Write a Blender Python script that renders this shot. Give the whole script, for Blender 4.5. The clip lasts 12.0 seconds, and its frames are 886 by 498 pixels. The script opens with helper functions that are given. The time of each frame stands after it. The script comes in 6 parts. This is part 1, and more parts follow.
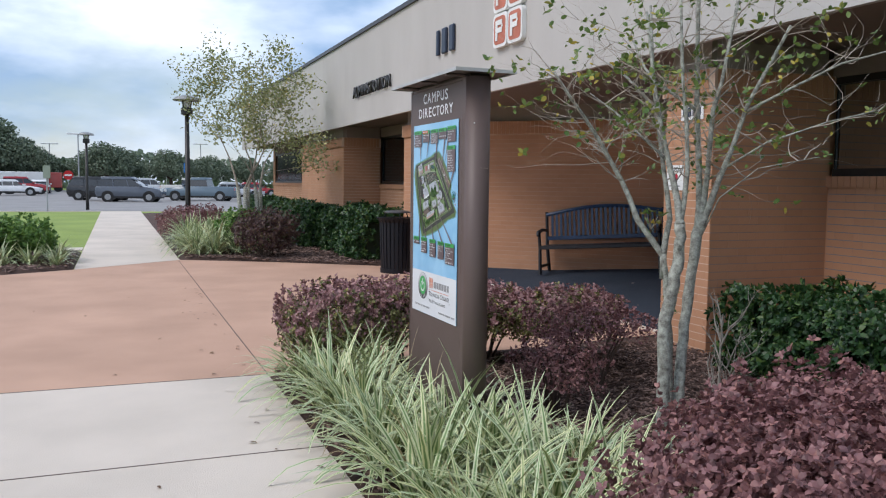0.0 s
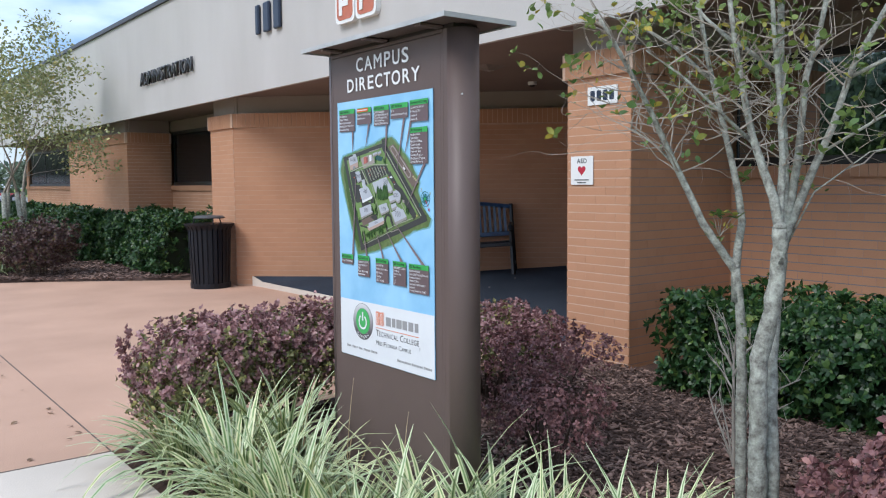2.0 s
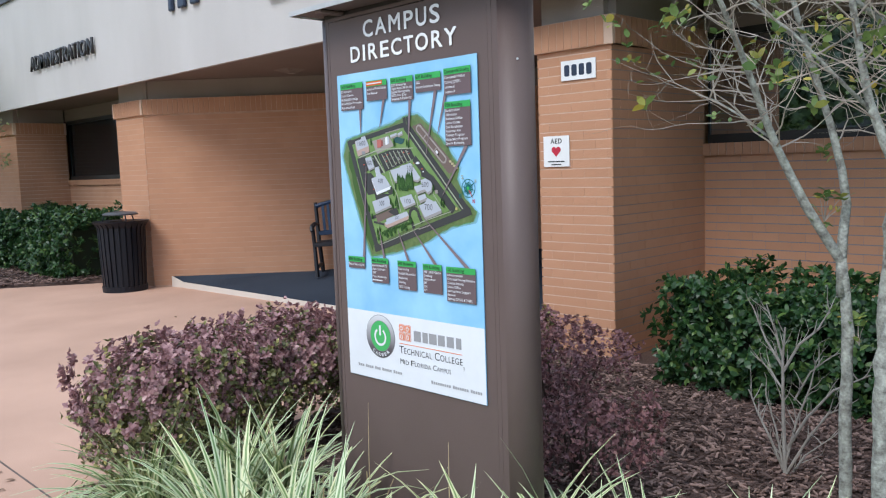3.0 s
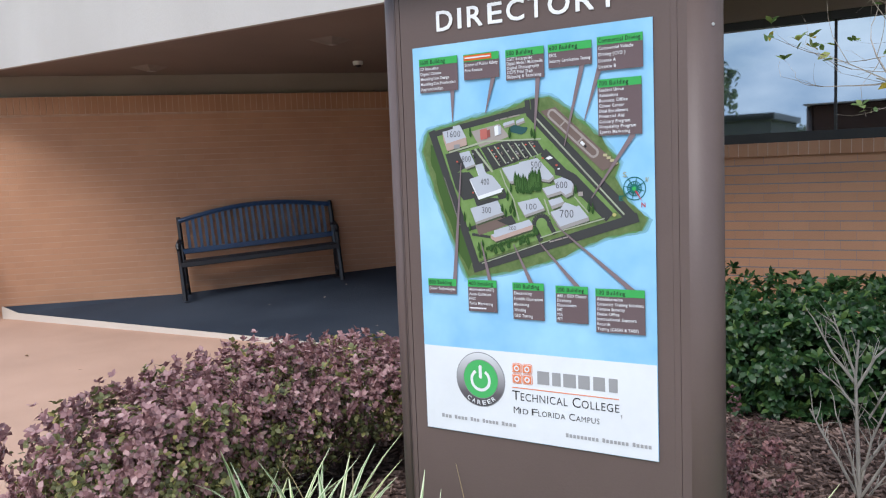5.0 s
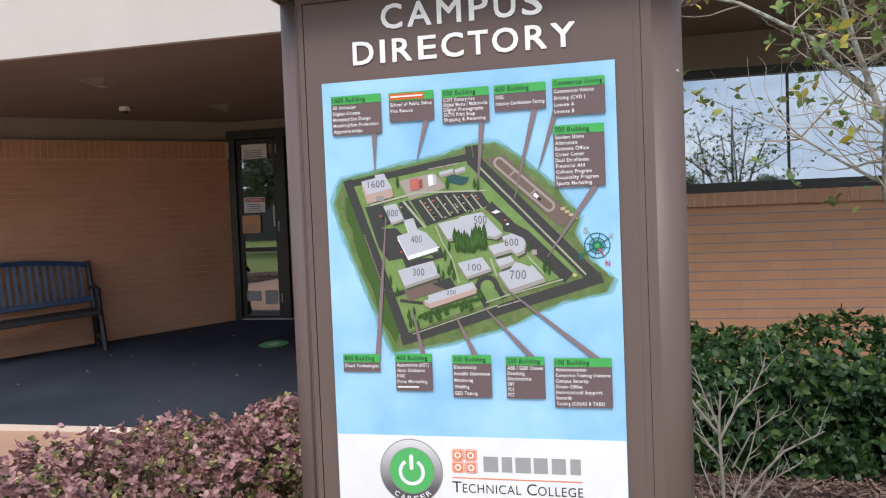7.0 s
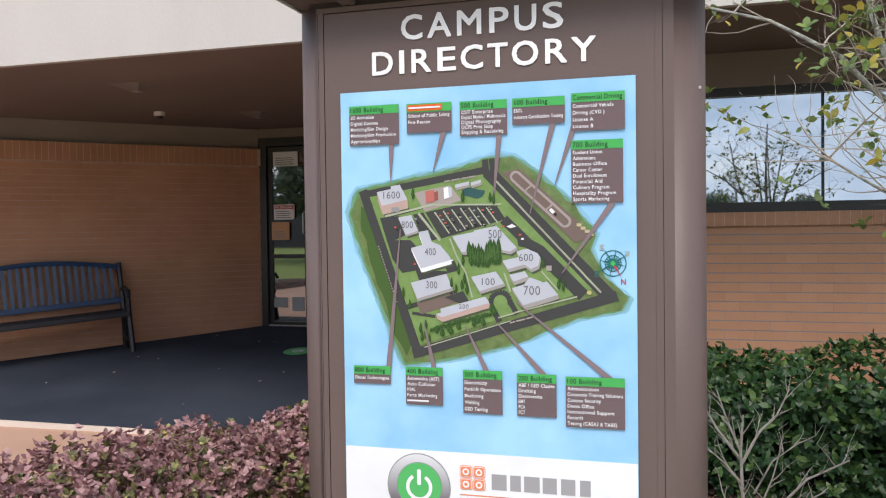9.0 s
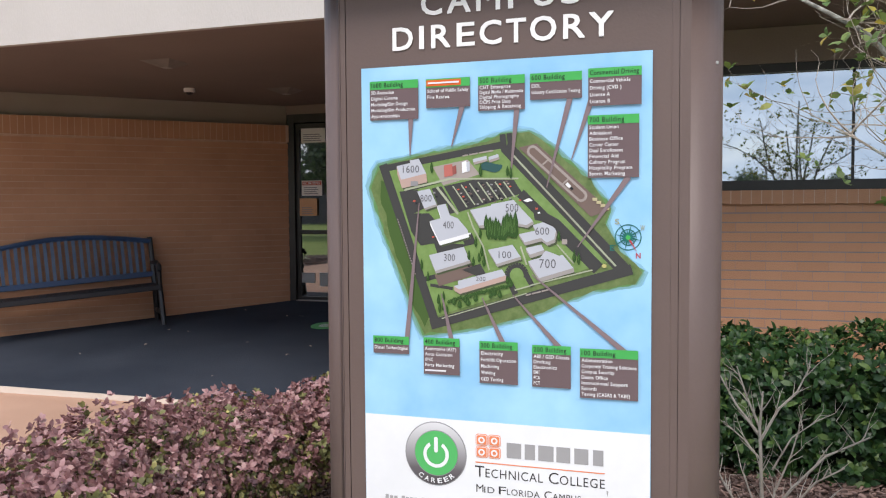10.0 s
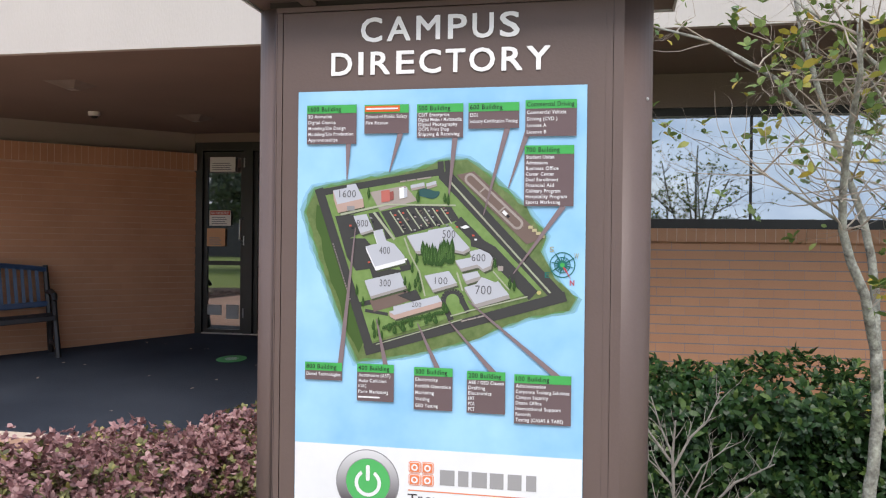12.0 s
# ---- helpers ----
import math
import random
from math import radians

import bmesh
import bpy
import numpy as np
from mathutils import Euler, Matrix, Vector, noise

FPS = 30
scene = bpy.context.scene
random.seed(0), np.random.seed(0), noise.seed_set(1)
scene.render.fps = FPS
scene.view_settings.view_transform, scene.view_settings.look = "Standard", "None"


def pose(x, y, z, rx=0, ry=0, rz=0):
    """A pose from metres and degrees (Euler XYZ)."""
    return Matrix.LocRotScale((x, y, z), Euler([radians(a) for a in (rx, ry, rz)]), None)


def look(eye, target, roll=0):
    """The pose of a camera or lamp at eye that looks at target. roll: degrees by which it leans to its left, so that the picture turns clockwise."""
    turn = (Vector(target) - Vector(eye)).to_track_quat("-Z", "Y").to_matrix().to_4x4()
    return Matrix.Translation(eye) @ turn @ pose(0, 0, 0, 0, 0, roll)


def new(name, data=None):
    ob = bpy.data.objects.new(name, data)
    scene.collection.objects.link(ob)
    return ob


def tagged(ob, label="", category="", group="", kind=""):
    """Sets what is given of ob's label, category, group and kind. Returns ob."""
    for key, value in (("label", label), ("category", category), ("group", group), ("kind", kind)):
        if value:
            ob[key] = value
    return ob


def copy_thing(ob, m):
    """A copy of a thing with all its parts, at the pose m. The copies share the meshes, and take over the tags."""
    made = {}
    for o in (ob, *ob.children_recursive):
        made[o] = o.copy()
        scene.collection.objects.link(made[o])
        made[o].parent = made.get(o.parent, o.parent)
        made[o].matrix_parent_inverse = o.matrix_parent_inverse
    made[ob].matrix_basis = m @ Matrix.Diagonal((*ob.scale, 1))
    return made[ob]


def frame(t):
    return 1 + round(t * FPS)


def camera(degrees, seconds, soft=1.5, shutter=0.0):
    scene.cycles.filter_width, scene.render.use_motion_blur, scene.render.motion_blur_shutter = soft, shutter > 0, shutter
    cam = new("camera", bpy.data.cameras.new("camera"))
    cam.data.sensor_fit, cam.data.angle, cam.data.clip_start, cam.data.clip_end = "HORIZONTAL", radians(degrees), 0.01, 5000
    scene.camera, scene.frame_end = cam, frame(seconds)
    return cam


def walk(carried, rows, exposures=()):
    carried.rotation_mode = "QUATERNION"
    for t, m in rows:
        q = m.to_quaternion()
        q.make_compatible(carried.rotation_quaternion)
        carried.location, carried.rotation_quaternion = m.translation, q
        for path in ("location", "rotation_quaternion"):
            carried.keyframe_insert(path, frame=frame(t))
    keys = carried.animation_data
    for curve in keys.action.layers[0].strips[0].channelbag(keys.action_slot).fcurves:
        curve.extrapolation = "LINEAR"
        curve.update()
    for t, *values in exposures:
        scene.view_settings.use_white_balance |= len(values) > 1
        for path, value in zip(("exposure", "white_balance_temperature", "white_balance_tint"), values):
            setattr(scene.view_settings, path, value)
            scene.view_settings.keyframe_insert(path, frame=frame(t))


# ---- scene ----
cam = camera(56.4, 12.0, 1.15)
METRES, EYE, TILT, LEAN, TURN = 4.45, 1.47, 0.0, 0.0, -21.6
ROWS = [
    (0.0, 0.0, 0.0, 0.0, 0.05, -4.49, -0.69),
    (0.5, -0.0446, 0.0831, 0.004, -5.07, -4.85, -0.98),
    (1.0, -0.0782, 0.1744, -0.0004, -9.24, -4.93, -0.85),
    (1.5, -0.1297, 0.2507, -0.004, -12.05, -4.67, -0.77),
    (2.0, -0.1763, 0.3256, -0.0015, -15.95, -4.58, 0.44),
    (2.5, -0.2092, 0.4089, 0.0008, -19.78, -5.33, 1.4),
    (4.5, -0.3475, 0.6715, 0.0017, -33.19, -5.36, 2.37),
    (5.0, -0.3665, 0.7217, -0.002, -36.56, -5.32, 2.21),
    (5.5, -0.3704, 0.7813, 0.0008, -37.9, -4.99, 2.82),
    (6.0, -0.3847, 0.8253, -0.002, -50.0, -3.41, 2.24),
    (6.5, -0.3924, 0.8517, 0.0004, -54.56, -2.65, 2.6),
    (7.0, -0.3913, 0.8554, 0.002, -54.33, -2.15, 2.3),
    (9.0, -0.382, 0.8506, 0.0026, -52.14, -1.31, 0.75),
    (9.5, -0.382, 0.8475, 0.0018, -51.92, -2.15, 0.7),
    (10.0, -0.385, 0.8407, 0.0002, -50.16, -2.83, 0.41),
    (10.5, -0.3816, 0.84, -0.0012, -52.76, -2.88, -0.06),
    (11.0, -0.3825, 0.8462, -0.0017, -55.74, -3.1, -0.16),
    (11.5, -0.3881, 0.8502, -0.0019, -57.1, -2.29, -0.06),
    (12.0, -0.3965, 0.8542, -0.0054, -56.73, -0.34, -0.67),
]
walk(cam, [(t, pose(0, 0, EYE, TILT, LEAN, TURN) @ pose(METRES * x, METRES * y, METRES * z, 90 + pitch, roll, yaw)) for t, x, y, z, yaw, pitch, roll in ROWS],
     exposures=[(0.0, 0.62, 6550, 13), (1.5, 0.82, 6350, 11), (2.5, 0.97, 6180, 10), (5.5, 1.05, 6500, 12), (6.5, 1.12, 6950, 15), (12.0, 1.14, 7000, 15)])

# ---------------- light ----------------
world = bpy.data.worlds.new("sky")
scene.world = world
world.use_nodes = True
wn, wl = world.node_tree.nodes, world.node_tree.links
bg = wn["Background"]
SUN_ELEV, SUN_AZ = 48.0, 262.0      # azimuth clockwise from +y
sky = wn.new("ShaderNodeTexSky")
sky.sky_type = "NISHITA"
sky.sun_disc = False
sky.sun_elevation, sky.sun_rotation = radians(SUN_ELEV), radians(SUN_AZ)
coord = wn.new("ShaderNodeTexCoord")
stretch = wn.new("ShaderNodeMapping")
stretch.inputs["Scale"].default_value = (1.0, 1.0, 2.6)
cloud = wn.new("ShaderNodeTexNoise")
cloud.inputs["Scale"].default_value, cloud.inputs["Detail"].default_value = 2.3, 8.0
cloud.inputs["Roughness"].default_value = 0.55
cover = wn.new("ShaderNodeValToRGB")
cover.color_ramp.elements[0].position, cover.color_ramp.elements[1].position = 0.34, 0.54
shade = wn.new("ShaderNodeTexNoise")
shade.inputs["Scale"].default_value, shade.inputs["Detail"].default_value = 3.1, 6.0
tone = wn.new("ShaderNodeValToRGB")
tone.color_ramp.elements[0].position, tone.color_ramp.elements[1].position = 0.38, 0.68
tone.color_ramp.elements[0].color = (2.5, 3.9, 6.0, 1)
tone.color_ramp.elements[1].color = (9.6, 10.6, 12.0, 1)
mixsky = wn.new("ShaderNodeMix")
mixsky.data_type = "RGBA"
wl.new(coord.outputs["Generated"], stretch.inputs["Vector"])
wl.new(stretch.outputs[0], cloud.inputs["Vector"])
wl.new(stretch.outputs[0], shade.inputs["Vector"])
wl.new(cloud.outputs["Fac"], cover.inputs["Fac"])
wl.new(shade.outputs["Fac"], tone.inputs["Fac"])
wl.new(cover.outputs["Color"], mixsky.inputs["Factor"])
wl.new(sky.outputs["Color"], mixsky.inputs["A"])
wl.new(tone.outputs["Color"], mixsky.inputs["B"])
wl.new(mixsky.outputs["Result"], bg.inputs["Color"])
bg.inputs["Strength"].default_value = 0.09
sun_data = bpy.data.lights.new("sun", "SUN")
sun_data.energy, sun_data.angle, sun_data.color = 1.3, radians(28), (1.0, 0.965, 0.93)
sun = new("sun", sun_data)
sa, se = radians(SUN_AZ), radians(SUN_ELEV)
sun.matrix_world = look((math.sin(sa) * math.cos(se) * 60, math.cos(sa) * math.cos(se) * 60, math.sin(se) * 60), (0, 0, 0))

# ---------------- materials ----------------
MATS = {}


def mat(name, c1, c2=None, scale=6.0, rough=0.7, bump=0.0, fine=60.0, metal=0.0, spread=0.25, island=0.0, obj=0.0, coords="Object", stretch=(1, 1, 1), spec=0.5):
    """A surface that wanders from c1 to c2 at two scales, with fine relief; island / obj vary it from piece to piece."""
    if name in MATS:
        return MATS[name]
    m = bpy.data.materials.new(name)
    m.use_nodes = True
    n, l = m.node_tree.nodes, m.node_tree.links
    b = n["Principled BSDF"]
    b.inputs["Roughness"].default_value, b.inputs["Metallic"].default_value = rough, metal
    b.inputs["Specular IOR Level"].default_value = spec
    c2 = c2 or tuple(v * 0.75 for v in c1)
    tc = n.new("ShaderNodeTexCoord")
    mp = n.new("ShaderNodeMapping")
    mp.inputs["Scale"].default_value = stretch
    l.new(tc.outputs[coords], mp.inputs["Vector"])
    big, small = n.new("ShaderNodeTexNoise"), n.new("ShaderNodeTexNoise")
    big.inputs["Scale"].default_value, big.inputs["Detail"].default_value = scale, 5.0
    small.inputs["Scale"].default_value, small.inputs["Detail"].default_value = fine, 4.0
    l.new(mp.outputs[0], big.inputs["Vector"])
    l.new(mp.outputs[0], small.inputs["Vector"])
    add = n.new("ShaderNodeMath")
    add.operation = "MULTIPLY_ADD"
    add.inputs[1].default_value = spread
    l.new(small.outputs["Fac"], add.inputs[0])
    l.new(big.outputs["Fac"], add.inputs[2])
    last = add.outputs[0]
    for amount, kind in ((island, "ShaderNodeNewGeometry"), (obj, "ShaderNodeObjectInfo")):
        if amount:
            g, a2 = n.new(kind), n.new("ShaderNodeMath")
            a2.operation = "MULTIPLY_ADD"
            a2.inputs[1].default_value = amount
            l.new(g.outputs["Random Per Island" if kind.endswith("Geometry") else "Random"], a2.inputs[0])
            l.new(last, a2.inputs[2])
            last = a2.outputs[0]
    off = (spread + island + obj) / 2
    ramp = n.new("ShaderNodeValToRGB")
    ramp.color_ramp.elements[0].position, ramp.color_ramp.elements[1].position = 0.3 + off * 0.75, min(1.0, 0.7 + off * 1.2)
    ramp.color_ramp.elements[0].color, ramp.color_ramp.elements[1].color = (*c1, 1), (*c2, 1)
    l.new(last, ramp.inputs["Fac"])
    l.new(ramp.outputs["Color"], b.inputs["Base Color"])
    if bump:
        bp = n.new("ShaderNodeBump")
        bp.inputs["Strength"].default_value, bp.inputs["Distance"].default_value = bump, 0.01
        l.new(small.outputs["Fac"], bp.inputs["Height"])
        l.new(bp.outputs["Normal"], b.inputs["Normal"])
    MATS[name] = m
    return m


BRICK = mat("brick", (0.50, 0.260, 0.148), (0.42, 0.210, 0.116), 2.2, 0.85, 0.35, 120, island=0.18, obj=0.2)
MORTAR = mat("mortar", (0.62, 0.44, 0.33), (0.53, 0.37, 0.27), 8, 0.95, 0.4, 150)
STUCCO = mat("stucco", (0.50, 0.478, 0.455), (0.435, 0.413, 0.39), 1.3, 0.9, 0.18, 90, stretch=(1, 1, 0.35))
SOFFIT = mat("soffit_paint", (0.225, 0.175, 0.147), (0.185, 0.142, 0.12), 0.8, 0.85, 0.2, 70)
DARKMETAL = mat("dark_metal", (0.02, 0.018, 0.016), (0.03, 0.027, 0.025), 5, 0.4, 0.05, 80, metal=0.3)
BRONZE = mat("brown_painted_metal", (0.100, 0.068, 0.060), (0.118, 0.081, 0.072), 2.5, 0.5, 0.06, 140, spec=0.45)
CONCRETE = mat("concrete", (0.67, 0.585, 0.50), (0.53, 0.465, 0.395), 0.9, 0.9, 0.35, 130)
REDCRETE = mat("red_concrete", (0.57, 0.352, 0.25), (0.44, 0.27, 0.188), 0.9, 0.88, 0.3, 130)
JOINT = mat("joint", (0.10, 0.07, 0.055), (0.16, 0.12, 0.1), 9, 0.95)
ASPHALT = mat("asphalt", (0.30, 0.29, 0.28), (0.24, 0.23, 0.225), 0.5, 0.9, 0.4, 120)
GRASS = mat("lawn", (0.27, 0.345, 0.075), (0.19, 0.265, 0.055), 0.6, 0.9, 0.6, 60)
MULCH = mat("mulch_soil", (0.10, 0.055, 0.04), (0.045, 0.026, 0.02), 7, 0.95, 0.9, 60)
CHIP = mat("mulch_chip", (0.33, 0.215, 0.175), (0.085, 0.052, 0.042), 7, 0.9, 0.4, 90, island=0.6)
CARPET = mat("entrance_carpet", (0.028, 0.037, 0.053), (0.047, 0.058, 0.078), 1.2, 0.97, 0.5, 300, spec=0.15)
WHITE = mat("white_paint", (0.78, 0.78, 0.76), (0.72, 0.72, 0.7), 6, 0.5)
BLACK = mat("black_paint", (0.012, 0.012, 0.014), (0.02, 0.02, 0.022), 8, 0.4, 0.05, 90)
NAVY = mat("navy_letter", (0.015, 0.025, 0.05), (0.02, 0.03, 0.06), 8, 0.4)


# ---------------- mesh helpers ----------------
def box(bm, x0, y0, z0, x1, y1, z1, m=None):
    vs = [bm.verts.new(p) for p in ((x0, y0, z0), (x1, y0, z0), (x1, y1, z0), (x0, y1, z0), (x0, y0, z1), (x1, y0, z1), (x1, y1, z1), (x0, y1, z1))]
    if m:
        for v in vs:
            v.co = m @ v.co
    for f in ((0, 3, 2, 1), (4, 5, 6, 7), (0, 1, 5, 4), (1, 2, 6, 5), (2, 3, 7, 6), (3, 0, 4, 7)):
        bm.faces.new([vs[i] for i in f])
    return vs


def prism(bm, pts, z0, z1, m=None):
    """A plan outline (counter-clockwise) pulled up from z0 to z1."""
    lo = [bm.verts.new((p[0], p[1], z0)) for p in pts]
    hi = [bm.verts.new((p[0], p[1], z1)) for p in pts]
    if m:
        for v in lo + hi:
            v.co = m @ v.co
    k = len(pts)
    for i in range(k):
        bm.faces.new((lo[i], lo[(i + 1) % k], hi[(i + 1) % k], hi[i]))
    bm.faces.new(hi)
    bm.faces.new(lo[::-1])
    return lo, hi


def tube(bm, pts, radii, sides=8, cap=True):
    """A tapering round rod through pts."""
    rings = []
    pts = [Vector(p) for p in pts]
    side = None
    for i, p in enumerate(pts):
        d = (pts[min(i + 1, len(pts) - 1)] - pts[max(i - 1, 0)]).normalized()
        if side is None:
            side = d.orthogonal().normalized()
        side = (side - d * side.dot(d)).normalized()
        up = d.cross(side)
        rings.append([bm.verts.new(p + (side * math.cos(a) + up * math.sin(a)) * radii[i]) for a in (2 * math.pi * k / sides for k in range(sides))])
    for a, b in zip(rings, rings[1:]):
        for k in range(sides):
            bm.faces.new((a[k], a[(k + 1) % sides], b[(k + 1) % sides], b[k]))
    if cap:
        bm.faces.new(rings[0][::-1])
        bm.faces.new(rings[-1])
    return rings


def lathe(bm, profile, sides=24, m=None):
    rings = [[bm.verts.new((r * math.cos(2 * math.pi * k / sides), r * math.sin(2 * math.pi * k / sides), z)) for k in range(sides)] for r, z in profile]
    if m:
        for ring in rings:
            for v in ring:
                v.co = m @ v.co
    for a, b in zip(rings, rings[1:]):
        for k in range(sides):
            bm.faces.new((a[k], a[(k + 1) % sides], b[(k + 1) % sides], b[k]))
    bm.faces.new(rings[0][::-1])
    bm.faces.new(rings[-1])


def bevelled(bm, width, segments=1):
    bmesh.ops.bevel(bm, geom=bm.edges[:], offset=width, segments=segments, affect="EDGES", profile=0.5)


def part(name, bm, material, parent=None, label="", smooth=False, kind=""):
    me = bpy.data.meshes.new(name)
    if smooth:
        for f in bm.faces:
            f.smooth = True
    bm.to_mesh(me)
    bm.free()
    me.materials.append(material)
    ob = new(name, me)
    ob.parent = parent
    return tagged(ob, label=label, kind=kind)


def thing(name, label, category, at=None, group="", kind=""):
    ob = new(name)
    ob.matrix_basis = at or Matrix()
    return tagged(ob, label, category, group, kind)


def slab(name, pts, z0, z1, material, label, category="ground"):
    bm = bmesh.new()
    prism(bm, pts, z0, z1)
    return tagged(part(name, bm, material), label, category, kind="structure")


def rect(x0, y0, x1, y1):
    return [(x0, y0), (x1, y0), (x1, y1), (x0, y1)]


# ---------------- ground ----------------
slab("ground", rect(-400, -400, 400, 500), -0.6, -0.03, GRASS, "mown green lawn reaching out to the trees", "lawn")
slab("parking_lot", rect(-90, 42.5, 90, 130), -0.3, -0.025, ASPHALT, "grey asphalt parking lot with parked cars", "parking lot")
slab("plaza", [(-9, 6.3), (1.06, 6.3), (4.7, 6.62), (5.08, 6.62), (5.08, 13.0), (4.6, 13.9), (2.8, 15.2), (1.1, 16.1), (-0.66, 14.75), (-1.7, 14.15), (-9, 13.6)], -0.25, 0.0, REDCRETE, "salmon-red stained concrete plaza before the entrance", "pavement")
for k, (y0, y1) in enumerate(((-4.6, -1.2), (-1.19, 0.8), (0.81, 2.62), (2.63, 4.44), (4.45, 6.288))):
    slab("pavement", rect(-9, y0, 1.06, y1), -0.25, 0.0, CONCRETE, "pale grey concrete walk slab with brushed finish", "pavement")
slab("pavement", [(-0.66, 14.77), (1.09, 16.12), (1.09, 18.6), (-0.66, 18.6)], -0.25, 0.0, CONCRETE, "pale concrete footpath leading to the parking lot", "pavement")
for k in range(8):
    slab("pavement", rect(-0.66, 18.61 + 3 * k, 1.09, 21.6 + 3 * k), -0.25, 0.0, CONCRETE, "pale concrete footpath leading to the parking lot", "pavement")
slab("kerb", rect(-60, 42.2, 60, 42.5), -0.25, 0.0, CONCRETE, "pale concrete kerb of the parking lot", "kerb")
slab("utility_pad", rect(-1.15, 18.9, -0.68, 19.6), -0.2, 0.0, CONCRETE, "small flush concrete pad in the lawn", "pad")
for yj in (0.805, 2.625, 4.445, 6.294):
    slab("joint", rect(-9, yj - 0.005, 1.06, yj + 0.005), -0.02, 0.0022, JOINT, "dark joint between the walk slabs", "joint")
slab("joint", rect(1.054, 6.3, 1.063, 16.0), 0.0, 0.0025, JOINT, "dark expansion joint in the red plaza", "joint")
MAT_TOP = ((5.1, 6.36, 0.02), (8.8, 6.36, 0.384), (8.8, 9.0, 0.384), (8.6, 9.02, 0.365), (6.2, 11.42, 0.143), (4.87, 12.755, 0.135), (4.9, 12.5, 0.07))
bm = bmesh.new()
hi = [bm.verts.new(p) for p in MAT_TOP]
lo = [bm.verts.new((p[0], p[1], -0.2)) for p in MAT_TOP]
for f in ((0, 1, 2, 3), (0, 3, 4), (0, 4, 6), (6, 4, 5)):
    bm.faces.new([hi[k] for k in f])
for k in range(7):
    bm.faces.new((lo[k], lo[(k + 1) % 7], hi[(k + 1) % 7], hi[k]))
bm.faces.new(lo[::-1])
tagged(part("entrance_mat", bm, CARPET), "dark blue-grey carpet ramp in the entrance recess", "carpet", kind="structure")
bm = bmesh.new()
lo, hi = prism(bm, [(5.072, 6.62), (5.089, 6.62), (4.897, 12.5), (4.866, 12.74), (4.85, 12.74), (4.880, 12.5)], -0.1, 0.026)
for v, z in zip(hi, (0.025, 0.025, 0.074, 0.139, 0.139, 0.074)):
    v.co.z = z
bmesh.ops.triangulate(bm, faces=[f for f in bm.faces if len(f.verts) > 4])
tagged(part("mat_edge", bm, CONCRETE), "pale concrete edge strip along the mat", "edging", kind="structure")


def bed(name, pts, height, label):
    """Mulch bed: a gently mounded sheet inside the outline."""
    bm = bmesh.new()
    vs = [bm.verts.new((x, y, 0)) for x, y in pts]
    bm.faces.new(vs)
    bmesh.ops.triangulate(bm, faces=bm.faces[:])
    bmesh.ops.subdivide_edges(bm, edges=bm.edges[:], cuts=5, use_grid_fill=True)
    bmesh.ops.subdivide_edges(bm, edges=bm.edges[:], cuts=2, use_grid_fill=True)
    edge = {v for e in bm.edges if e.is_boundary for v in e.verts}
    for v in bm.verts:
        n = noise.noise(Vector((v.co.x * 1.3, v.co.y * 1.3, 3.0))) * 0.5 + noise.noise(Vector((v.co.x * 9, v.co.y * 9, 1.0))) * 0.2
        v.co.z = -0.02 if v in edge else height * (0.6 + 0.5 * n)
    ob = part(name, bm, MULCH, smooth=True)
    return tagged(ob, label, "mulch bed", kind="structure")


bed("mulch_bed", [(1.065, -4), (6.0, -4), (6.0, 5.7), (4.7, 5.7), (4.7, 6.6), (1.065, 6.28)], 0.07, "brown bark mulch bed round the directory sign")
bed("mulch_bed", [(1.1, 16.13), (2.8, 15.22), (4.65, 13.92), (4.7, 17.9), (4.7, 40), (1.1, 40)], 0.07, "brown bark mulch bed along the building")
bed("mulch_bed", [(-6, 13.8), (-1.7, 14.18), (-0.68, 14.78), (-0.68, 18.4), (-6, 18.4)], 0.06, "mulch bed at the corner of the lawn")

# ---------------- building ----------------
XF, XP, XW, ZS = 4.4, 4.7, 6.0, 2.70       # fascia, pilaster front, window wall, soffit height
CAP0, CAP1 = 2.27, 2.47


def wall_obj(name, pts, z0, z1, material, label):
    return slab(name, pts, z0, z1, material, label, "wall")


wall_obj("fascia", rect(XF, -8, XF + 0.05, 31.5), 2.635, 4.30, STUCCO, "tall off-white stucco fascia over the entrance")
slab("roof_coping", rect(XF - 0.04, -8, XF + 0.3, 31.5), 4.30, 4.37, DARKMETAL, "dark metal coping along the roof edge", "coping")
slab("roof", rect(XF + 0.05, -8, 22, 31.5), 4.0, 4.25, STUCCO, "flat roof", "roof")
slab("soffit", rect(XF + 0.05, -8, 22, 31.5), ZS + 0.01, ZS + 0.15, SOFFIT, "brown painted soffit over the entrance", "ceiling")

LINTEL_GLASS = mat("mirror_glass", (0.43, 0.47, 0.49), (0.40, 0.44, 0.46), 1.5, 0.02, metal=1.0)
DARK_GLASS = mat("dark_glass", (0.014, 0.018, 0.017), (0.02, 0.024, 0.023), 2.0, 0.02, spec=1.0)
DARK_GLASS.node_tree.nodes["Principled BSDF"].inputs["IOR"].default_value = 2.1


def frame_on(p0, p1):
    """A wall's frame: x along it from p0 to p1, -y outwards, z up."""
    d = (Vector((*p1, 0)) - Vector((*p0, 0))).normalized()
    return Matrix(((d.x, -d.y, 0, p0[0]), (d.y, d.x, 0, p0[1]), (0, 0, 1, 0), (0, 0, 0, 1)))


PENDING = []        # bricks to lay singly, at the end of the file


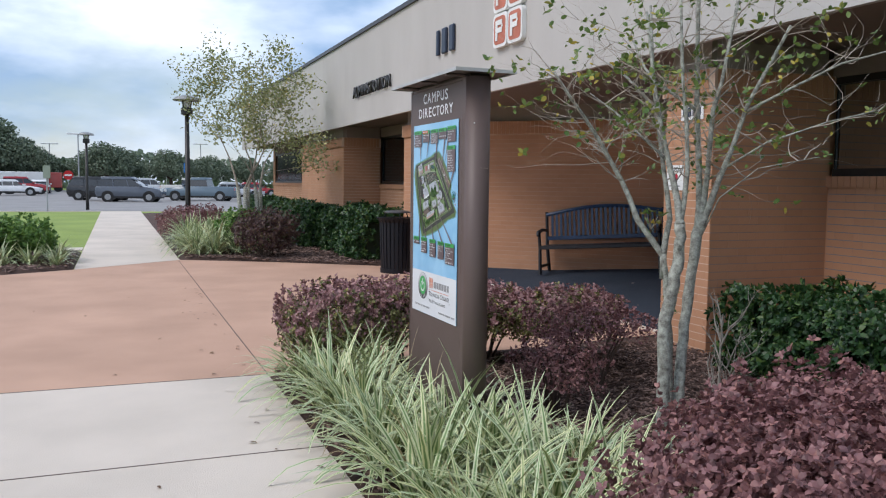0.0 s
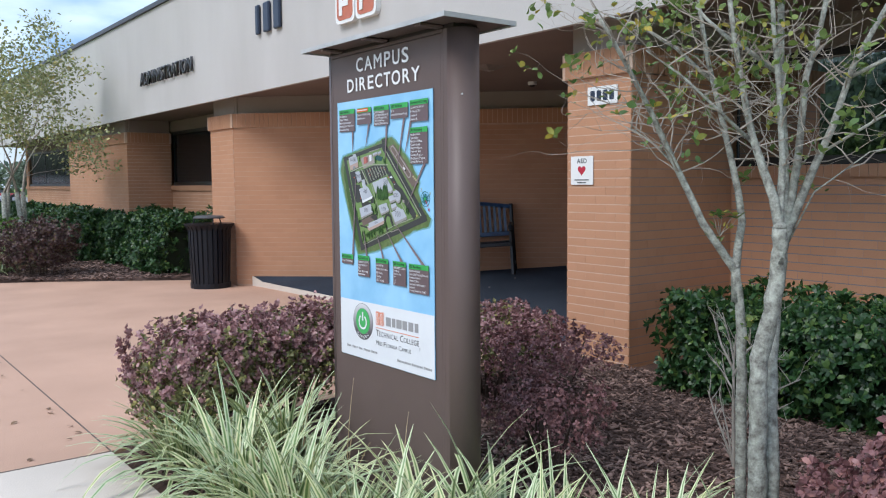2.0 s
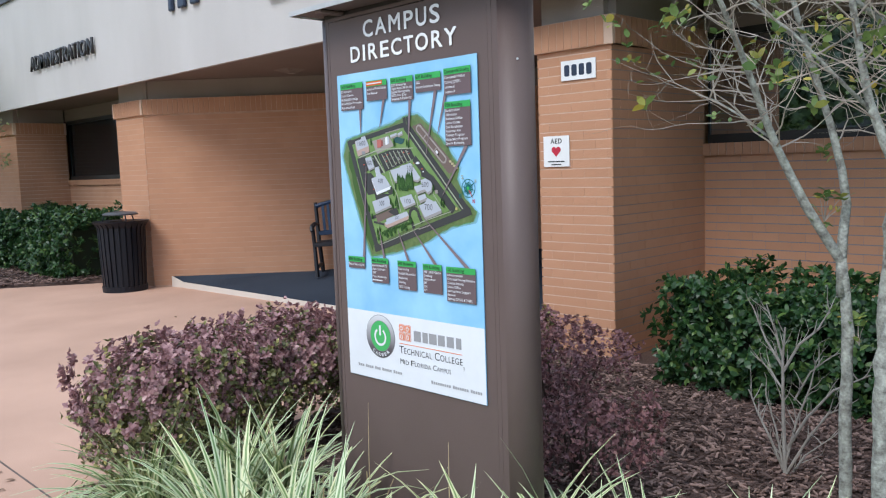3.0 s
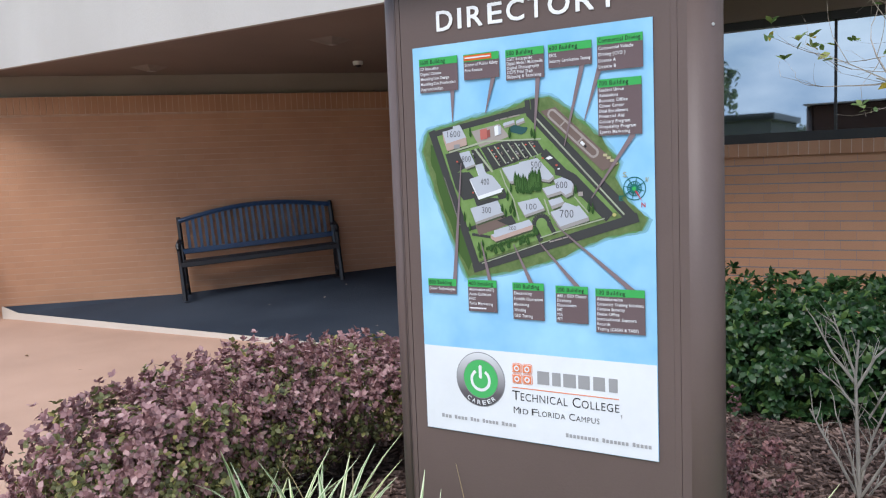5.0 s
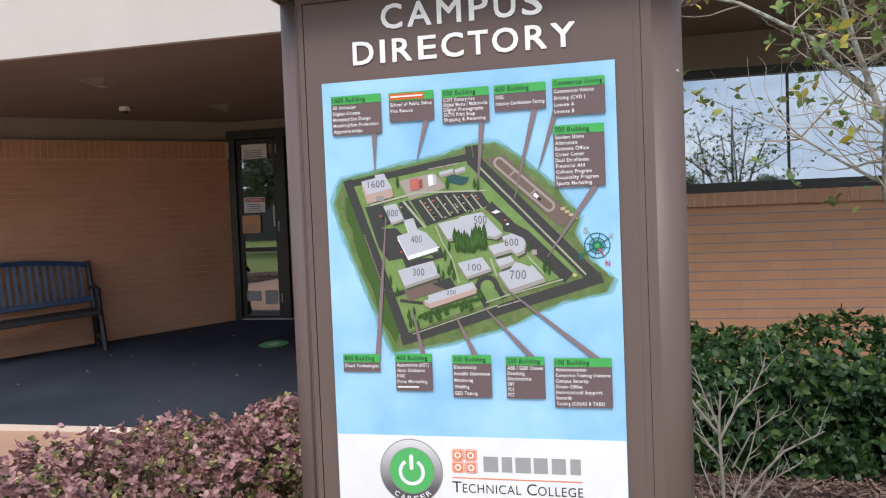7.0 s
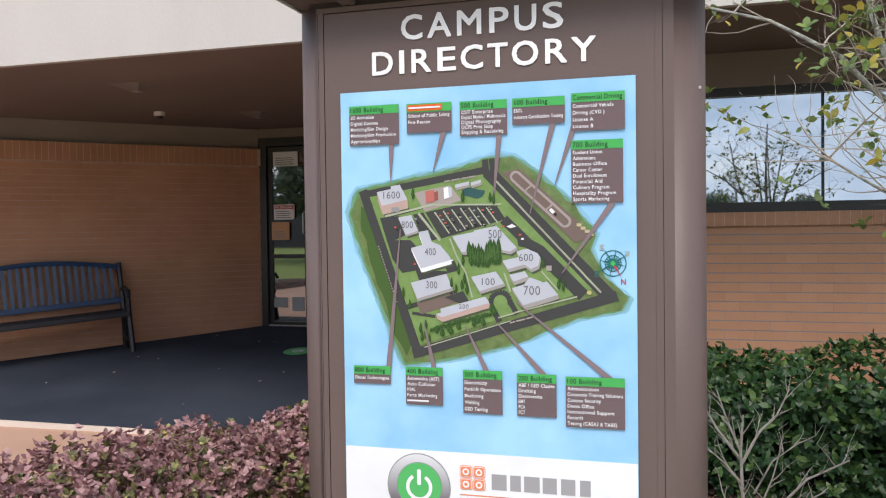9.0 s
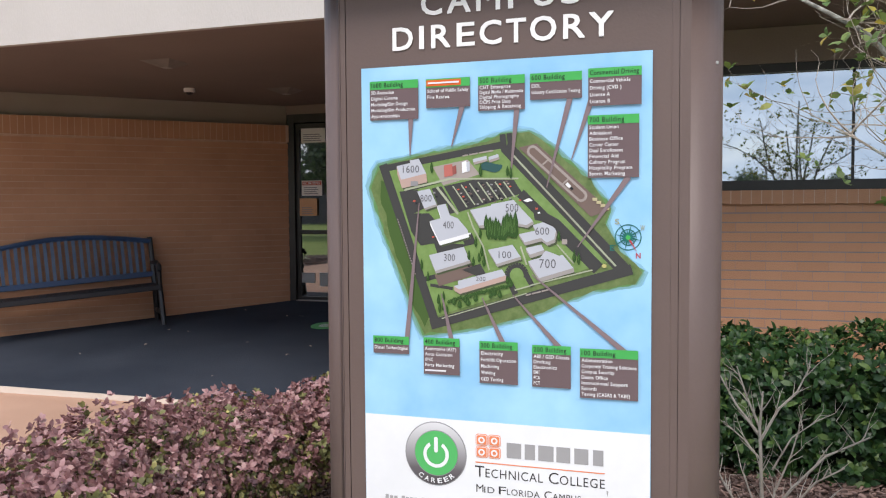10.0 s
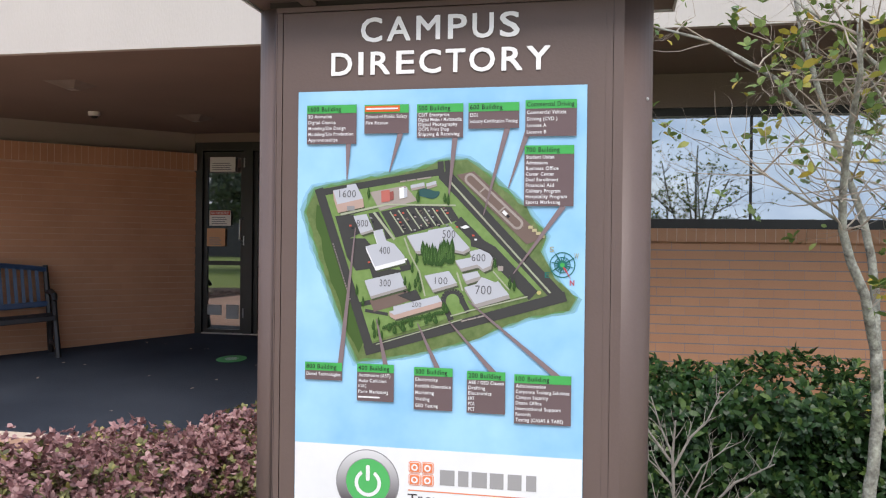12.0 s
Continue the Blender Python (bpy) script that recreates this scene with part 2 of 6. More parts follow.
def course_cells(length, z0, z1):
    rows = int(round((z1 - z0) / 0.0677))
    for i in range(rows):
        x = -0.1015 if i % 2 else 0.0
        while x < length - 0.01:
            a, b = max(x, 0) + 0.0012, min(x + 0.203, length) - 0.0012
            if b - a > 0.03:
                yield a, b, z0 + i * 0.0677 + 0.004, z0 + (i + 1) * 0.0677 - 0.004
            x += 0.203


def joined_boxes(cells, m, proud, deep=0.02):
    verts, faces = [], []
    for a, b, z0, z1 in cells:
        k = len(verts)
        verts += [m @ Vector(p) for p in ((a, -proud, z0), (b, -proud, z0), (b, -proud, z1), (a, -proud, z1), (a, deep, z0), (b, deep, z0), (b, deep, z1), (a, deep, z1))]
        faces += [(k, k + 1, k + 2, k + 3), (k, k + 4, k + 5, k + 1), (k + 3, k + 2, k + 6, k + 7), (k, k + 3, k + 7, k + 4), (k + 1, k + 5, k + 6, k + 2)]
    me = bpy.data.meshes.new("brickwork")
    me.from_pydata(verts, [], faces)
    me.materials.append(BRICK)
    return me


def brick_wall(name, p0, p1, z0, z1, depth, label, cap=True, single=False, sill=False, mortar=None):
    """A brick wall from p0 to p1: mortar core with proud bricks, and a soldier course at its head."""
    m = frame_on(p0, p1)
    length = (Vector(p1) - Vector(p0)).length
    bm = bmesh.new()
    box(bm, 0.012, 0, -0.3, length - 0.012, depth, z1, m)
    core = tagged(part(name, bm, mortar or MORTAR), label, "wall", kind="structure")
    if single:
        PENDING.append((core, m, length, z0, z1))
    else:
        ob = new("brickwork", joined_boxes(course_cells(length, z0, z1), m, 0.0014))
        ob.parent = core
        tagged(ob, kind="stuff")
    if cap:
        bm = bmesh.new()
        box(bm, -0.03 if cap == 2 else 0, -0.03, CAP0, length + (0.03 if cap == 2 else 0), depth, CAP1, m)
        c = part("cap_course", bm, MORTAR, core)
        ob = new("soldier_bricks", joined_boxes(((k * 0.0677 + 0.003, min((k + 1) * 0.0677, length) - 0.003, CAP0 + 0.003, CAP1 - 0.003) for k in range(int(length / 0.0677))), m @ Matrix.Translation((0, -0.03, 0)), 0.004))
        ob.parent = core
        tagged(ob, kind="stuff")
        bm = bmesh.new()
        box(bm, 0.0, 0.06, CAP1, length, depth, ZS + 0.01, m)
        part("stucco_head", bm, SHADED_STUCCO, core, "stucco band above the brick, soffit shade in its grey")
    if sill:
        bm = bmesh.new()
        box(bm, 0, -0.026, z1 + 0.006, length, depth, z1 + 0.1, m)
        part("sill_core", bm, MORTAR, core)
        ob = new("rowlock_bricks", joined_boxes(((k * 0.0677 + 0.003, (k + 1) * 0.0677 - 0.003, z1 + 0.004, z1 + 0.1) for k in range(int(length / 0.0677))), m @ Matrix.Translation((0, -0.026, 0)), 0.006))
        ob.parent = core
        tagged(ob, kind="stuff")
    return core


# darker than the fascia stucco: shade below the soffit is put into the colour
SHADED_STUCCO = mat("shaded_stucco", (0.30, 0.255, 0.225), (0.25, 0.21, 0.185), 1.5, 0.9, 0.2, 90)
SOFT_MORTAR = mat("soft_mortar", (0.54, 0.35, 0.245), (0.42, 0.25, 0.165), 8, 0.95, 0.4, 150)
# blue-grey mortar: the shadow in the raked joints is put into its colour
SHADE_MORTAR = mat("shade_mortar", (0.17, 0.165, 0.175), (0.24, 0.22, 0.22), 4, 0.95, 0.3, 120)
OFFICE_GLASS = mat("office_glass", (0.012, 0.014, 0.016), (0.016, 0.018, 0.02), 2.0, 0.12, spec=0.15)
Y_P0A, Y_P0B, Y_P1A, Y_P1B, Y_P2A, Y_P2B = 6.35, 5.70, 13.77, 12.93, 22.3, 17.9
X_D, Y_D = 8.65, 8.98
brick_wall("wall_pier", (XP, Y_P0A), (XP, Y_P0B), 0.0, CAP0, 0.4, "tan brick pier beside the entrance recess", 2, single=True)
# the return wall's mortar is a darker copy, with its shade in the colour
brick_wall("wall_pier_side", (XP, Y_P0B), (XW, Y_P0B), 0.0, CAP0, 0.3, "shaded tan brick return wall of the pier", single=True, mortar=mat("side_shade_mortar", (0.27, 0.19, 0.155), (0.33, 0.24, 0.2), 4, 0.95, 0.3, 120))
brick_wall("wall_window", (XW, Y_P0B), (XW, -8), 0.0, 1.48, 0.3, "tan brick wall under the wide window", False, single=True, sill=True, mortar=SHADE_MORTAR)
brick_wall("wall_splay", (XP, Y_P1B), (X_D, Y_D), 0.02, CAP0, 0.3, "tan brick wall running obliquely in to the doors", single=True, mortar=SOFT_MORTAR)
brick_wall("wall_pier_far", (XP, Y_P1A), (XP, Y_P1B), 0.0, CAP0, 0.4, "tan brick pier on the far side of the entrance", 2, single=True, mortar=SOFT_MORTAR)
brick_wall("wall_bay", (XP, Y_P2A), (XP, Y_P2B), 0.0, CAP0, 0.4, "tan brick bay between two windows", mortar=SOFT_MORTAR)
brick_wall("wall_bay_side", (XP, Y_P2B), (5.55, Y_P2B), 0.0, CAP0, 0.3, "shaded brick return of the bay")
brick_wall("wall_office", (5.55, Y_P2B), (5.55, Y_P1A - 0.6), 0.0, 1.35, 0.3, "tan brick wall under an office window", False, sill=True)
brick_wall("wall_office_far", (5.55, 31.5), (5.55, Y_P2A), 0.0, 1.35, 0.3, "tan brick wall under a far office window", False, sill=True)
wall_obj("wall_end", rect(5.55, 31.2, 22, 31.5), -0.3, ZS, BRICK, "brick end wall of the building")
wall_obj("wall_near", [(XP + 0.4, Y_P0A - 0.25), (9.2, 6.1), (9.2, 6.35), (XP + 0.4, Y_P0A)], -0.3, ZS, BRICK, "brick wall on the near side of the recess")
wall_obj("wall_back", rect(21.7, -8, 22, 31.5), -0.3, ZS, STUCCO, "rear wall of the building")


def window(name, x, y0, y1, z0, z1, mullions, label, glass):
    """A framed strip window in a wall that faces -x."""
    w = thing(name, label, "window", kind="structure")
    bm = bmesh.new()
    for a, b in ((z0, z0 + 0.07), (z1 - 0.06, z1)):
        box(bm, x + 0.02, y0, a, x + 0.10, y1, b)
    for y in (y0, *mullions, y1):
        box(bm, x + 0.045, y - 0.009, z0 + 0.07, x + 0.075, y + 0.009, z1 - 0.06)
    part("window_frame", bm, DARKMETAL, w)
    ys = [y0, *mullions, y1]
    for a, b in zip(ys, ys[1:]):
        bm = bmesh.new()
        box(bm, x + 0.055, a + 0.009, z0 + 0.07, x + 0.063, b - 0.009, z1 - 0.06)
        part("pane", bm, glass, w)
    bm = bmesh.new()
    box(bm, x, y0 - 0.02, z1, x + 0.2, y1 + 0.02, ZS + 0.005)
    part("header", bm, SOFFIT, w, "brown painted panel over the glass")
    return w


window("window_1", XW, -8, 5.68, 1.58, 2.46, [-6.8, -5.7, -4.6, -3.4, -2.3, -1.2, -0.1, 1.0, 2.1, 3.22, 4.32], "wide dark-framed strip window mirroring sky and trees", LINTEL_GLASS)
window("window_2", 5.55, Y_P1A - 0.5, Y_P2B - 0.02, 1.45, 2.5, [15.6], "dark office window above a brick sill", OFFICE_GLASS)
window("window_3", 5.55, Y_P2A, 31.2, 1.45, 2.5, [24.5, 26.7, 29], "dark far office window above a brick sill", OFFICE_GLASS)
# the darkness of the unlit room is put into this wall's colour
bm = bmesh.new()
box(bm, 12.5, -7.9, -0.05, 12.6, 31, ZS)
tagged(part("wall_inner", bm, mat("unlit_interior", (0.05, 0.045, 0.04), None, 2, 0.9)), "interior wall behind the glass, coloured as unlit", "wall", kind="structure")
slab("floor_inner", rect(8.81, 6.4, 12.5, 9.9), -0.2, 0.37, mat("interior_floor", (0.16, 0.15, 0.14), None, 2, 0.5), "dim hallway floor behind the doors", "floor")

# entrance doors
door = thing("door_1", "dark bronze glazed entrance doors with paper notices", "door", kind="structure")
FD = 0.372      # threshold height
STEEL = mat("steel", (0.5, 0.5, 0.5), None, 9, 0.3, metal=1.0)
for y0, y1, nm in ((8.90, 8.99, "jamb"), (8.27, 8.38, "door_post"), (7.28, 7.36, "door_post"), (6.36, 6.46, "jamb")):
    bm = bmesh.new()
    box(bm, X_D + 0.0, y0, FD, X_D + 0.12, y1, 2.6)
    part(nm, bm, DARKMETAL, door)
bm = bmesh.new()
box(bm, X_D + 0.003, 6.46, 2.50, X_D + 0.117, 8.90, 2.6)
part("door_head", bm, DARKMETAL, door)
for y0, y1 in ((8.38, 8.90), (7.36, 8.27), (6.46, 7.28)):
    leaf = new("door_leaf")
    leaf.parent = door
    bm = bmesh.new()
    for a, b, c, d in ((y0 + 0.003, FD + 0.01, y0 + 0.05, 2.49), (y1 - 0.05, FD + 0.01, y1 - 0.003, 2.49), (y0 + 0.05, FD + 0.01, y1 - 0.05, 0.42), (y0 + 0.05, 2.42, y1 - 0.05, 2.49), (y0 + 0.05, 1.17, y1 - 0.05, 1.22)):
        box(bm, X_D + 0.035, a, b, X_D + 0.085, c, d)
    part("stile_frame", bm, DARKMETAL, leaf)
    for z0, z1 in ((0.42, 1.17), (1.22, 2.42)):
        bm = bmesh.new()
        box(bm, X_D + 0.056, y0 + 0.05, z0, X_D + 0.064, y1 - 0.05, z1)
        part("pane", bm, DARK_GLASS, leaf)
    bm = bmesh.new()
    tube(bm, [(X_D + 0.03, y0 + 0.03, 1.45), (X_D - 0.03, y0 + 0.03, 1.47), (X_D - 0.03, y0 + 0.03, 1.7), (X_D + 0.03, y0 + 0.03, 1.72)], [0.012] * 4, 8)
    part("pull_handle", bm, STEEL, leaf)
for z in (0.62, 1.46, 2.36):
    bm = bmesh.new()
    tube(bm, [(X_D - 0.006, 8.372, z - 0.055), (X_D - 0.006, 8.372, z + 0.055)], [0.008, 0.008], 8)
    part("hinge", bm, STEEL, door, "bright steel door hinge")
bm = bmesh.new()
box(bm, X_D - 0.004, 6.46, FD - 0.006, X_D + 0.12, 8.90, FD + 0.008)
part("threshold", bm, STEEL, door, "metal threshold strip")
for y0, y1, z0, z1 in ((8.885, 8.67, 0.585, 0.705), (8.61, 8.455, 0.545, 0.71)):
    sh = thing("paper_sheet", "plain white paper sheet on the lower door glass", "notice", group="sheets on the lower glass")
    bm = bmesh.new()
    box(bm, X_D + 0.050, y1, z0, X_D + 0.0545, y0, z1)
    part("sheet", bm, mat("dull_paper", (0.36, 0.36, 0.35), None, 5, 0.7), sh)
bm = bmesh.new()
box(bm, X_D, 6.36, 2.6, X_D + 0.2, 9.0, ZS + 0.005)
tagged(part("trim", bm, SOFFIT), "brown panel above the doors", "trim", kind="structure")

# ---------------- directory sign ----------------
SX, SD, SY0, SY1, STOP = 1.772, 0.14, 4.095, 5.115, 2.052      # front, depth, ends, top
MAPM = Matrix(((0, 0, -1, SX - 0.003), (-1, 0, 0, 4.987), (0, 1, 0, 0.676), (0, 0, 0, 1)))     # x to the reader's right, y up, z to the reader
sign = thing("directory_sign", "tall brown metal campus directory with a coloured map panel", "sign")


def rounded_plan(x0, y0, x1, y1, r, seg=8):
    pts = []
    for cx, cy, a0 in ((x1 - r, y1 - r, 0), (x0 + r, y1 - r, 90), (x0 + r, y0 + r, 180), (x1 - r, y0 + r, 270)):
        pts += [(cx + r * math.cos(radians(a0 + 90 * k / seg)), cy + r * math.sin(radians(a0 + 90 * k / seg))) for k in range(seg + 1)]
    return pts


# core in a darkened brown, so the gaps' shade is in its colour
bm = bmesh.new()
box(bm, SX + 0.008, 4.17, -0.1, SX + SD - 0.008, 5.06, STOP - 0.002)
part("inner_frame", bm, mat("gap_shade_brown", (0.03, 0.021, 0.018), None, 3, 0.6), sign)


def bullnose(y_flat, y_end):
    """Plan of a half-round end extrusion from its flat inner side to its rounded nose."""
    r, way = SD / 2, 1 if y_end > y_flat else -1
    pts = [(SX + r - r * math.cos(math.pi * k / 16), y_end - way * r + way * r * math.sin(math.pi * k / 16)) for k in range(17)]
    pts = [(SX, y_flat)] + pts + [(SX + SD, y_flat)]
    return pts if way < 0 else pts[::-1]


for y_flat, y_end in ((5.0475, SY1), (4.1892, SY0)):
    bm = bmesh.new()
    prism(bm, bullnose(y_flat, y_end), -0.1, STOP)
    post = part("end_post", bm, BRONZE, sign, "half-round brown aluminium post")
    for f in post.data.polygons:
        f.use_smooth = abs(f.normal.z) < 0.5 and abs(f.normal.y) > 0.02
for y0, y1, x0 in ((5.030, 5.0445, SX + 0.001), (4.1905, 4.2072, SX + 0.0004)):
    bm = bmesh.new()
    box(bm, x0, y0, 0.02, SX + 0.02, y1, STOP - 0.006)
    part("trim_strip", bm, BRONZE, sign)
for x0, x1, nm in ((SX, SX + 0.02, "front_panel"), (SX + SD - 0.02, SX + SD, "back_panel")):
    bm = bmesh.new()
    box(bm, x0, 4.2075, 0.02, x1, 5.027, STOP - 0.016)
    part(nm, bm, BRONZE, sign)
bm = bmesh.new()
box(bm, SX - 0.001, 4.19, STOP - 0.013, SX + SD, 5.0445, STOP)
part("head_rail", bm, BRONZE, sign)
FLASH = mat("pale_flashing", (0.55, 0.55, 0.54), (0.4, 0.4, 0.4), 6, 0.5, metal=0.3)
CX0, CX1, CY0, CY1, CZ = 1.658, 2.012, 4.035, 5.125, STOP + 0.018
bm = bmesh.new()
lo, hi = prism(bm, rect(CX0 + 0.006, CY0 + 0.006, CX1 - 0.006, CY1 - 0.006), CZ, CZ + 0.010)
part("top_plate", bm, BRONZE, sign)
# spacer in the same darkened brown, for the shade under the cap
bm = bmesh.new()
box(bm, SX + 0.012, 4.14, STOP - 0.003, SX + SD - 0.012, 5.07, CZ)
part("cap_spacer", bm, mat("gap_shade_brown", (0.03, 0.021, 0.018), None, 3, 0.6), sign)
for x0, y0, x1, y1 in ((CX0, CY0, CX0 + 0.006, CY1), (CX1 - 0.006, CY0, CX1, CY1), (CX0 + 0.006, CY0, CX1 - 0.006, CY0 + 0.006), (CX0 + 0.006, CY1 - 0.006, CX1 - 0.006, CY1)):
    bm = bmesh.new()
    box(bm, x0, y0, CZ - 0.006, x1, y1, CZ + 0.012)
    part("drip_edge", bm, FLASH, sign, "pale grey metal drip edge")
for y in (4.22, 4.60, 4.96):
    bm = bmesh.new()
    box(bm, CX0 + 0.012, y - 0.02, CZ - 0.014, SX + 0.012, y + 0.02, CZ - 0.0005)
    bevelled(bm, 0.004)
    part("cap_bracket", bm, BRONZE, sign)
for y in (4.11, 4.5, 4.9):
    bm = bmesh.new()
    lathe(bm, [(0.004, 0.0), (0.006, 0.0), (0.005, 0.004), (0.002, 0.006)], 10, pose(CX0 + 0.05, y, CZ + 0.0101))
    part("rivet", bm, FLASH, sign)
bm = bmesh.new()
lathe(bm, [(0.001, -0.002), (0.004, -0.002), (0.004, 0.002), (0.001, 0.003)], 10, pose(SX + 0.028, SY0 + 0.014, 1.80, 90, 0, -35))
part("screw", bm, FLASH, sign, "small bright screw head")


# ---------------- map panel and lettering ----------------
def ink(name, c, rough=0.35):
    return mat("ink_" + name, c, tuple(v * 0.93 for v in c), 5, rough, 0.0, 40, spec=0.2)


def text_mesh(s, width, height, thick=0.0, bold=0.0):
    """Letters in the built-in font, fitted to a width and a capital height; x right, y up, front towards +z."""
    cu = bpy.data.curves.new("lettering", "FONT")
    cu.body, cu.size, cu.offset, cu.extrude, cu.resolution_u = s, 1.0, bold, 0.0, 3
    cu.space_character = 1.1
    ob = bpy.data.objects.new("lettering", cu)
    me = bpy.data.meshes.new_from_object(ob)
    bpy.data.objects.remove(ob)
    co = np.zeros(len(me.vertices) * 3)
    me.vertices.foreach_get("co", co)
    co = co.reshape(-1, 3)
    w = co[:, 0].max() - co[:, 0].min()
    co[:, 0] = (co[:, 0] - co[:, 0].min()) * ((width / w) if width else height / 0.7)
    co[:, 1] *= height / 0.7
    me.vertices.foreach_set("co", co.ravel())
    if thick:
        bm = bmesh.new()
        bm.from_mesh(me)
        r = bmesh.ops.extrude_face_region(bm, geom=bm.faces[:])
        for v in (e for e in r["geom"] if isinstance(e, bmesh.types.BMVert)):
            v.co.z += thick
        bm.to_mesh(me)
        bm.free()
    return me


def letters(s, m, u, v, width, height, material, parent, z=0.0, thick=0.0, bold=0.0, name="lettering"):
    me = text_mesh(s, width, height, thick, bold)
    me.materials.append(material)
    ob = new(name, me)
    ob.parent = parent
    ob.matrix_basis = m @ pose(u, v, z + (0.0007 if parent is panel else 0.0))
    return ob


PRINTED = iter(range(100000))


def flat(name, pts, z, material, parent, m=MAPM, thick=0.0006):
    """A printed shape on the panel at print height z, each a hair above the last."""
    bm = bmesh.new()
    z += 0.0000035 * (next(PRINTED) % 170)
    prism(bm, pts, z, z + thick, m)
    return part(name, bm, material, parent)


I_SKY = mat("ink_sky", (0.205, 0.45, 0.68), (0.32, 0.58, 0.79), 6, 0.3, 0, 14, spec=0.3)
I_WHITE, I_BOX, I_GREEN = ink("white", (0.70, 0.71, 0.73)), ink("box", (0.135, 0.095, 0.10)), ink("green", (0.05, 0.36, 0.09))
I_LAND = mat("ink_land", (0.065, 0.115, 0.03), (0.135, 0.185, 0.065), 40, 0.35, 0, 160)
I_TREE, I_ROAD, I_ROOF = ink("tree", (0.03, 0.075, 0.02)), ink("road", (0.05, 0.05, 0.05)), ink("roof", (0.42, 0.44, 0.49))
I_SIDE, I_LINE, I_DARK, I_ORANGE = ink("facade", (0.30, 0.28, 0.27)), ink("callout", (0.20, 0.15, 0.16)), ink("dark", (0.02, 0.02, 0.025)), ink("orange", (0.62, 0.12, 0.03))
I_GREY, I_PAVE, I_RED, I_LOGO = ink("grey", (0.25, 0.25, 0.26)), ink("pave", (0.32, 0.28, 0.26)), ink("red", (0.5, 0.1, 0.07)), ink("logo", (0.72, 0.22, 0.10))

panel = part("map_panel", bmesh.new(), I_SKY, sign, "sky-blue printed campus map panel")
bm = bmesh.new()
prism(bm, rect(0.005, -0.004, 0.737, 1.156), 0.0, 0.003, MAPM)
bm.to_mesh(panel.data)
bm.free()
Z1, Z2, Z3, Z4, Z5 = 0.0034, 0.0042, 0.0050, 0.0058, 0.0066
flat("white_band", rect(0.006, -0.003, 0.736, 0.257), Z1, I_WHITE, panel)
rng = random.Random(5)


def ragged(corners, amp, steps):
    pts = []
    for (ax, ay), (bx, by) in zip(corners, corners[1:] + corners[:1]):
        for k in range(steps):
            f = k / steps
            pts.append((ax + (bx - ax) * f + rng.uniform(-amp, amp), ay + (by - ay) * f + rng.uniform(-amp, amp)))
    return pts[::-1] if sum(a[0] * b[1] - b[0] * a[1] for a, b in zip(pts, pts[1:] + pts[:1])) < 0 else pts


def poly(name, corners, z, material):
    return flat(name, ragged(corners, 0.0, 1), z, material, panel)


def stroke(name, a, b, w0, w1, z, material):
    d = (Vector(b) - Vector(a)).normalized()
    n = Vector((-d.y, d.x))
    poly(name, [tuple(Vector(a) + n * w0), tuple(Vector(b) + n * w1), tuple(Vector(b) - n * w1), tuple(Vector(a) - n * w0)], z, material)


LAND = [(0.040, 0.890), (0.053, 0.908), (0.20, 0.938), (0.30, 0.955), (0.40, 0.980), (0.452, 0.980), (0.50, 0.948), (0.595, 0.862), (0.648, 0.79), (0.632, 0.755), (0.667, 0.69),
        (0.722, 0.642), (0.706, 0.612), (0.60, 0.592), (0.462, 0.532), (0.376, 0.507), (0.29, 0.486), (0.168, 0.47), (0.143, 0.524), (0.105, 0.628), (0.062, 0.733), (0.026, 0.848)]


def grown(k, shift=0.0):
    """The land's outline grown or shrunk about its middle."""
    return [(0.36 + (x - 0.36) * k - shift, 0.725 + (y - 0.725) * k) for x, y in LAND]


def torn(corners, amp, pitch=0.02):
    """An outline with gently uneven edges."""
    pts = []
    for (ax, ay), (bx, by) in zip(corners, corners[1:] + corners[:1]):
        k = max(1, int(math.hypot(bx - ax, by - ay) / pitch))
        pts += [(ax + (bx - ax) * i / k + rng.uniform(-amp, amp), ay + (by - ay) * i / k + rng.uniform(-amp, amp)) for i in range(k)]
    return pts[::-1] if sum(a[0] * b[1] - b[0] * a[1] for a, b in zip(pts, pts[1:] + pts[:1])) < 0 else pts


for k in range(7):
    f = k / 6
    flat("drawn_fringe", torn(grown(1.036 - 0.042 * f, 0.002), 0.0045), 0.0025 + 0.00008 * k, ink("fringe%d" % k, (0.225 - 0.12 * f, 0.46 - 0.23 * f, 0.66 - 0.575 * f)), panel)
flat("drawn_land", torn(grown(0.985), 0.004), Z1 - 0.0003, I_LAND, panel)
flat("drawn_wood", torn([(0.062, 0.87), (0.085, 0.86), (0.135, 0.68), (0.185, 0.53), (0.178, 0.49), (0.135, 0.565), (0.075, 0.75), (0.05, 0.83)], 0.005, 0.025), Z1 - 0.0001, ink("shade_green", (0.055, 0.105, 0.03)), panel)
I_LAWN = mat("ink_lawn", (0.115, 0.20, 0.05), (0.165, 0.265, 0.085), 30, 0.35, 0, 120)
I_MUD, I_PATH = ink("mud", (0.16, 0.115, 0.10)), ink("path", (0.34, 0.37, 0.27))
poly("drawn_lawn", [(0.075, 0.895), (0.37, 0.94), (0.41, 0.925), (0.64, 0.665), (0.205, 0.52)], Z1 + 0.0003, I_LAWN)
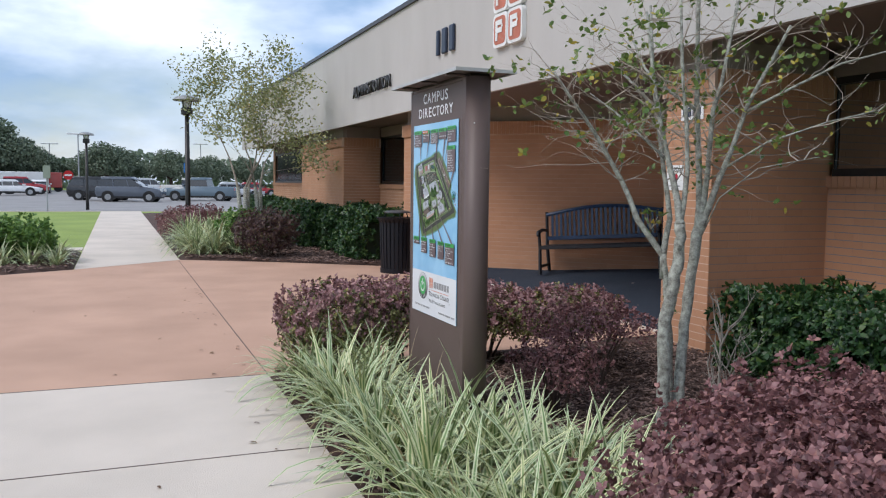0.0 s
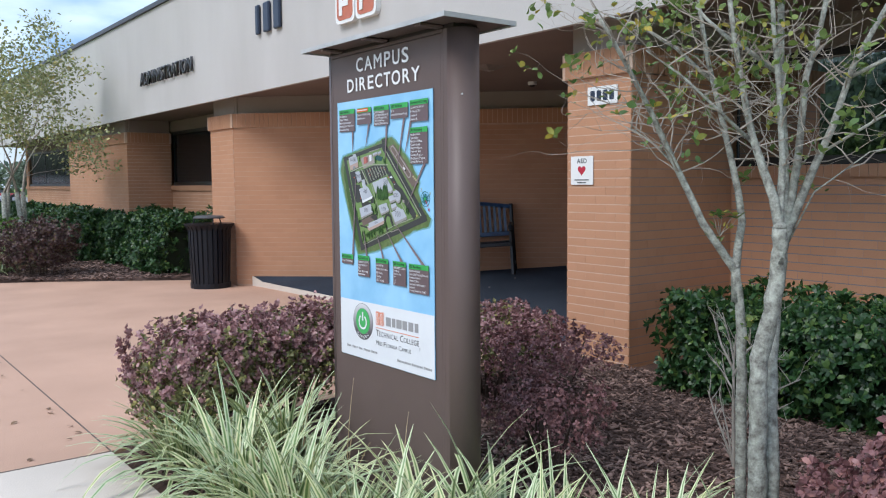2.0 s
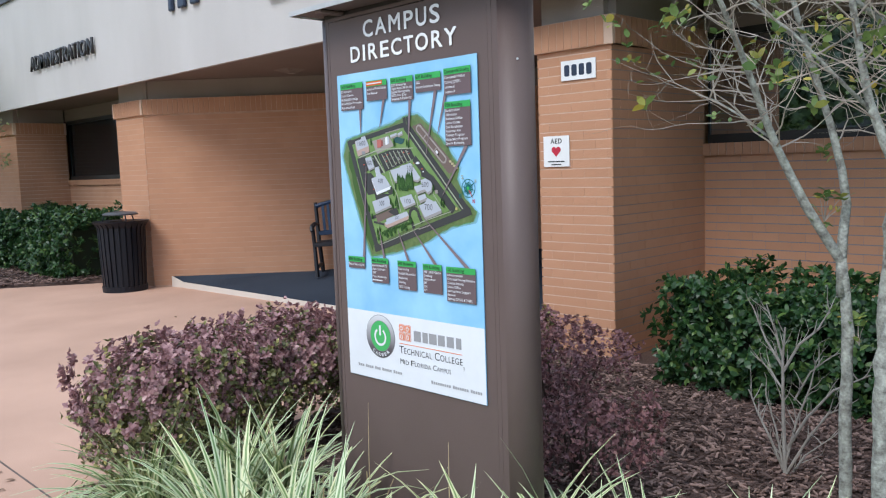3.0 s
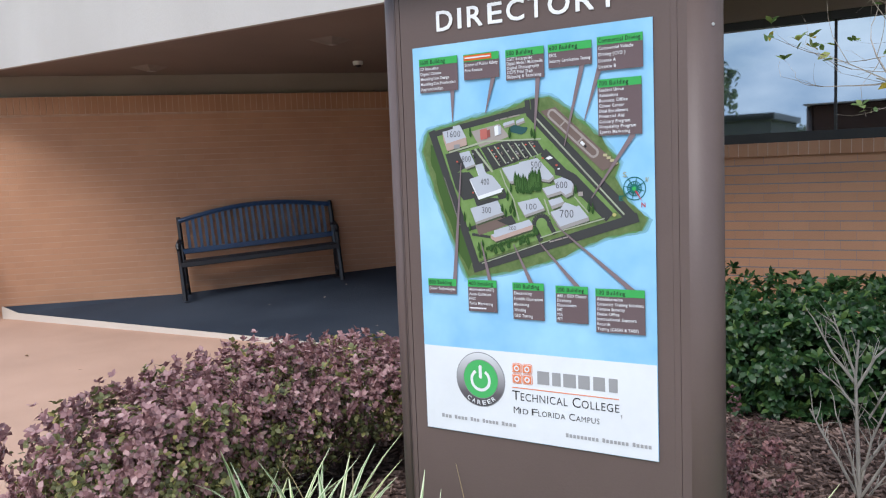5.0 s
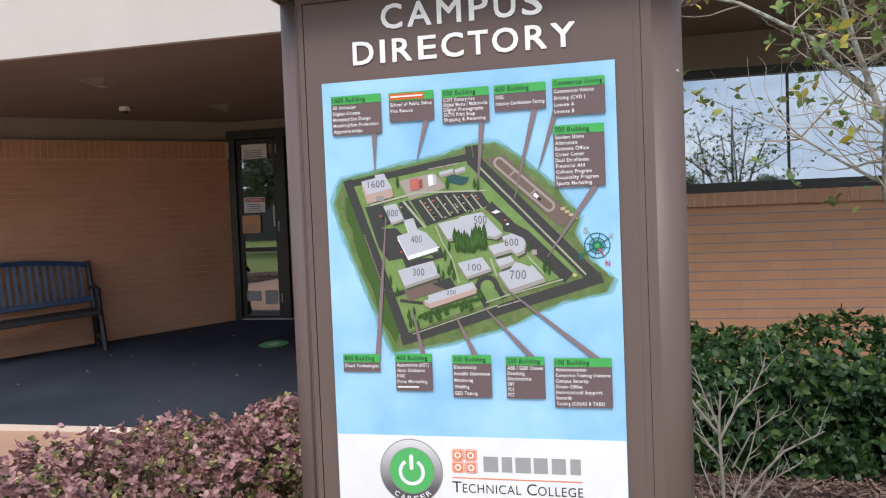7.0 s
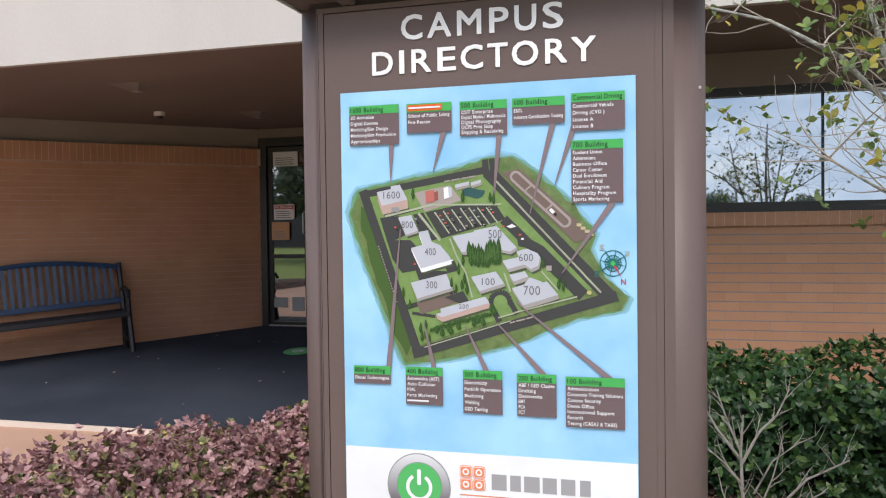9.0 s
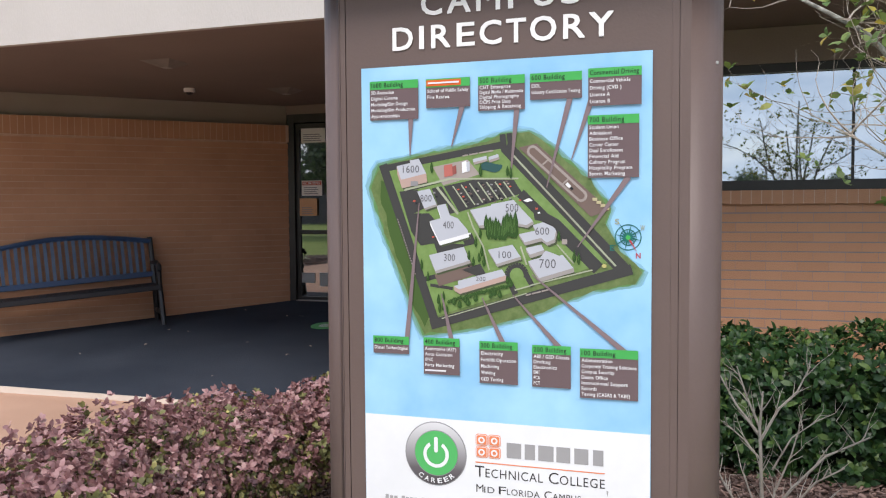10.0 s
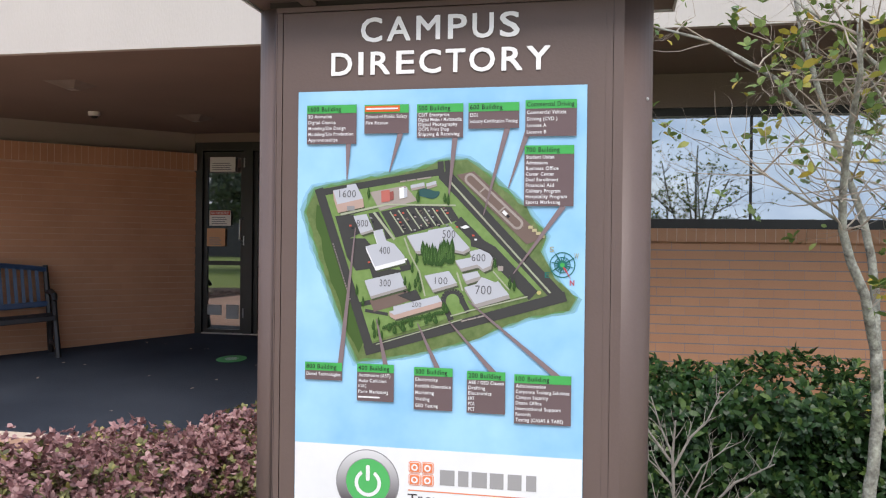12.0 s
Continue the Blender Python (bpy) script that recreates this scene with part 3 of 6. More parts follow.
# roads
for a, b, w in (((0.063, 0.908), (0.203, 0.503), 0.0115), ((0.063, 0.897), (0.385, 0.950), 0.0085), ((0.380, 0.975), (0.384, 0.935), 0.0075), ((0.397, 0.977), (0.402, 0.93), 0.0065), ((0.388, 0.945), (0.672, 0.648), 0.0165), ((0.19, 0.498), (0.692, 0.648), 0.0125), ((0.425, 0.83), (0.612, 0.645), 0.012), ((0.11, 0.835), (0.25, 0.868), 0.002), ((0.205, 0.622), (0.165, 0.612), 0.006), ((0.19, 0.60), (0.25, 0.592), 0.004)):
    stroke("drawn_road", a, b, w, w, Z2, I_ROAD)
for a, b, w in (((0.405, 0.925), (0.655, 0.655), 0.0022), ((0.122, 0.842), (0.245, 0.868), 0.0026), ((0.245, 0.868), (0.42, 0.866), 0.002), ((0.21, 0.848), (0.265, 0.78), 0.003), ((0.305, 0.745), (0.33, 0.70), 0.0018), ((0.33, 0.70), (0.345, 0.64), 0.0018), ((0.29, 0.785), (0.305, 0.745), 0.0018), ((0.425, 0.70), (0.44, 0.655), 0.002), ((0.45, 0.605), (0.60, 0.645), 0.0016), ((0.41, 0.592), (0.45, 0.604), 0.0016), ((0.555, 0.66), (0.515, 0.705), 0.0016), ((0.22, 0.515), (0.44, 0.585), 0.0012)):
    stroke("drawn_path", a, b, w, w, Z3 + 0.0002, I_PATH)
for k in range(27):
    u, v = 0.452 + 0.0042 * k, 0.872 - 0.0044 * k
    flat("road_dash", [(u - 0.0022, v), (u + 0.0005, v - 0.0022), (u + 0.0018, v), (u, v + 0.0018)], Z4, I_PAVE, panel)
for k in range(22):
    u, v = 0.102 + 0.0022 * k, 0.765 - 0.0066 * k
    flat("road_dash", rect(u, v, u + 0.0032, v + 0.0032), Z4, I_PAVE, panel)
# parking lots and yards
poly("drawn_lot", [(0.228, 0.850), (0.315, 0.867), (0.409, 0.862), (0.43, 0.83), (0.268, 0.785)], Z2, I_ROAD)
poly("drawn_lot", [(0.108, 0.838), (0.158, 0.842), (0.176, 0.795), (0.147, 0.782), (0.188, 0.782), (0.202, 0.767), (0.215, 0.708), (0.165, 0.70), (0.140, 0.735)], Z2, I_ROAD)
poly("drawn_lot", [(0.196, 0.845), (0.222, 0.85), (0.263, 0.785), (0.243, 0.78), (0.236, 0.806), (0.212, 0.803)], Z2, I_ROAD)
poly("drawn_yard", [(0.202, 0.626), (0.30, 0.652), (0.318, 0.632), (0.27, 0.615), (0.213, 0.597)], Z2, I_MUD)
poly("drawn_lot", [(0.275, 0.64), (0.322, 0.656), (0.336, 0.632), (0.316, 0.624)], Z3, I_ROAD)
poly("drawn_lot", [(0.27, 0.725), (0.30, 0.733), (0.312, 0.706), (0.285, 0.70)], Z2, I_ROAD)
poly("drawn_lot", [(0.20, 0.708), (0.29, 0.704), (0.28, 0.698), (0.21, 0.68)], Z2, I_ROAD)
poly("drawn_lot", [(0.455, 0.80), (0.52, 0.765), (0.625, 0.658), (0.602, 0.642), (0.53, 0.73), (0.505, 0.755), (0.46, 0.765)], Z2, I_ROAD)
# the horseshoe drive
for k in range(14):
    a0, a1 = radians(200 - 15 * k), radians(200 - 15 * (k + 1))
    stroke("drawn_drive", (0.415 + 0.024 * math.cos(a0), 0.628 + 0.026 * math.sin(a0)), (0.415 + 0.024 * math.cos(a1), 0.628 + 0.026 * math.sin(a1)), 0.0065, 0.0065, Z2, I_ROAD)
stroke("drawn_drive", (0.393, 0.620), (0.412, 0.582), 0.0065, 0.0075, Z2, I_ROAD)
stroke("drawn_drive", (0.438, 0.632), (0.455, 0.602), 0.0065, 0.0065, Z2, I_ROAD)
poly("drawn_field", [(0.421, 0.941), (0.465, 0.950), (0.64, 0.787), (0.596, 0.772)], Z2, I_MUD)


def track(r, z, material):
    """A long rounded loop."""
    a, b = Vector((0.456, 0.931)), Vector((0.573, 0.822))
    d = (b - a).normalized()
    n = Vector((-d.y, d.x))
    pts = [b + d * (r * math.sin(t)) + n * (r * math.cos(t)) for t in (math.pi * k / 10 for k in range(11))] + [a - d * (r * math.sin(t)) - n * (r * math.cos(t)) for t in (math.pi * k / 10 for k in range(11))]
    flat("drawn_track", [tuple(p) for p in pts[::-1]], z, material, panel)


track(0.0145, Z3, I_PAVE)
track(0.0085, Z4, I_MUD)
for u, v in ((0.487, 0.904), (0.535, 0.856)):
    stroke("track_bar", (u - 0.007, v - 0.006), (u + 0.007, v + 0.006), 0.002, 0.002, Z4 + 0.0004, I_PAVE)
stroke("drawn_trailer", (0.538, 0.852), (0.547, 0.843), 0.004, 0.004, Z5, I_WHITE)
stroke("drawn_truck", (0.548, 0.842), (0.553, 0.837), 0.003, 0.003, Z5, I_DARK)
for k in range(4):
    u, v = 0.600 + 0.0095 * k, 0.814 - 0.0075 * k
    flat("drawn_crate", rect(u, v - 0.004, u + 0.011, v + 0.003), Z4, ink("crate", (0.45, 0.40, 0.24)), panel)
for k in range(7):
    a = (0.252 + 0.0218 * k, 0.850 + 0.003 * min(k, 3))
    stroke("parking_row", a, (a[0] + 0.037 - 0.0015 * k, a[1] - 0.053 + 0.0025 * k), 0.0016, 0.0016, Z3, I_PATH)
for k in range(54):
    a, f = rng.randrange(7), rng.random()
    p = (0.257 + 0.0218 * a + 0.036 * f, 0.849 + 0.003 * min(a, 3) - 0.05 * f)
    flat("drawn_car", rect(p[0], p[1], p[0] + 0.0055, p[1] + 0.0035), Z4, rng.choice((I_PAVE, I_GREY, I_MUD, I_RED, I_DARK, I_DARK)), panel)
for u, v in ((0.146, 0.812), (0.152, 0.806), (0.20, 0.832), (0.206, 0.822), (0.20, 0.735), (0.196, 0.72), (0.29, 0.648), (0.30, 0.651), (0.278, 0.726), (0.292, 0.729), (0.462, 0.79), (0.468, 0.78)):
    flat("drawn_car", rect(u, v, u + 0.006, v + 0.004), Z4, rng.choice((I_GREY, I_RED, I_DARK, I_WHITE)), panel)
# fire-training pad with its tower, sheds and pond
poly("drawn_pad", [(0.199, 0.899), (0.291, 0.915), (0.322, 0.878), (0.226, 0.852)], Z2, I_PAVE)
for x0, y0, x1, y1, material in ((0.230, 0.873, 0.252, 0.905, ink("brickred", (0.42, 0.13, 0.11))), (0.252, 0.878, 0.262, 0.902, ink("brickdark", (0.26, 0.08, 0.07))), (0.277, 0.882, 0.289, 0.912, I_WHITE), (0.289, 0.884, 0.297, 0.911, I_ROOF)):
    poly("drawn_tower", [(x0, y0), (x1, y0 + 0.003), (x1 - 0.001, y1), (x0 - 0.001, y1 - 0.003)], Z4, material)
for x0, y0, x1 in ((0.305, 0.912, 0.340), (0.345, 0.916, 0.37)):
    poly("drawn_shed", [(x0, y0), (x1, y0 + 0.007), (x1 + 0.003, y0 - 0.002), (x0 + 0.003, y0 - 0.010)], Z4, I_PAVE)
    poly("drawn_shed_roof", [(x0, y0 + 0.004), (x1, y0 + 0.011), (x1 + 0.001, y0 + 0.003), (x0 + 0.001, y0 - 0.004)], Z5, I_ROOF)
flat("drawn_pond", [(0.350 + 0.030 * math.cos(a), 0.895 + 0.0115 * math.sin(a) + 0.003 * math.cos(3 * a)) for a in (k * 0.393 for k in range(16))], Z3, ink("pond", (0.03, 0.085, 0.085)), panel)


def drawn_building(roof, drop, wall, number, nu, nv, nw, nh):
    """A pale roof above its shaded wall, and its number."""
    low = [(x + 0.002, y - drop) for x, y in roof]
    poly("drawn_shadow", [(x + 0.006, y - drop - 0.004) for x, y in roof], Z2 + 0.0006, ink("roof_shade", (0.07, 0.09, 0.05)))
    poly("drawn_wall", low, Z3 + 0.0006, wall)
    n = len(roof)
    for k in range(n):
        (ax, ay), (bx, by) = roof[k], roof[(k + 1) % n]
        if ax > bx + 0.004:
            poly("drawn_front", [(ax, ay), (bx, by), (bx + 0.002, by - drop), (ax + 0.002, ay - drop)], Z3 + 0.0010, wall)
            for q in range(1, int(math.hypot(ax - bx, ay - by) / 0.012)):
                f = q * 0.012 / math.hypot(ax - bx, ay - by)
                x, y = ax + (bx - ax) * f, ay + (by - ay) * f - drop * 0.75
                flat("drawn_opening", rect(x, y, x + 0.005, y + drop * 0.4), Z4 - 0.0002, I_GREY, panel)
    poly("drawn_roof", roof, Z4 + 0.0002, I_ROOF)
    if number:
        letters(number, MAPM, nu, nv, nw, nh, ink("numeral", (0.12, 0.12, 0.13)), panel, Z5 + 0.0002)


I_PINK = ink("pinkwall", (0.42, 0.30, 0.26))
for roof, drop, wall, number, nu, nv, nw, nh in (
        ([(0.102, 0.903), (0.139, 0.910), (0.138, 0.917), (0.162, 0.920), (0.182, 0.883), (0.114, 0.868)], 0.022, I_PINK, "1600", 0.119, 0.886, 0.044, 0.018),
        ([(0.157, 0.838), (0.191, 0.844), (0.209, 0.805), (0.176, 0.795)], 0.005, I_SIDE, "800", 0.166, 0.812, 0.030, 0.017),
        ([(0.190, 0.762), (0.221, 0.770), (0.210, 0.801), (0.233, 0.806), (0.244, 0.777), (0.265, 0.769), (0.291, 0.739), (0.292, 0.732), (0.215, 0.711)], 0.010, I_WHITE, "400", 0.226, 0.744, 0.028, 0.018),
        ([(0.188, 0.676), (0.280, 0.698), (0.296, 0.664), (0.204, 0.636)], 0.007, I_SIDE, "300", 0.228, 0.662, 0.029, 0.018),
        ([(0.297, 0.790), (0.350, 0.800), (0.352, 0.804), (0.408, 0.814), (0.456, 0.762), (0.440, 0.752), (0.40, 0.76), (0.320, 0.751)], 0.007, I_SIDE, "500", 0.388, 0.785, 0.032, 0.020),
        ([(0.421, 0.730), (0.463, 0.739), (0.456, 0.752), (0.481, 0.759), (0.506, 0.748), (0.513, 0.739), (0.508, 0.718), (0.490, 0.710), (0.476, 0.721), (0.435, 0.710)], 0.008, I_SIDE, "600", 0.462, 0.729, 0.034, 0.018),
        ([(0.343, 0.691), (0.405, 0.704), (0.425, 0.675), (0.364, 0.656)], 0.007, I_SIDE, "100", 0.370, 0.671, 0.032, 0.017),
        ([(0.438, 0.696), (0.476, 0.705), (0.484, 0.692), (0.448, 0.680)], 0.009, I_SIDE, "", 0, 0, 0, 0),
        ([(0.444, 0.664), (0.474, 0.673), (0.487, 0.690), (0.497, 0.687), (0.521, 0.678), (0.528, 0.681), (0.555, 0.649), (0.471, 0.623)], 0.010, I_SIDE, "700", 0.472, 0.648, 0.040, 0.022),
        ([(0.253, 0.599), (0.265, 0.602), (0.264, 0.612), (0.378, 0.643), (0.388, 0.628), (0.267, 0.591)], 0.012, I_PINK, "200", 0.312, 0.613, 0.024, 0.011)):
    drawn_building(roof, drop, wall, number, nu, nv, nw, nh)
flat("drawn_doorway", rect(0.140, 0.852, 0.160, 0.864), Z5, I_GREY, panel)
flat("drawn_plane", [(0.432, 0.812), (0.442, 0.808), (0.456, 0.812), (0.446, 0.818)], Z4, I_WHITE, panel)
flat("drawn_hut", rect(0.527, 0.706, 0.540, 0.718), Z4, I_PAVE, panel)
flat("drawn_badge", [(0.628 + 0.0055 * math.cos(k * 0.393), 0.655 + 0.005 * math.sin(k * 0.393)) for k in range(16)], Z5, ink("badge", (0.45, 0.41, 0.16)), panel)
I_TREE2 = ink("treelight", (0.06, 0.125, 0.035))


def drawn_tree(u, v, h, w):
    """A slim tree with an uneven edge and a lighter side."""
    left = [(u - w * f * rng.uniform(0.75, 1.2), v + h * q) for q, f in ((0.0, 0.35), (0.18, 0.9), (0.4, 1.0), (0.65, 0.7), (0.85, 0.35))]
    right = [(u + w * f * rng.uniform(0.75, 1.2), v + h * q) for q, f in ((0.85, 0.3), (0.65, 0.65), (0.4, 1.0), (0.18, 0.9), (0.0, 0.35))]
    flat("drawn_tree", right[::-1] + [(u, v + h)] + left[::-1], Z5 + 0.0006, I_TREE, panel)
    flat("tree_light", [(u - w * 0.6, v + h * 0.25), (u - w * 0.1, v + h * 0.3), (u - w * 0.1, v + h * 0.75), (u - w * 0.4, v + h * 0.6)], Z5 + 0.0014, I_TREE2, panel)


for k in range(44):
    u = rng.uniform(0.336, 0.418)
    drawn_tree(u, 0.708 + 0.25 * abs(u - 0.377) + rng.uniform(0, 0.026), rng.uniform(0.030, 0.050) * (1 - 6 * abs(u - 0.377)) + 0.008, 0.0062)
for u, v in ((0.168, 0.650), (0.185, 0.622), (0.213, 0.563), (0.226, 0.573), (0.216, 0.542), (0.235, 0.540), (0.225, 0.548), (0.294, 0.677), (0.305, 0.663), (0.312, 0.709), (0.320, 0.672), (0.327, 0.686), (0.333, 0.661), (0.323, 0.732), (0.557, 0.674), (0.568, 0.669), (0.520, 0.725), (0.197, 0.895), (0.393, 0.885), (0.402, 0.878), (0.325, 0.885)):
    drawn_tree(u, v - 0.012, rng.uniform(0.024, 0.034), 0.0042)
for u, v in ((0.254, 0.556), (0.269, 0.549), (0.285, 0.562), (0.291, 0.555), (0.311, 0.567), (0.349, 0.576), (0.373, 0.577), (0.36, 0.583), (0.40, 0.605), (0.393, 0.612)):
    drawn_tree(u, v - 0.006, 0.022, 0.0062)
for k in range(26):
    drawn_tree(0.24 + 0.0062 * k, 0.556 + 0.0017 * k + rng.uniform(-0.002, 0.002), 0.010, 0.0045)
# road names, unlettered
for u, v, du, dv, cuts in ((0.278, 0.9245, 0.088, 0.0125, (0.2, 0.29, 0.45)), (0.438, 0.580, 0.064, 0.0175, (0.24, 0.38, 0.33))):
    f = 0.0
    for c in cuts:
        stroke("road_name_bar", (u + du * f, v + dv * f), (u + du * (f + c - 0.04), v + dv * (f + c - 0.04)), 0.0017, 0.0017, Z4, I_PAVE)
        f += c
# compass rose
I_TEAL = ink("teal", (0.015, 0.13, 0.115))
for k in range(16):
    a = k * math.pi / 8 + 0.55
    r0 = 0.041 if k % 4 == 0 else (0.032 if k % 2 == 0 else 0.020)
    c0 = ink("needle", (0.45, 0.06, 0.07)) if k == 12 else I_TEAL
    flat("compass_point", [(0.683 + r0 * math.cos(a), 0.723 + r0 * math.sin(a)), (0.683 + 0.0055 * math.cos(a + 0.5), 0.723 + 0.0055 * math.sin(a + 0.5)), (0.683 + 0.0055 * math.cos(a - 0.5), 0.723 + 0.0055 * math.sin(a - 0.5))], Z2 + 0.0008, c0, panel)
for ch, u, v, c0 in (("N", 0.701, 0.674, ink("needle", (0.45, 0.06, 0.07))), ("E", 0.641, 0.692, I_TEAL), ("S", 0.652, 0.754, I_PATH), ("W", 0.711, 0.739, I_PATH)):
    letters(ch, MAPM, u, v, 0.011, 0.013, c0, panel, Z2, bold=0.02)


def ring(name, u, v, r0, r1, z, material, a0=0.0, a1=360.0):
    bm = bmesh.new()
    k = 40
    rows = [[bm.verts.new(MAPM @ Vector((u + r * math.cos(radians(a0 + (a1 - a0) * i / k)), v + r * math.sin(radians(a0 + (a1 - a0) * i / k)), z))) for i in range(k + 1)] for r in (r0, r1)]
    for i in range(k):
        bm.faces.new((rows[0][i], rows[0][i + 1], rows[1][i + 1], rows[1][i]))
    return part(name, bm, material, panel)


def disc(name, u, v, r, z, material):
    return flat(name, [(u + r * math.cos(2 * math.pi * k / 40), v + r * math.sin(2 * math.pi * k / 40)) for k in range(40)], z, material, panel)


ring("compass_ring", 0.683, 0.723, 0.0285, 0.031, Z2, I_TEAL)
ring("compass_ring", 0.683, 0.723, 0.0175, 0.0195, Z2 + 0.0003, I_TEAL)
disc("compass_hub", 0.683, 0.723, 0.0055, Z4, I_GREEN)
# call-outs
for a, b in (((0.142, 1.023), (0.139, 0.93)), ((0.278, 1.047), (0.25, 0.949)), ((0.417, 1.035), (0.401, 0.87)), ((0.547, 1.057), (0.49, 0.843)), ((0.597, 1.048), (0.55, 0.908)), ((0.684, 0.865), (0.565, 0.70)),
             ((0.125, 0.445), (0.163, 0.809)), ((0.25, 0.445), (0.221, 0.579)), ((0.387, 0.445), (0.327, 0.572)), ((0.53, 0.445), (0.406, 0.58)), ((0.684, 0.445), (0.454, 0.631))):
    stroke("callout_line", a, b, 0.007, 0.0012, 0.0074, I_LINE)
BOXES = (
    (0.031, 1.120, 0.163, 1.021, "1600 Building", ("3D Animation", "Digital Cinema", "Modeling/Sim Design", "Modeling/Sim Production", "Apprenticeships")),
    (0.184, 1.118, 0.299, 1.046, "", ("School of Public Safety", "Fire Rescue")),
    (0.320, 1.117, 0.437, 1.033, "500 Building", ("CSIT Enterprise", "Digital Media / Multimedia", "Digital Photography", "OCPS Print Shop", "Shipping & Receiving")),
    (0.450, 1.117, 0.575, 1.054, "600 Building", ("ESOL", "Industry Certification Testing")),
    (0.590, 1.121, 0.713, 1.033, "Commercial Driving", ("Commercial Vehicle", "Driving (CVD )", "License A", "License B")),
    (0.589, 1.011, 0.708, 0.864, "700 Building", ("Student Union", "Admissions", "Business Office", "Career Center", "Dual Enrollment", "Financial Aid", "Culinary Program", "Hospitality Program", "Sports Marketing")),
    (0.033, 0.465, 0.132, 0.420, "800 Building", ("Diesel Technologies",)),
    (0.172, 0.466, 0.268, 0.372, "400 Building", ("Automotive (AST)", "Auto Collision", "HVAC", "Parts Marketing", "-")),
    (0.320, 0.463, 0.418, 0.357, "300 Building", ("Electricity", "Forklift Operation", "Machining", "Welding", "GED Testing")),
    (0.454, 0.459, 0.549, 0.356, "200 Building", ("ABE / GED Classes", "Drafting", "Electronics", "EMT", "PCA", "PCT")),
    (0.571, 0.456, 0.708, 0.336, "100 Building", ("Administration", "Corporate Training Solutions", "Campus Security", "Deans Office", "Instructional Support", "Records", "Testing (CASAS & TABE)")))
for x0, y1, x1, y0, title, lines in BOXES:
    bx = flat("callout_box", rect(x0, y0, x1, y1), 0.0082, I_BOX, panel)
    flat("callout_head", rect(x0, y1 - 0.021, x1, y1), 0.0090, I_GREEN, panel)
    if title:
        letters(title, MAPM, x0 + 0.004, y1 - 0.016, min(0.0078 * len(title) * 0.86, x1 - x0 - 0.01), 0.0115, I_DARK, panel, 0.0099, bold=0.01)
    else:
        flat("name_bar", rect(x0 + 0.002, y1 - 0.018, x0 + 0.092, y1 - 0.003), 0.0104, I_ORANGE, panel)
        flat("name_bar", rect(x0 + 0.006, y1 - 0.0125, x0 + 0.088, y1 - 0.0085), 0.0118, I_WHITE, panel)
    step = (y1 - 0.021 - y0) / (len(lines) + 0.25) if len(lines) > 2 else 0.0155
    for k, s in enumerate(lines):
        v = y1 - 0.0225 - step * (k + 0.85) + 0.002
        if s == "-":
            flat("text_bar", rect(x0 + 0.004, v + 0.002, x0 + 0.060, v + 0.006), 0.0096, I_WHITE, panel)
        else:
            letters(s, MAPM, x0 + 0.004, v, min(0.0052 * len(s), x1 - x0 - 0.008), 0.0085, I_WHITE, panel, 0.0090, bold=0.012)
# foot of the panel
SILVER = mat("ink_silver", (0.5, 0.5, 0.51), None, 5, 0.35)
sn, sl = SILVER.node_tree.nodes, SILVER.node_tree.links
s_tc, s_sep, s_map, s_ramp = sn.new("ShaderNodeTexCoord"), sn.new("ShaderNodeSeparateXYZ"), sn.new("ShaderNodeMapRange"), sn.new("ShaderNodeValToRGB")
sl.new(s_tc.outputs["Object"], s_sep.inputs[0])
sl.new(s_sep.outputs["Z"], s_map.inputs["Value"])
s_map.inputs["From Min"].default_value, s_map.inputs["From Max"].default_value = 0.676 + 0.085, 0.676 + 0.25
s_ramp.color_ramp.elements[0].color, s_ramp.color_ramp.elements[1].color = (0.05, 0.045, 0.05, 1), (0.62, 0.62, 0.64, 1)
s_ramp.color_ramp.elements.new(0.25).color = (0.10, 0.09, 0.10, 1)
sl.new(s_map.outputs["Result"], s_ramp.inputs["Fac"])
sl.new(s_ramp.outputs["Color"], sn["Principled BSDF"].inputs["Base Color"])
BU, BV = 0.201, 0.166
disc("button_edge", BU, BV, 0.083, Z2, I_GREY)
disc("button_rim", BU, BV, 0.0805, Z3, SILVER)
disc("button_bevel", BU + 0.002, BV + 0.002, 0.0595, Z4, I_GREY)
disc("button_face", BU + 0.002, BV + 0.002, 0.0575, Z5, ink("button_green", (0.07, 0.40, 0.12)))
ring("button_ring", BU + 0.002, BV - 0.001, 0.0255, 0.0345, Z5 + 0.0016, I_WHITE, 122, 418)
flat("button_bar", rounded_plan(BU - 0.003, BV + 0.004, BU + 0.007, BV + 0.044, 0.0045, 4), Z5 + 0.0010, I_WHITE, panel)
for k, ch in enumerate("CAREER"):
    a = radians(272 + (k - 2.5) * 14.5)
    letters(ch, MAPM @ pose(BU + 0.0755 * math.cos(a), BV + 0.0755 * math.sin(a), 0, 0, 0, math.degrees(a) + 90), -0.006, 0, 0.0125, 0.0125, I_WHITE, panel, Z5, bold=0.02)
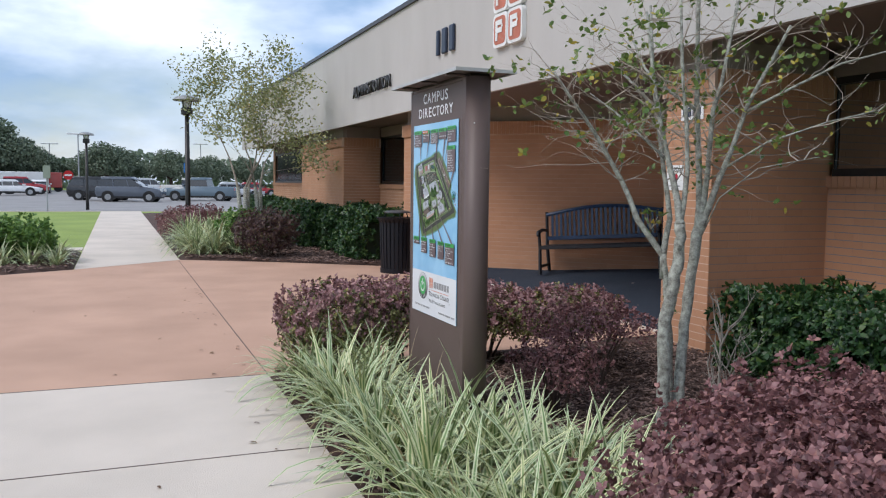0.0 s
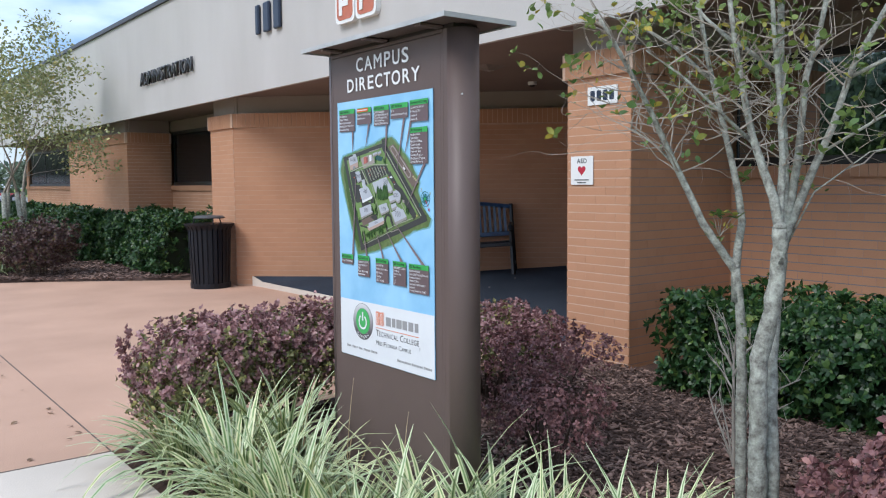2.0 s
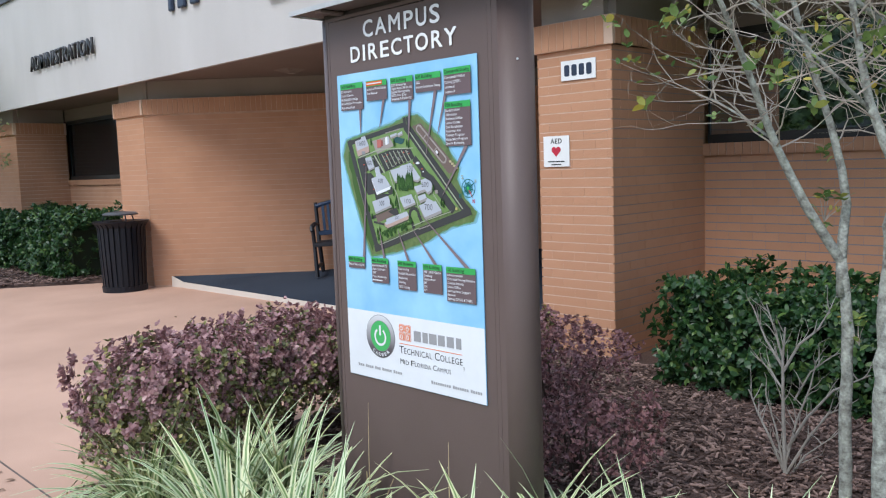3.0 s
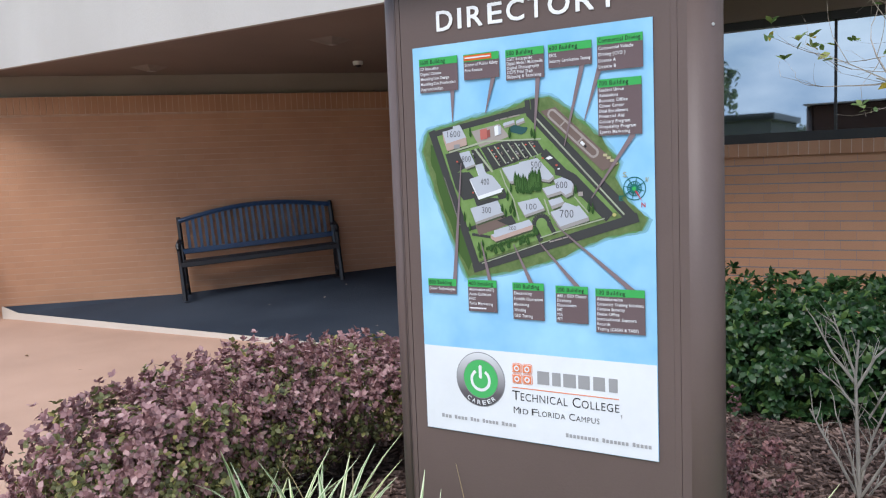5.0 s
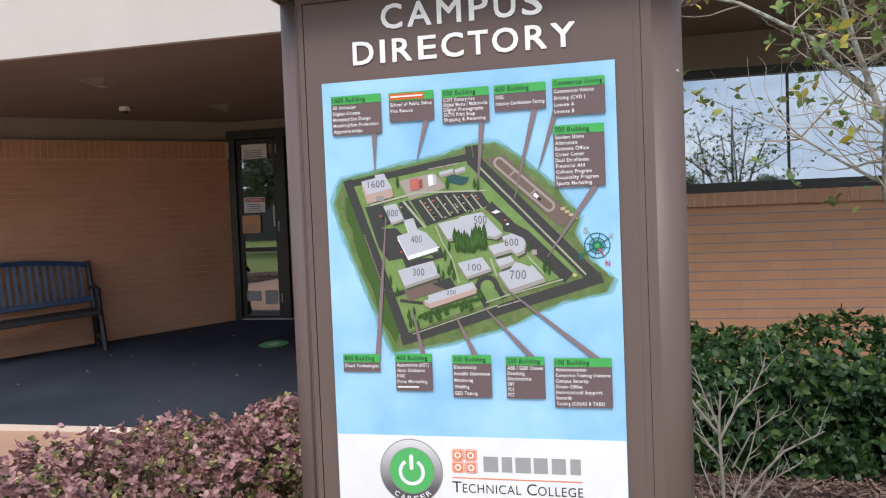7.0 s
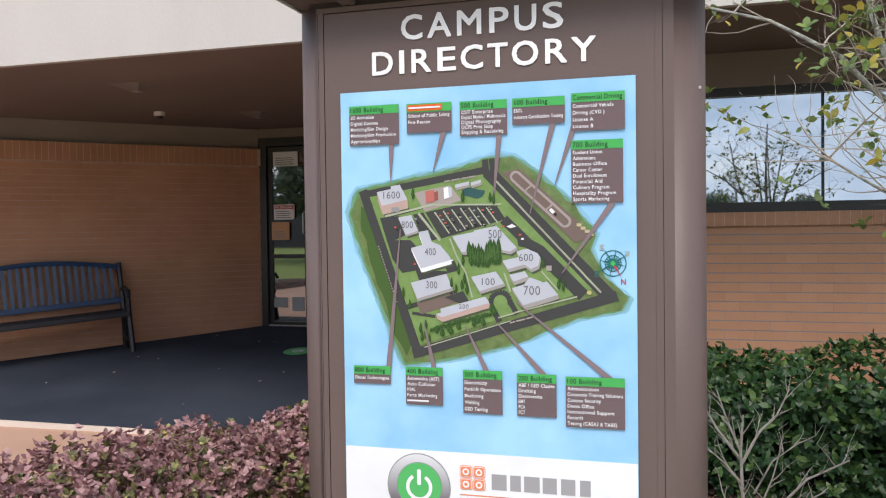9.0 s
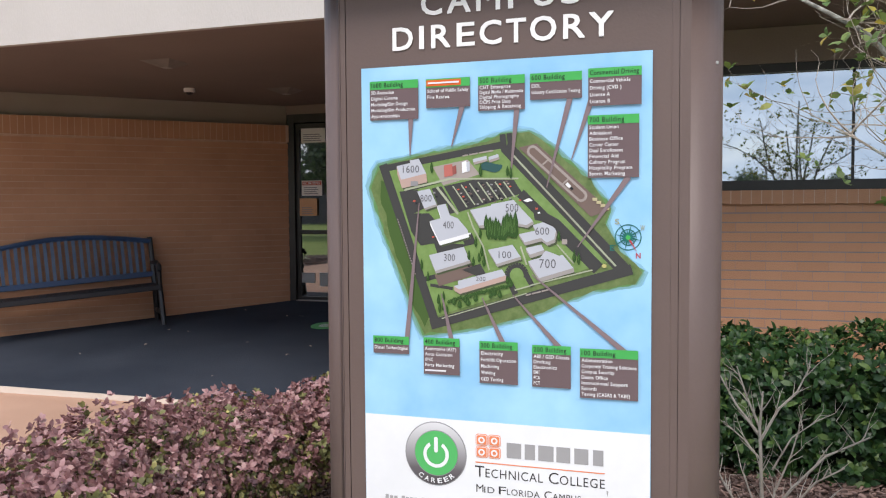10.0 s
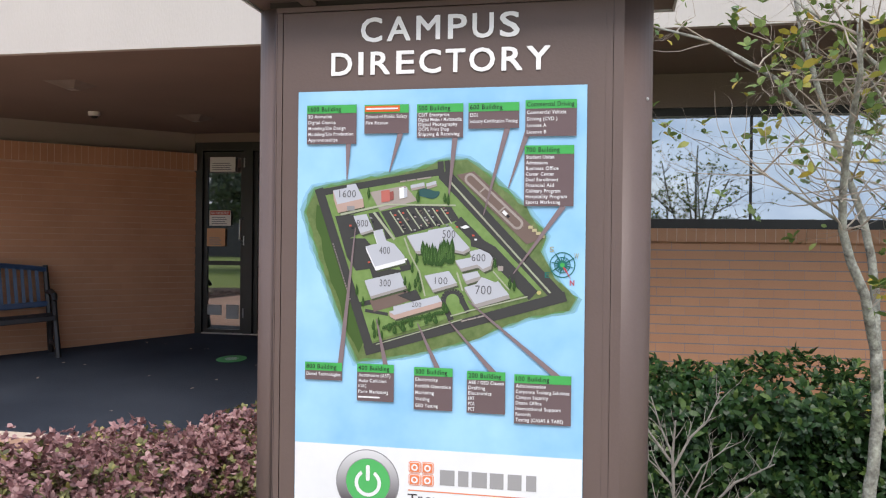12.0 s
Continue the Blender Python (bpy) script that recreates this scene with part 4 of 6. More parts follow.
for i in (0, 1):
    for j in (0, 1):
        u, v = 0.308 + 0.033 * i, 0.166 + 0.031 * j
        flat("emblem_edge", rounded_plan(u, v, u + 0.0315, v + 0.0295, 0.006, 3), Z2, I_LOGO, panel)
        flat("emblem_line", rounded_plan(u + 0.0016, v + 0.0016, u + 0.0299, v + 0.0279, 0.005, 3), Z3, I_WHITE, panel)
        flat("emblem_tile", rounded_plan(u + 0.003, v + 0.003, u + 0.0285, v + 0.0265, 0.004, 3), Z4, I_LOGO, panel)
        ring("emblem_mark", u + 0.0158, v + 0.0148, 0.0045, 0.0085, Z5 + 0.0012, I_WHITE)
I_BAR, I_TEXT = ink("bar", (0.34, 0.335, 0.34)), ink("text", (0.045, 0.042, 0.045))
flat("rule", rect(0.307, 0.1525, 0.630, 0.1550), Z2, I_LOGO, panel)
# the college's name as plain upright bars
for u, w in ((0.386, 0.041), (0.432, 0.030), (0.466, 0.042), (0.511, 0.038), (0.555, 0.038), (0.600, 0.029)):
    flat("name_bar", rect(u + 0.002, 0.1715, u + w - 0.002, 0.2095), Z2, ink("name_grey", (0.30, 0.295, 0.30)), panel)


def small_caps(words, u, v, width, cap, material):
    """Words with a tall first letter, fitted to a width."""
    units = sum(1.25 + 0.86 * (len(w) - 1) for w in words) + 0.55 * (len(words) - 1)
    step = width / units
    for w in words:
        letters(w[0], MAPM, u, v, step * 1.12, cap, material, panel, Z2)
        u += step * 1.25
        letters(w[1:], MAPM, u, v, step * (0.86 * (len(w) - 1) - 0.12), cap * 0.8, material, panel, Z2)
        u += step * (0.86 * (len(w) - 1) + 0.55)


small_caps(("TECHNICAL", "COLLEGE"), 0.306, 0.117, 0.327, 0.0285, I_TEXT)
small_caps(("MID", "FLORIDA", "CAMPUS"), 0.309, 0.0775, 0.266, 0.0200, I_TEXT)
flat("drip_stain", [(0.634, 0.112), (0.637, 0.098), (0.639, 0.112)], Z2, I_BAR, panel)
# address lines as bars, one a word
for u, v, cap, words in ((0.061, 0.035, 0.0125, (0.037, 0.047, 0.033, 0.056, 0.050)), (0.472, 0.028, 0.0125, (0.100, 0.077, 0.055))):
    for w in words:
        n = max(2, int(w / 0.0105))
        for k in range(n):
            flat("address_bar", rect(u + w * k / n, v, u + w * (k + 0.72) / n, v + cap * (0.92 if k == 0 else 0.75)), Z2, I_BAR, panel)
        u += w + 0.0085
# title
TITLE = mat("title_white", (0.82, 0.82, 0.82), (0.78, 0.78, 0.78), 5, 0.4)
TM = MAPM @ Matrix.Translation((0, 0, -0.0025))
for row, base, cap in (((('C', 0.1694, 0.056), ('A', 0.2379, 0.0615), ('M', 0.3137, 0.0609), ('P', 0.3942, 0.0478), ('U', 0.4558, 0.0531), ('S', 0.5237, 0.0488)), 1.2787, 0.0622),
                       ((('D', 0.0915, 0.0558), ('I', 0.1637, 0.0134), ('R', 0.1956, 0.0513), ('E', 0.2629, 0.0468), ('C', 0.3219, 0.0559), ('T', 0.389, 0.05), ('O', 0.4486, 0.0641), ('R', 0.5289, 0.0521), ('Y', 0.5902, 0.0577)), 1.1959, 0.0594)):
    for ch, u, w in row:
        for k, (du, dv) in enumerate(((0, 0), (0.0026, 0), (0, 0.0022), (0.0026, 0.0022))):
            letters(ch, TM, u + du, base + dv, w - 0.0026, cap - 0.0022, TITLE, sign, 0.003 + 0.00025 * k, 0.0, 0.0, "title_letter")

# ---------------- letters and plates on the building ----------------
FASM = Matrix(((0, 0, -1, XF - 0.002), (-1, 0, 0, 0), (0, 1, 0, 0), (0, 0, 0, 1)))
adm = thing("wall_letters", "dark metal ADMINISTRATION letters on the fascia", "letters")
letters("ADMINISTRATION", FASM, -15.9, 3.12, 2.35, 0.21, BLACK, adm, 0.02, 0.03, 0.012)
num = thing("building_numerals", "dark upright numeral bars on the fascia", "numerals")
for y0, w in ((11.38, 0.09), (11.16, 0.16), (10.88, 0.16)):
    bm = bmesh.new()
    box(bm, XF - 0.05, y0 - w, 3.32, XF - 0.004, y0, 3.68)
    bevelled(bm, 0.018, 2)
    part("numeral_bar", bm, NAVY, num)
emblem = thing("wall_emblem", "four orange and white rounded tiles on the fascia", "emblem")
for i in (0, 1):
    for j in (0, 1):
        y, z = 9.38 - 0.40 * i, 3.13 + 0.42 * j
        for grow, x, material, nm in ((0.0, XF - 0.06, WHITE, "tile"), (-0.035, XF - 0.064, mat("coral", (0.55, 0.16, 0.09), None, 5, 0.5), "tile_face")):
            bm = bmesh.new()
            prism(bm, [(b, c) for b, c in rounded_plan(-0.19 - grow, -0.2 - grow, 0.19 + grow, 0.2 + grow, 0.06, 3)], 0, XF - x - 0.003, FASM @ pose(-y + 0.19, z + 0.2, 0))
            part(nm, bm, material, emblem)
        bm = bmesh.new()
        for a, b, c, d in ((-0.10, -0.12, -0.04, 0.12), (-0.04, 0.06, 0.08, 0.12), (-0.04, -0.03, 0.08, 0.03), (0.06, 0.03, 0.10, 0.06)):
            prism(bm, rect(a, b, c, d), 0.0645, 0.07, FASM @ pose(-y + 0.19, z + 0.2, 0))
        part("tile_mark", bm, WHITE, emblem)
plate = thing("number_plate", "white enamel plate with dark bars on the brick pier", "plate")
PIERM = Matrix(((0, 0, -1, XP - 0.006), (-1, 0, 0, 0), (0, 1, 0, 0), (0, 0, 0, 1)))
bm = bmesh.new()
prism(bm, rect(-6.125, 2.055, -5.825, 2.195), 0.0, 0.006, PIERM)
part("plate_sheet", bm, WHITE, plate)
for k in range(4):
    bm = bmesh.new()
    prism(bm, rounded_plan(-6.095 + 0.064 * k, 2.085, -6.05 + 0.064 * k, 2.165, 0.012, 3), 0.0064, 0.0085, PIERM)
    part("plate_bar", bm, NAVY, plate)
aed = thing("aed_sign", "white AED notice with a red heart on the brick pier", "notice")
bm = bmesh.new()
prism(bm, rect(-6.30, 1.44, -6.065, 1.665), 0.0, 0.006, PIERM)
part("notice_sheet", bm, WHITE, aed)
letters("AED", PIERM, -6.235, 1.61, 0.105, 0.036, BLACK, aed, 0.0068, 0, 0.02)
bm = bmesh.new()
prism(bm, [(-6.183 + 0.0026 * 16 * math.sin(t) ** 3, 1.555 + 0.0026 * (13 * math.cos(t) - 5 * math.cos(2 * t) - 2 * math.cos(3 * t) - math.cos(4 * t))) for t in (-k * 2 * math.pi / 32 for k in range(32))], 0.0064, 0.008, PIERM)
part("heart", bm, mat("notice_red", (0.55, 0.02, 0.05), None, 5, 0.5), aed)
for z, w in ((1.478, 0.15), (1.456, 0.09)):
    bm = bmesh.new()
    prism(bm, rect(-6.183 - w / 2, z - 0.004, -6.183 + w / 2, z + 0.004), 0.0064, 0.008, PIERM)
    part("text_bar", bm, BLACK, aed)
# notices on the door glass
for y0, z0, y1, z1, c, nm, lab in ((8.82, 2.26, 8.50, 2.43, (0.72, 0.72, 0.70), "paper_notice", "white printed sheet taped to the door glass"), (8.82, 1.63, 8.55, 1.81, (0.74, 0.70, 0.68), "no_smoking_notice", "white and red NO SMOKING notice on the door"), (8.85, 1.39, 8.62, 1.60, (0.62, 0.33, 0.17), "orange_notice", "faded orange paper notice on the door")):
    nt = thing(nm, lab, "notice")
    NM = Matrix(((0, 0, -1, X_D + 0.03), (-1, 0, 0, 0), (0, 1, 0, 0), (0, 0, 0, 1)))
    bm = bmesh.new()
    prism(bm, rect(-y0, z0, -y1, z1), 0, 0.003, NM)
    part("sheet", bm, ink(nm, c), nt)
    if nm == "no_smoking_notice":
        bm = bmesh.new()
        prism(bm, rect(-y0 + 0.01, z1 - 0.055, -y1 - 0.01, z1 - 0.01), 0.0034, 0.004, NM)
        part("red_band", bm, I_RED, nt)
        letters("NO SMOKING", NM, -y0 + 0.02, z1 - 0.045, 0.22, 0.026, I_WHITE, nt, 0.0046, 0, 0.02)
    for k in range(4):
        bm = bmesh.new()
        prism(bm, rect(-y0 + 0.03, z0 + 0.02 + 0.024 * k, -y1 - 0.05 - 0.02 * (k % 2), z0 + 0.03 + 0.024 * k), 0.0034, 0.004, NM)
        part("text_bar", bm, I_GREY, nt)

# ---------------- entrance fittings ----------------
for x, y in ((5.70, 8.50), (7.47, 8.36), (5.70, 11.0), (7.0, 7.0)):
    lamp = thing("soffit_lamp", "small unlit soffit lamp recess, built as a shallow pyramid", "ceiling lamp", pose(x, y, ZS + 0.012), "soffit lamps")
    lamp.scale = (0.75, 0.75, 0.6)
    bm = bmesh.new()
    # hanging pyramid in place of a recess, shaped to give its lit and dark sides
    lo = [bm.verts.new((a * 0.2, b * 0.2, 0)) for a, b in ((-1, -1), (1, -1), (1, 1), (-1, 1))]
    hi = [bm.verts.new((a * 0.06 + 0.03, b * 0.06, -0.075)) for a, b in ((-1, -1), (1, -1), (1, 1), (-1, 1))]
    for i in range(4):
        bm.faces.new((lo[i], hi[i], hi[(i + 1) % 4], lo[(i + 1) % 4]))
    bm.faces.new(hi[::-1])
    part("lamp_frame", bm, mat("lamp_trim", (0.25, 0.215, 0.19), None, 6, 0.6), lamp)
    bm = bmesh.new()
    box(bm, -0.02, -0.05, -0.081, 0.08, 0.05, -0.0755)
    part("lens", bm, mat("lamp_lens", (0.36, 0.33, 0.3), None, 6, 0.4), lamp)
dome = thing("security_camera", "small white dome camera under the soffit", "camera dome", pose(7.05, 9.22, ZS + 0.012))
dome.scale = (0.75, 0.75, 0.75)
bm = bmesh.new()
lathe(bm, [(0.045, 0), (0.075, 0), (0.075, -0.05), (0.06, -0.058)][::-1], 20)
part("housing", bm, WHITE, dome, smooth=False)
bm = bmesh.new()
lathe(bm, [(0.05 * math.cos(a), -0.058 - 0.035 * math.sin(a)) for a in (1.5, 1.2, 0.8, 0.4, 0.0)], 16)
part("dome", bm, BLACK, dome, smooth=True)

# round emblem laid into the mat by the doors
disc_at = pose(7.5, 7.95, 0.02 + (7.5 - 5.1) * 0.0985 + 0.004, 0, -5.63, 0)
emb = thing("floor_emblem", "small round green and white emblem on the dark mat", "emblem", disc_at)
for r0, r1, material, nm in ((0.0, 0.07, I_GREEN, "centre"), (0.07, 0.10, I_WHITE, "ring"), (0.10, 0.15, I_GREEN, "outer_ring")):
    bm = bmesh.new()
    lathe(bm, [(max(r0, 0.002), 0.0), (r1, 0.0), (r1, 0.003), (max(r0, 0.002), 0.0035)], 28)
    part(nm, bm, material, emb)

# bench against the oblique wall
BENCHPAINT = mat("bench_paint", (0.016, 0.048, 0.115), (0.024, 0.06, 0.135), 4, 0.3, 0.1, 120)
BENCHDARK = mat("bench_iron_and_shade", (0.012, 0.012, 0.016), None, 4, 0.45, 0.1, 120)
c45 = math.sqrt(0.5)
bench_at = Matrix(((c45, c45, 0, 6.07), (-c45, c45, 0, 11.12), (0, 0, 1, 0.135), (0, 0, 0, 1))) @ pose(0, 0, 0, 0, -3.9, 0)
bench = thing("bench", "dark blue slatted metal bench with a bowed back", "bench", bench_at)
L = 1.82
for x in (0.03, L - 0.03):
    bm = bmesh.new()
    tube(bm, [(x, -0.30, 0.0), (x, -0.25, 0.40), (x, -0.26, 0.62)], [0.03, 0.027, 0.027], 6)
    part("front_leg", bm, BENCHDARK, bench)
    bm = bmesh.new()
    tube(bm, [(x, 0.20, 0.0), (x, 0.14, 0.40), (x, 0.20, 0.92)], [0.03, 0.03, 0.026], 6)
    part("back_post", bm, BENCHDARK, bench)
    bm = bmesh.new()
    tube(bm, [(x, 0.16, 0.64), (x, -0.10, 0.66), (x, -0.30, 0.63), (x, -0.33, 0.58)], [0.022, 0.026, 0.03, 0.022], 8)
    part("armrest", bm, BENCHDARK, bench)
    bm = bmesh.new()
    box(bm, x - 0.015, -0.26, 0.10, x + 0.015, 0.18, 0.14)
    part("stretcher", bm, BENCHDARK, bench)
for y0, z0, y1, z1, nm in ((-0.30, 0.375, -0.26, 0.43, "front_rail"), (0.13, 0.49, 0.16, 0.55, "lower_back_rail")):
    bm = bmesh.new()
    box(bm, 0.03, y0, z0, L - 0.03, y1, z1)
    bevelled(bm, 0.006)
    part(nm, bm, BENCHPAINT if nm[0] == "l" else BENCHDARK, bench)
# seat slats take the black iron colour, which puts their shade into the paint
for k in range(8):
    bm = bmesh.new()
    box(bm, 0.04, -0.25 + 0.048 * k, 0.405, L - 0.04, -0.212 + 0.048 * k, 0.425)
    part("seat_slat", bm, BENCHDARK, bench)


def bow(x):
    return 0.87 + 0.11 * math.sin(math.pi * min(max(x / L, 0), 1))


bm = bmesh.new()
tube(bm, [(x, 0.185 + (bow(x) - 0.87) * 0.1, bow(x) - 0.0) for x in (0.03 + (L - 0.06) * k / 14 for k in range(15))], [0.028] * 15, 8)
part("top_rail", bm, BENCHPAINT, bench)
for k in range(24):
    x = 0.12 + (L - 0.24) * k / 23
    bm = bmesh.new()
    box(bm, x - 0.017, -0.006, 0, x + 0.017, 0.006, bow(x) - 0.54, pose(0, 0.15, 0.54, -5, 0, 0))
    part("back_slat", bm, BENCHPAINT, bench)

# litter bin
BINPAINT = mat("bin_paint", (0.007, 0.008, 0.012), (0.012, 0.013, 0.018), 6, 0.45, 0.05, 90, spec=0.3)
bin_ob = thing("litter_bin", "black slatted steel litter bin with a rain bonnet", "bin", pose(4.33, 13.0, 0.0))
bin_ob.scale = (1.08, 1.08, 1.06)
for k in range(26):
    a = 2 * math.pi * k / 26
    bm = bmesh.new()
    r = [(0.25, 0.06), (0.265, 0.45), (0.275, 0.78), (0.325, 0.86)]
    for (ra, za), (rb, zb) in zip(r, r[1:]):
        vs = [bm.verts.new((rr * math.cos(a + da), rr * math.sin(a + da), z)) for rr, z, da in ((ra, za, -0.085), (ra, za, 0.085), (rb, zb, 0.085), (rb, zb, -0.085))]
        vs2 = [bm.verts.new((v.co.x * 0.96, v.co.y * 0.96, v.co.z)) for v in vs]
        bm.faces.new(vs)
        bm.faces.new(vs2[::-1])
        for i in range(4):
            bm.faces.new((vs[i], vs2[i], vs2[(i + 1) % 4], vs[(i + 1) % 4]))
    part("slat", bm, BINPAINT, bin_ob)
bm = bmesh.new()
lathe(bm, [(0.235, 0.0), (0.26, 0.0), (0.262, 0.07), (0.22, 0.07)], 28)
part("base_ring", bm, BINPAINT, bin_ob)
bm = bmesh.new()
lathe(bm, [(0.19, 0.05), (0.235, 0.06), (0.235, 0.83), (0.20, 0.835)], 24)
part("liner", bm, BINPAINT, bin_ob)
bm = bmesh.new()
lathe(bm, [(0.27, 0.80), (0.32, 0.845), (0.325, 0.86), (0.2, 0.855)], 28)
part("rim", bm, BINPAINT, bin_ob)
bm = bmesh.new()
lathe(bm, [(0.20, 0.93), (0.205, 0.945), (0.17, 0.965), (0.05, 0.975)], 28)
part("bonnet", bm, mat("bonnet_grey", (0.10, 0.10, 0.105), None, 5, 0.4), bin_ob)
for k in range(3):
    a = 2 * math.pi * k / 3 + 0.4
    bm = bmesh.new()
    tube(bm, [(0.22 * math.cos(a), 0.22 * math.sin(a), 0.84), (0.18 * math.cos(a), 0.18 * math.sin(a), 0.94)], [0.008, 0.008], 6)
    part("bonnet_strut", bm, BINPAINT, bin_ob)


# ---------------- planting ----------------
def leaf_mat(name, c1, c2, c3=None, rough=0.45):
    """Leaf colours from leaf to leaf, with a little light through the blade."""
    m = bpy.data.materials.new(name)
    m.use_nodes = True
    n, l = m.node_tree.nodes, m.node_tree.links
    b = n["Principled BSDF"]
    b.inputs["Roughness"].default_value = rough
    b.inputs["Specular IOR Level"].default_value = 0.4
    g = n.new("ShaderNodeNewGeometry")
    ramp = n.new("ShaderNodeValToRGB")
    ramp.color_ramp.elements[0].color, ramp.color_ramp.elements[1].color = (*c1, 1), (*c2, 1)
    if c3:
        e = ramp.color_ramp.elements.new(0.78)
        e.color = (*c2, 1)
        ramp.color_ramp.elements[-1].color = (*c3, 1)
    l.new(g.outputs["Random Per Island"], ramp.inputs["Fac"])
    l.new(ramp.outputs["Color"], b.inputs["Base Color"])
    tr = n.new("ShaderNodeBsdfTranslucent")
    l.new(ramp.outputs["Color"], tr.inputs["Color"])
    mx = n.new("ShaderNodeMixShader")
    mx.inputs["Fac"].default_value = 0.25
    l.new(b.outputs[0], mx.inputs[1])
    l.new(tr.outputs[0], mx.inputs[2])
    l.new(mx.outputs[0], n["Material Output"].inputs["Surface"])
    return m


L_HEDGE = leaf_mat("hedge_leaf", (0.012, 0.040, 0.012), (0.036, 0.090, 0.025), (0.115, 0.185, 0.045), 0.38)
L_LORO = leaf_mat("purple_leaf", (0.185, 0.085, 0.085), (0.43, 0.240, 0.238), (0.56, 0.36, 0.33))
L_LORO2 = leaf_mat("burgundy_leaf", (0.13, 0.058, 0.06), (0.33, 0.165, 0.165), (0.42, 0.21, 0.18))
L_LORO_IN = leaf_mat("olive_inner_leaf", (0.10, 0.10, 0.045), (0.24, 0.24, 0.09), (0.50, 0.43, 0.15))
L_MYRTLE = leaf_mat("myrtle_leaf", (0.08, 0.15, 0.04), (0.20, 0.27, 0.07), (0.52, 0.38, 0.06))
L_TREE = leaf_mat("far_leaf", (0.095, 0.13, 0.085), (0.18, 0.225, 0.145))
L_SHRUB = leaf_mat("shrub_leaf", (0.06, 0.14, 0.03), (0.19, 0.32, 0.07))
BARK = mat("bark", (0.40, 0.36, 0.30), (0.19, 0.17, 0.145), 14, 0.9, 0.8, 70, stretch=(1, 1, 0.35))
LICHEN = mat("lichen_bark", (0.46, 0.475, 0.41), (0.12, 0.11, 0.095), 34, 0.9, 0.5, 120, spread=0.5)
TWIG = mat("twig", (0.44, 0.38, 0.32), (0.26, 0.22, 0.18), 12, 0.9)
STEM = mat("stem", (0.09, 0.06, 0.045), None, 12, 0.9)


def leaf_cloud(name, P, N, size, material, parent, slim=0.5, jitter=0.35, seed=1):
    """Many small folded leaves at the places P, facing about along N."""
    g = np.random.default_rng(seed)
    k = len(P)
    N = N + g.normal(0, jitter, (k, 3))
    N /= np.linalg.norm(N, axis=1, keepdims=True)
    A = np.cross(N, g.normal(0, 1, (k, 3)))
    A /= np.linalg.norm(A, axis=1, keepdims=True)
    B = np.cross(N, A)
    s = (size * g.uniform(0.6, 1.25, k))[:, None]
    L = [(-0.5, 0, 0), (-0.2, 0.5, 0.06), (0.2, 0.42, 0.05), (0.5, 0, -0.1), (0.2, -0.42, 0.05), (-0.2, -0.5, 0.06)]
    V = np.stack([P + A * s * a + B * s * slim * b + N * s * c for a, b, c in L], 1).reshape(-1, 3)
    F = np.arange(6 * k).reshape(-1, 6)
    T = np.concatenate([F[:, [0, 1, 5]], F[:, [1, 2, 4]], F[:, [1, 4, 5]], F[:, [2, 3, 4]]])
    me = bpy.data.meshes.new(name)
    me.from_pydata(V, [], T.tolist())
    me.materials.append(material)
    ob = new(name, me)
    ob.parent = parent
    return tagged(ob, kind="stuff")


def rosettes(name, P, N, size, material, parent, per=6, slim=0.42, open_=0.85, seed=1):
    """Leaves in whorls: at each place of P a few leaves spread round the way N."""
    g = np.random.default_rng(seed)
    N = N + g.normal(0, 0.45, N.shape)
    N /= np.linalg.norm(N, axis=1, keepdims=True)
    k = len(P)
    U = np.cross(N, g.normal(0, 1, (k, 3)))
    U /= np.linalg.norm(U, axis=1, keepdims=True)
    W = np.cross(N, U)
    out = []
    for j in range(per):
        a = 6.283 * j / per + g.uniform(-0.4, 0.4, k)
        R = U * np.cos(a)[:, None] + W * np.sin(a)[:, None]
        A = N * g.uniform(0.15, 0.9, k)[:, None] + R * open_
        A /= np.linalg.norm(A, axis=1, keepdims=True)
        B = np.cross(A, N)
        B /= np.linalg.norm(B, axis=1, keepdims=True) + 1e-9
        C = np.cross(B, A)
        s = (size * g.uniform(0.65, 1.2, k))[:, None]
        L = [(0, 0, 0), (0.32, 0.48, 0.05), (0.7, 0.42, 0.03), (1.0, 0, -0.12), (0.7, -0.42, 0.03), (0.32, -0.48, 0.05)]
        out.append(np.stack([P + A * s * a + B * s * slim * b + C * s * c for a, b, c in L], 1))
    V = np.concatenate(out).reshape(-1, 3)
    F = np.arange(len(V)).reshape(-1, 6)
    me = bpy.data.meshes.new(name)
    me.from_pydata(V, [], np.concatenate([F[:, [0, 1, 5]], F[:, [1, 2, 4]], F[:, [1, 4, 5]], F[:, [2, 3, 4]]]).tolist())
    me.materials.append(material)
    ob = new(name, me)
    ob.parent = parent
    return tagged(ob, kind="stuff")


def shell(k, r, expo, seed, lump=0.18, inner=0.55, freq=2.2, low=-0.75):
    """Places and outward ways near the skin of a lumpy rounded form with half sizes r."""
    g = np.random.default_rng(seed)
    D = g.normal(0, 1, (k * 2, 3))
    D /= np.linalg.norm(D, axis=1, keepdims=True)
    D = D[D[:, 2] > low][:k]
    r = np.array(r)
    rad = 1 / (np.abs(D) ** expo).sum(1) ** (1 / expo)
    bump = np.array([noise.noise(Vector((d * r * freq * 2 + seed).tolist())) for d in D * rad[:, None]])
    f = rad * (1 + lump * bump) * (inner + (1 - inner) * g.random(len(D)) ** 0.45)
    return D * f[:, None] * r, D / r * r.min()


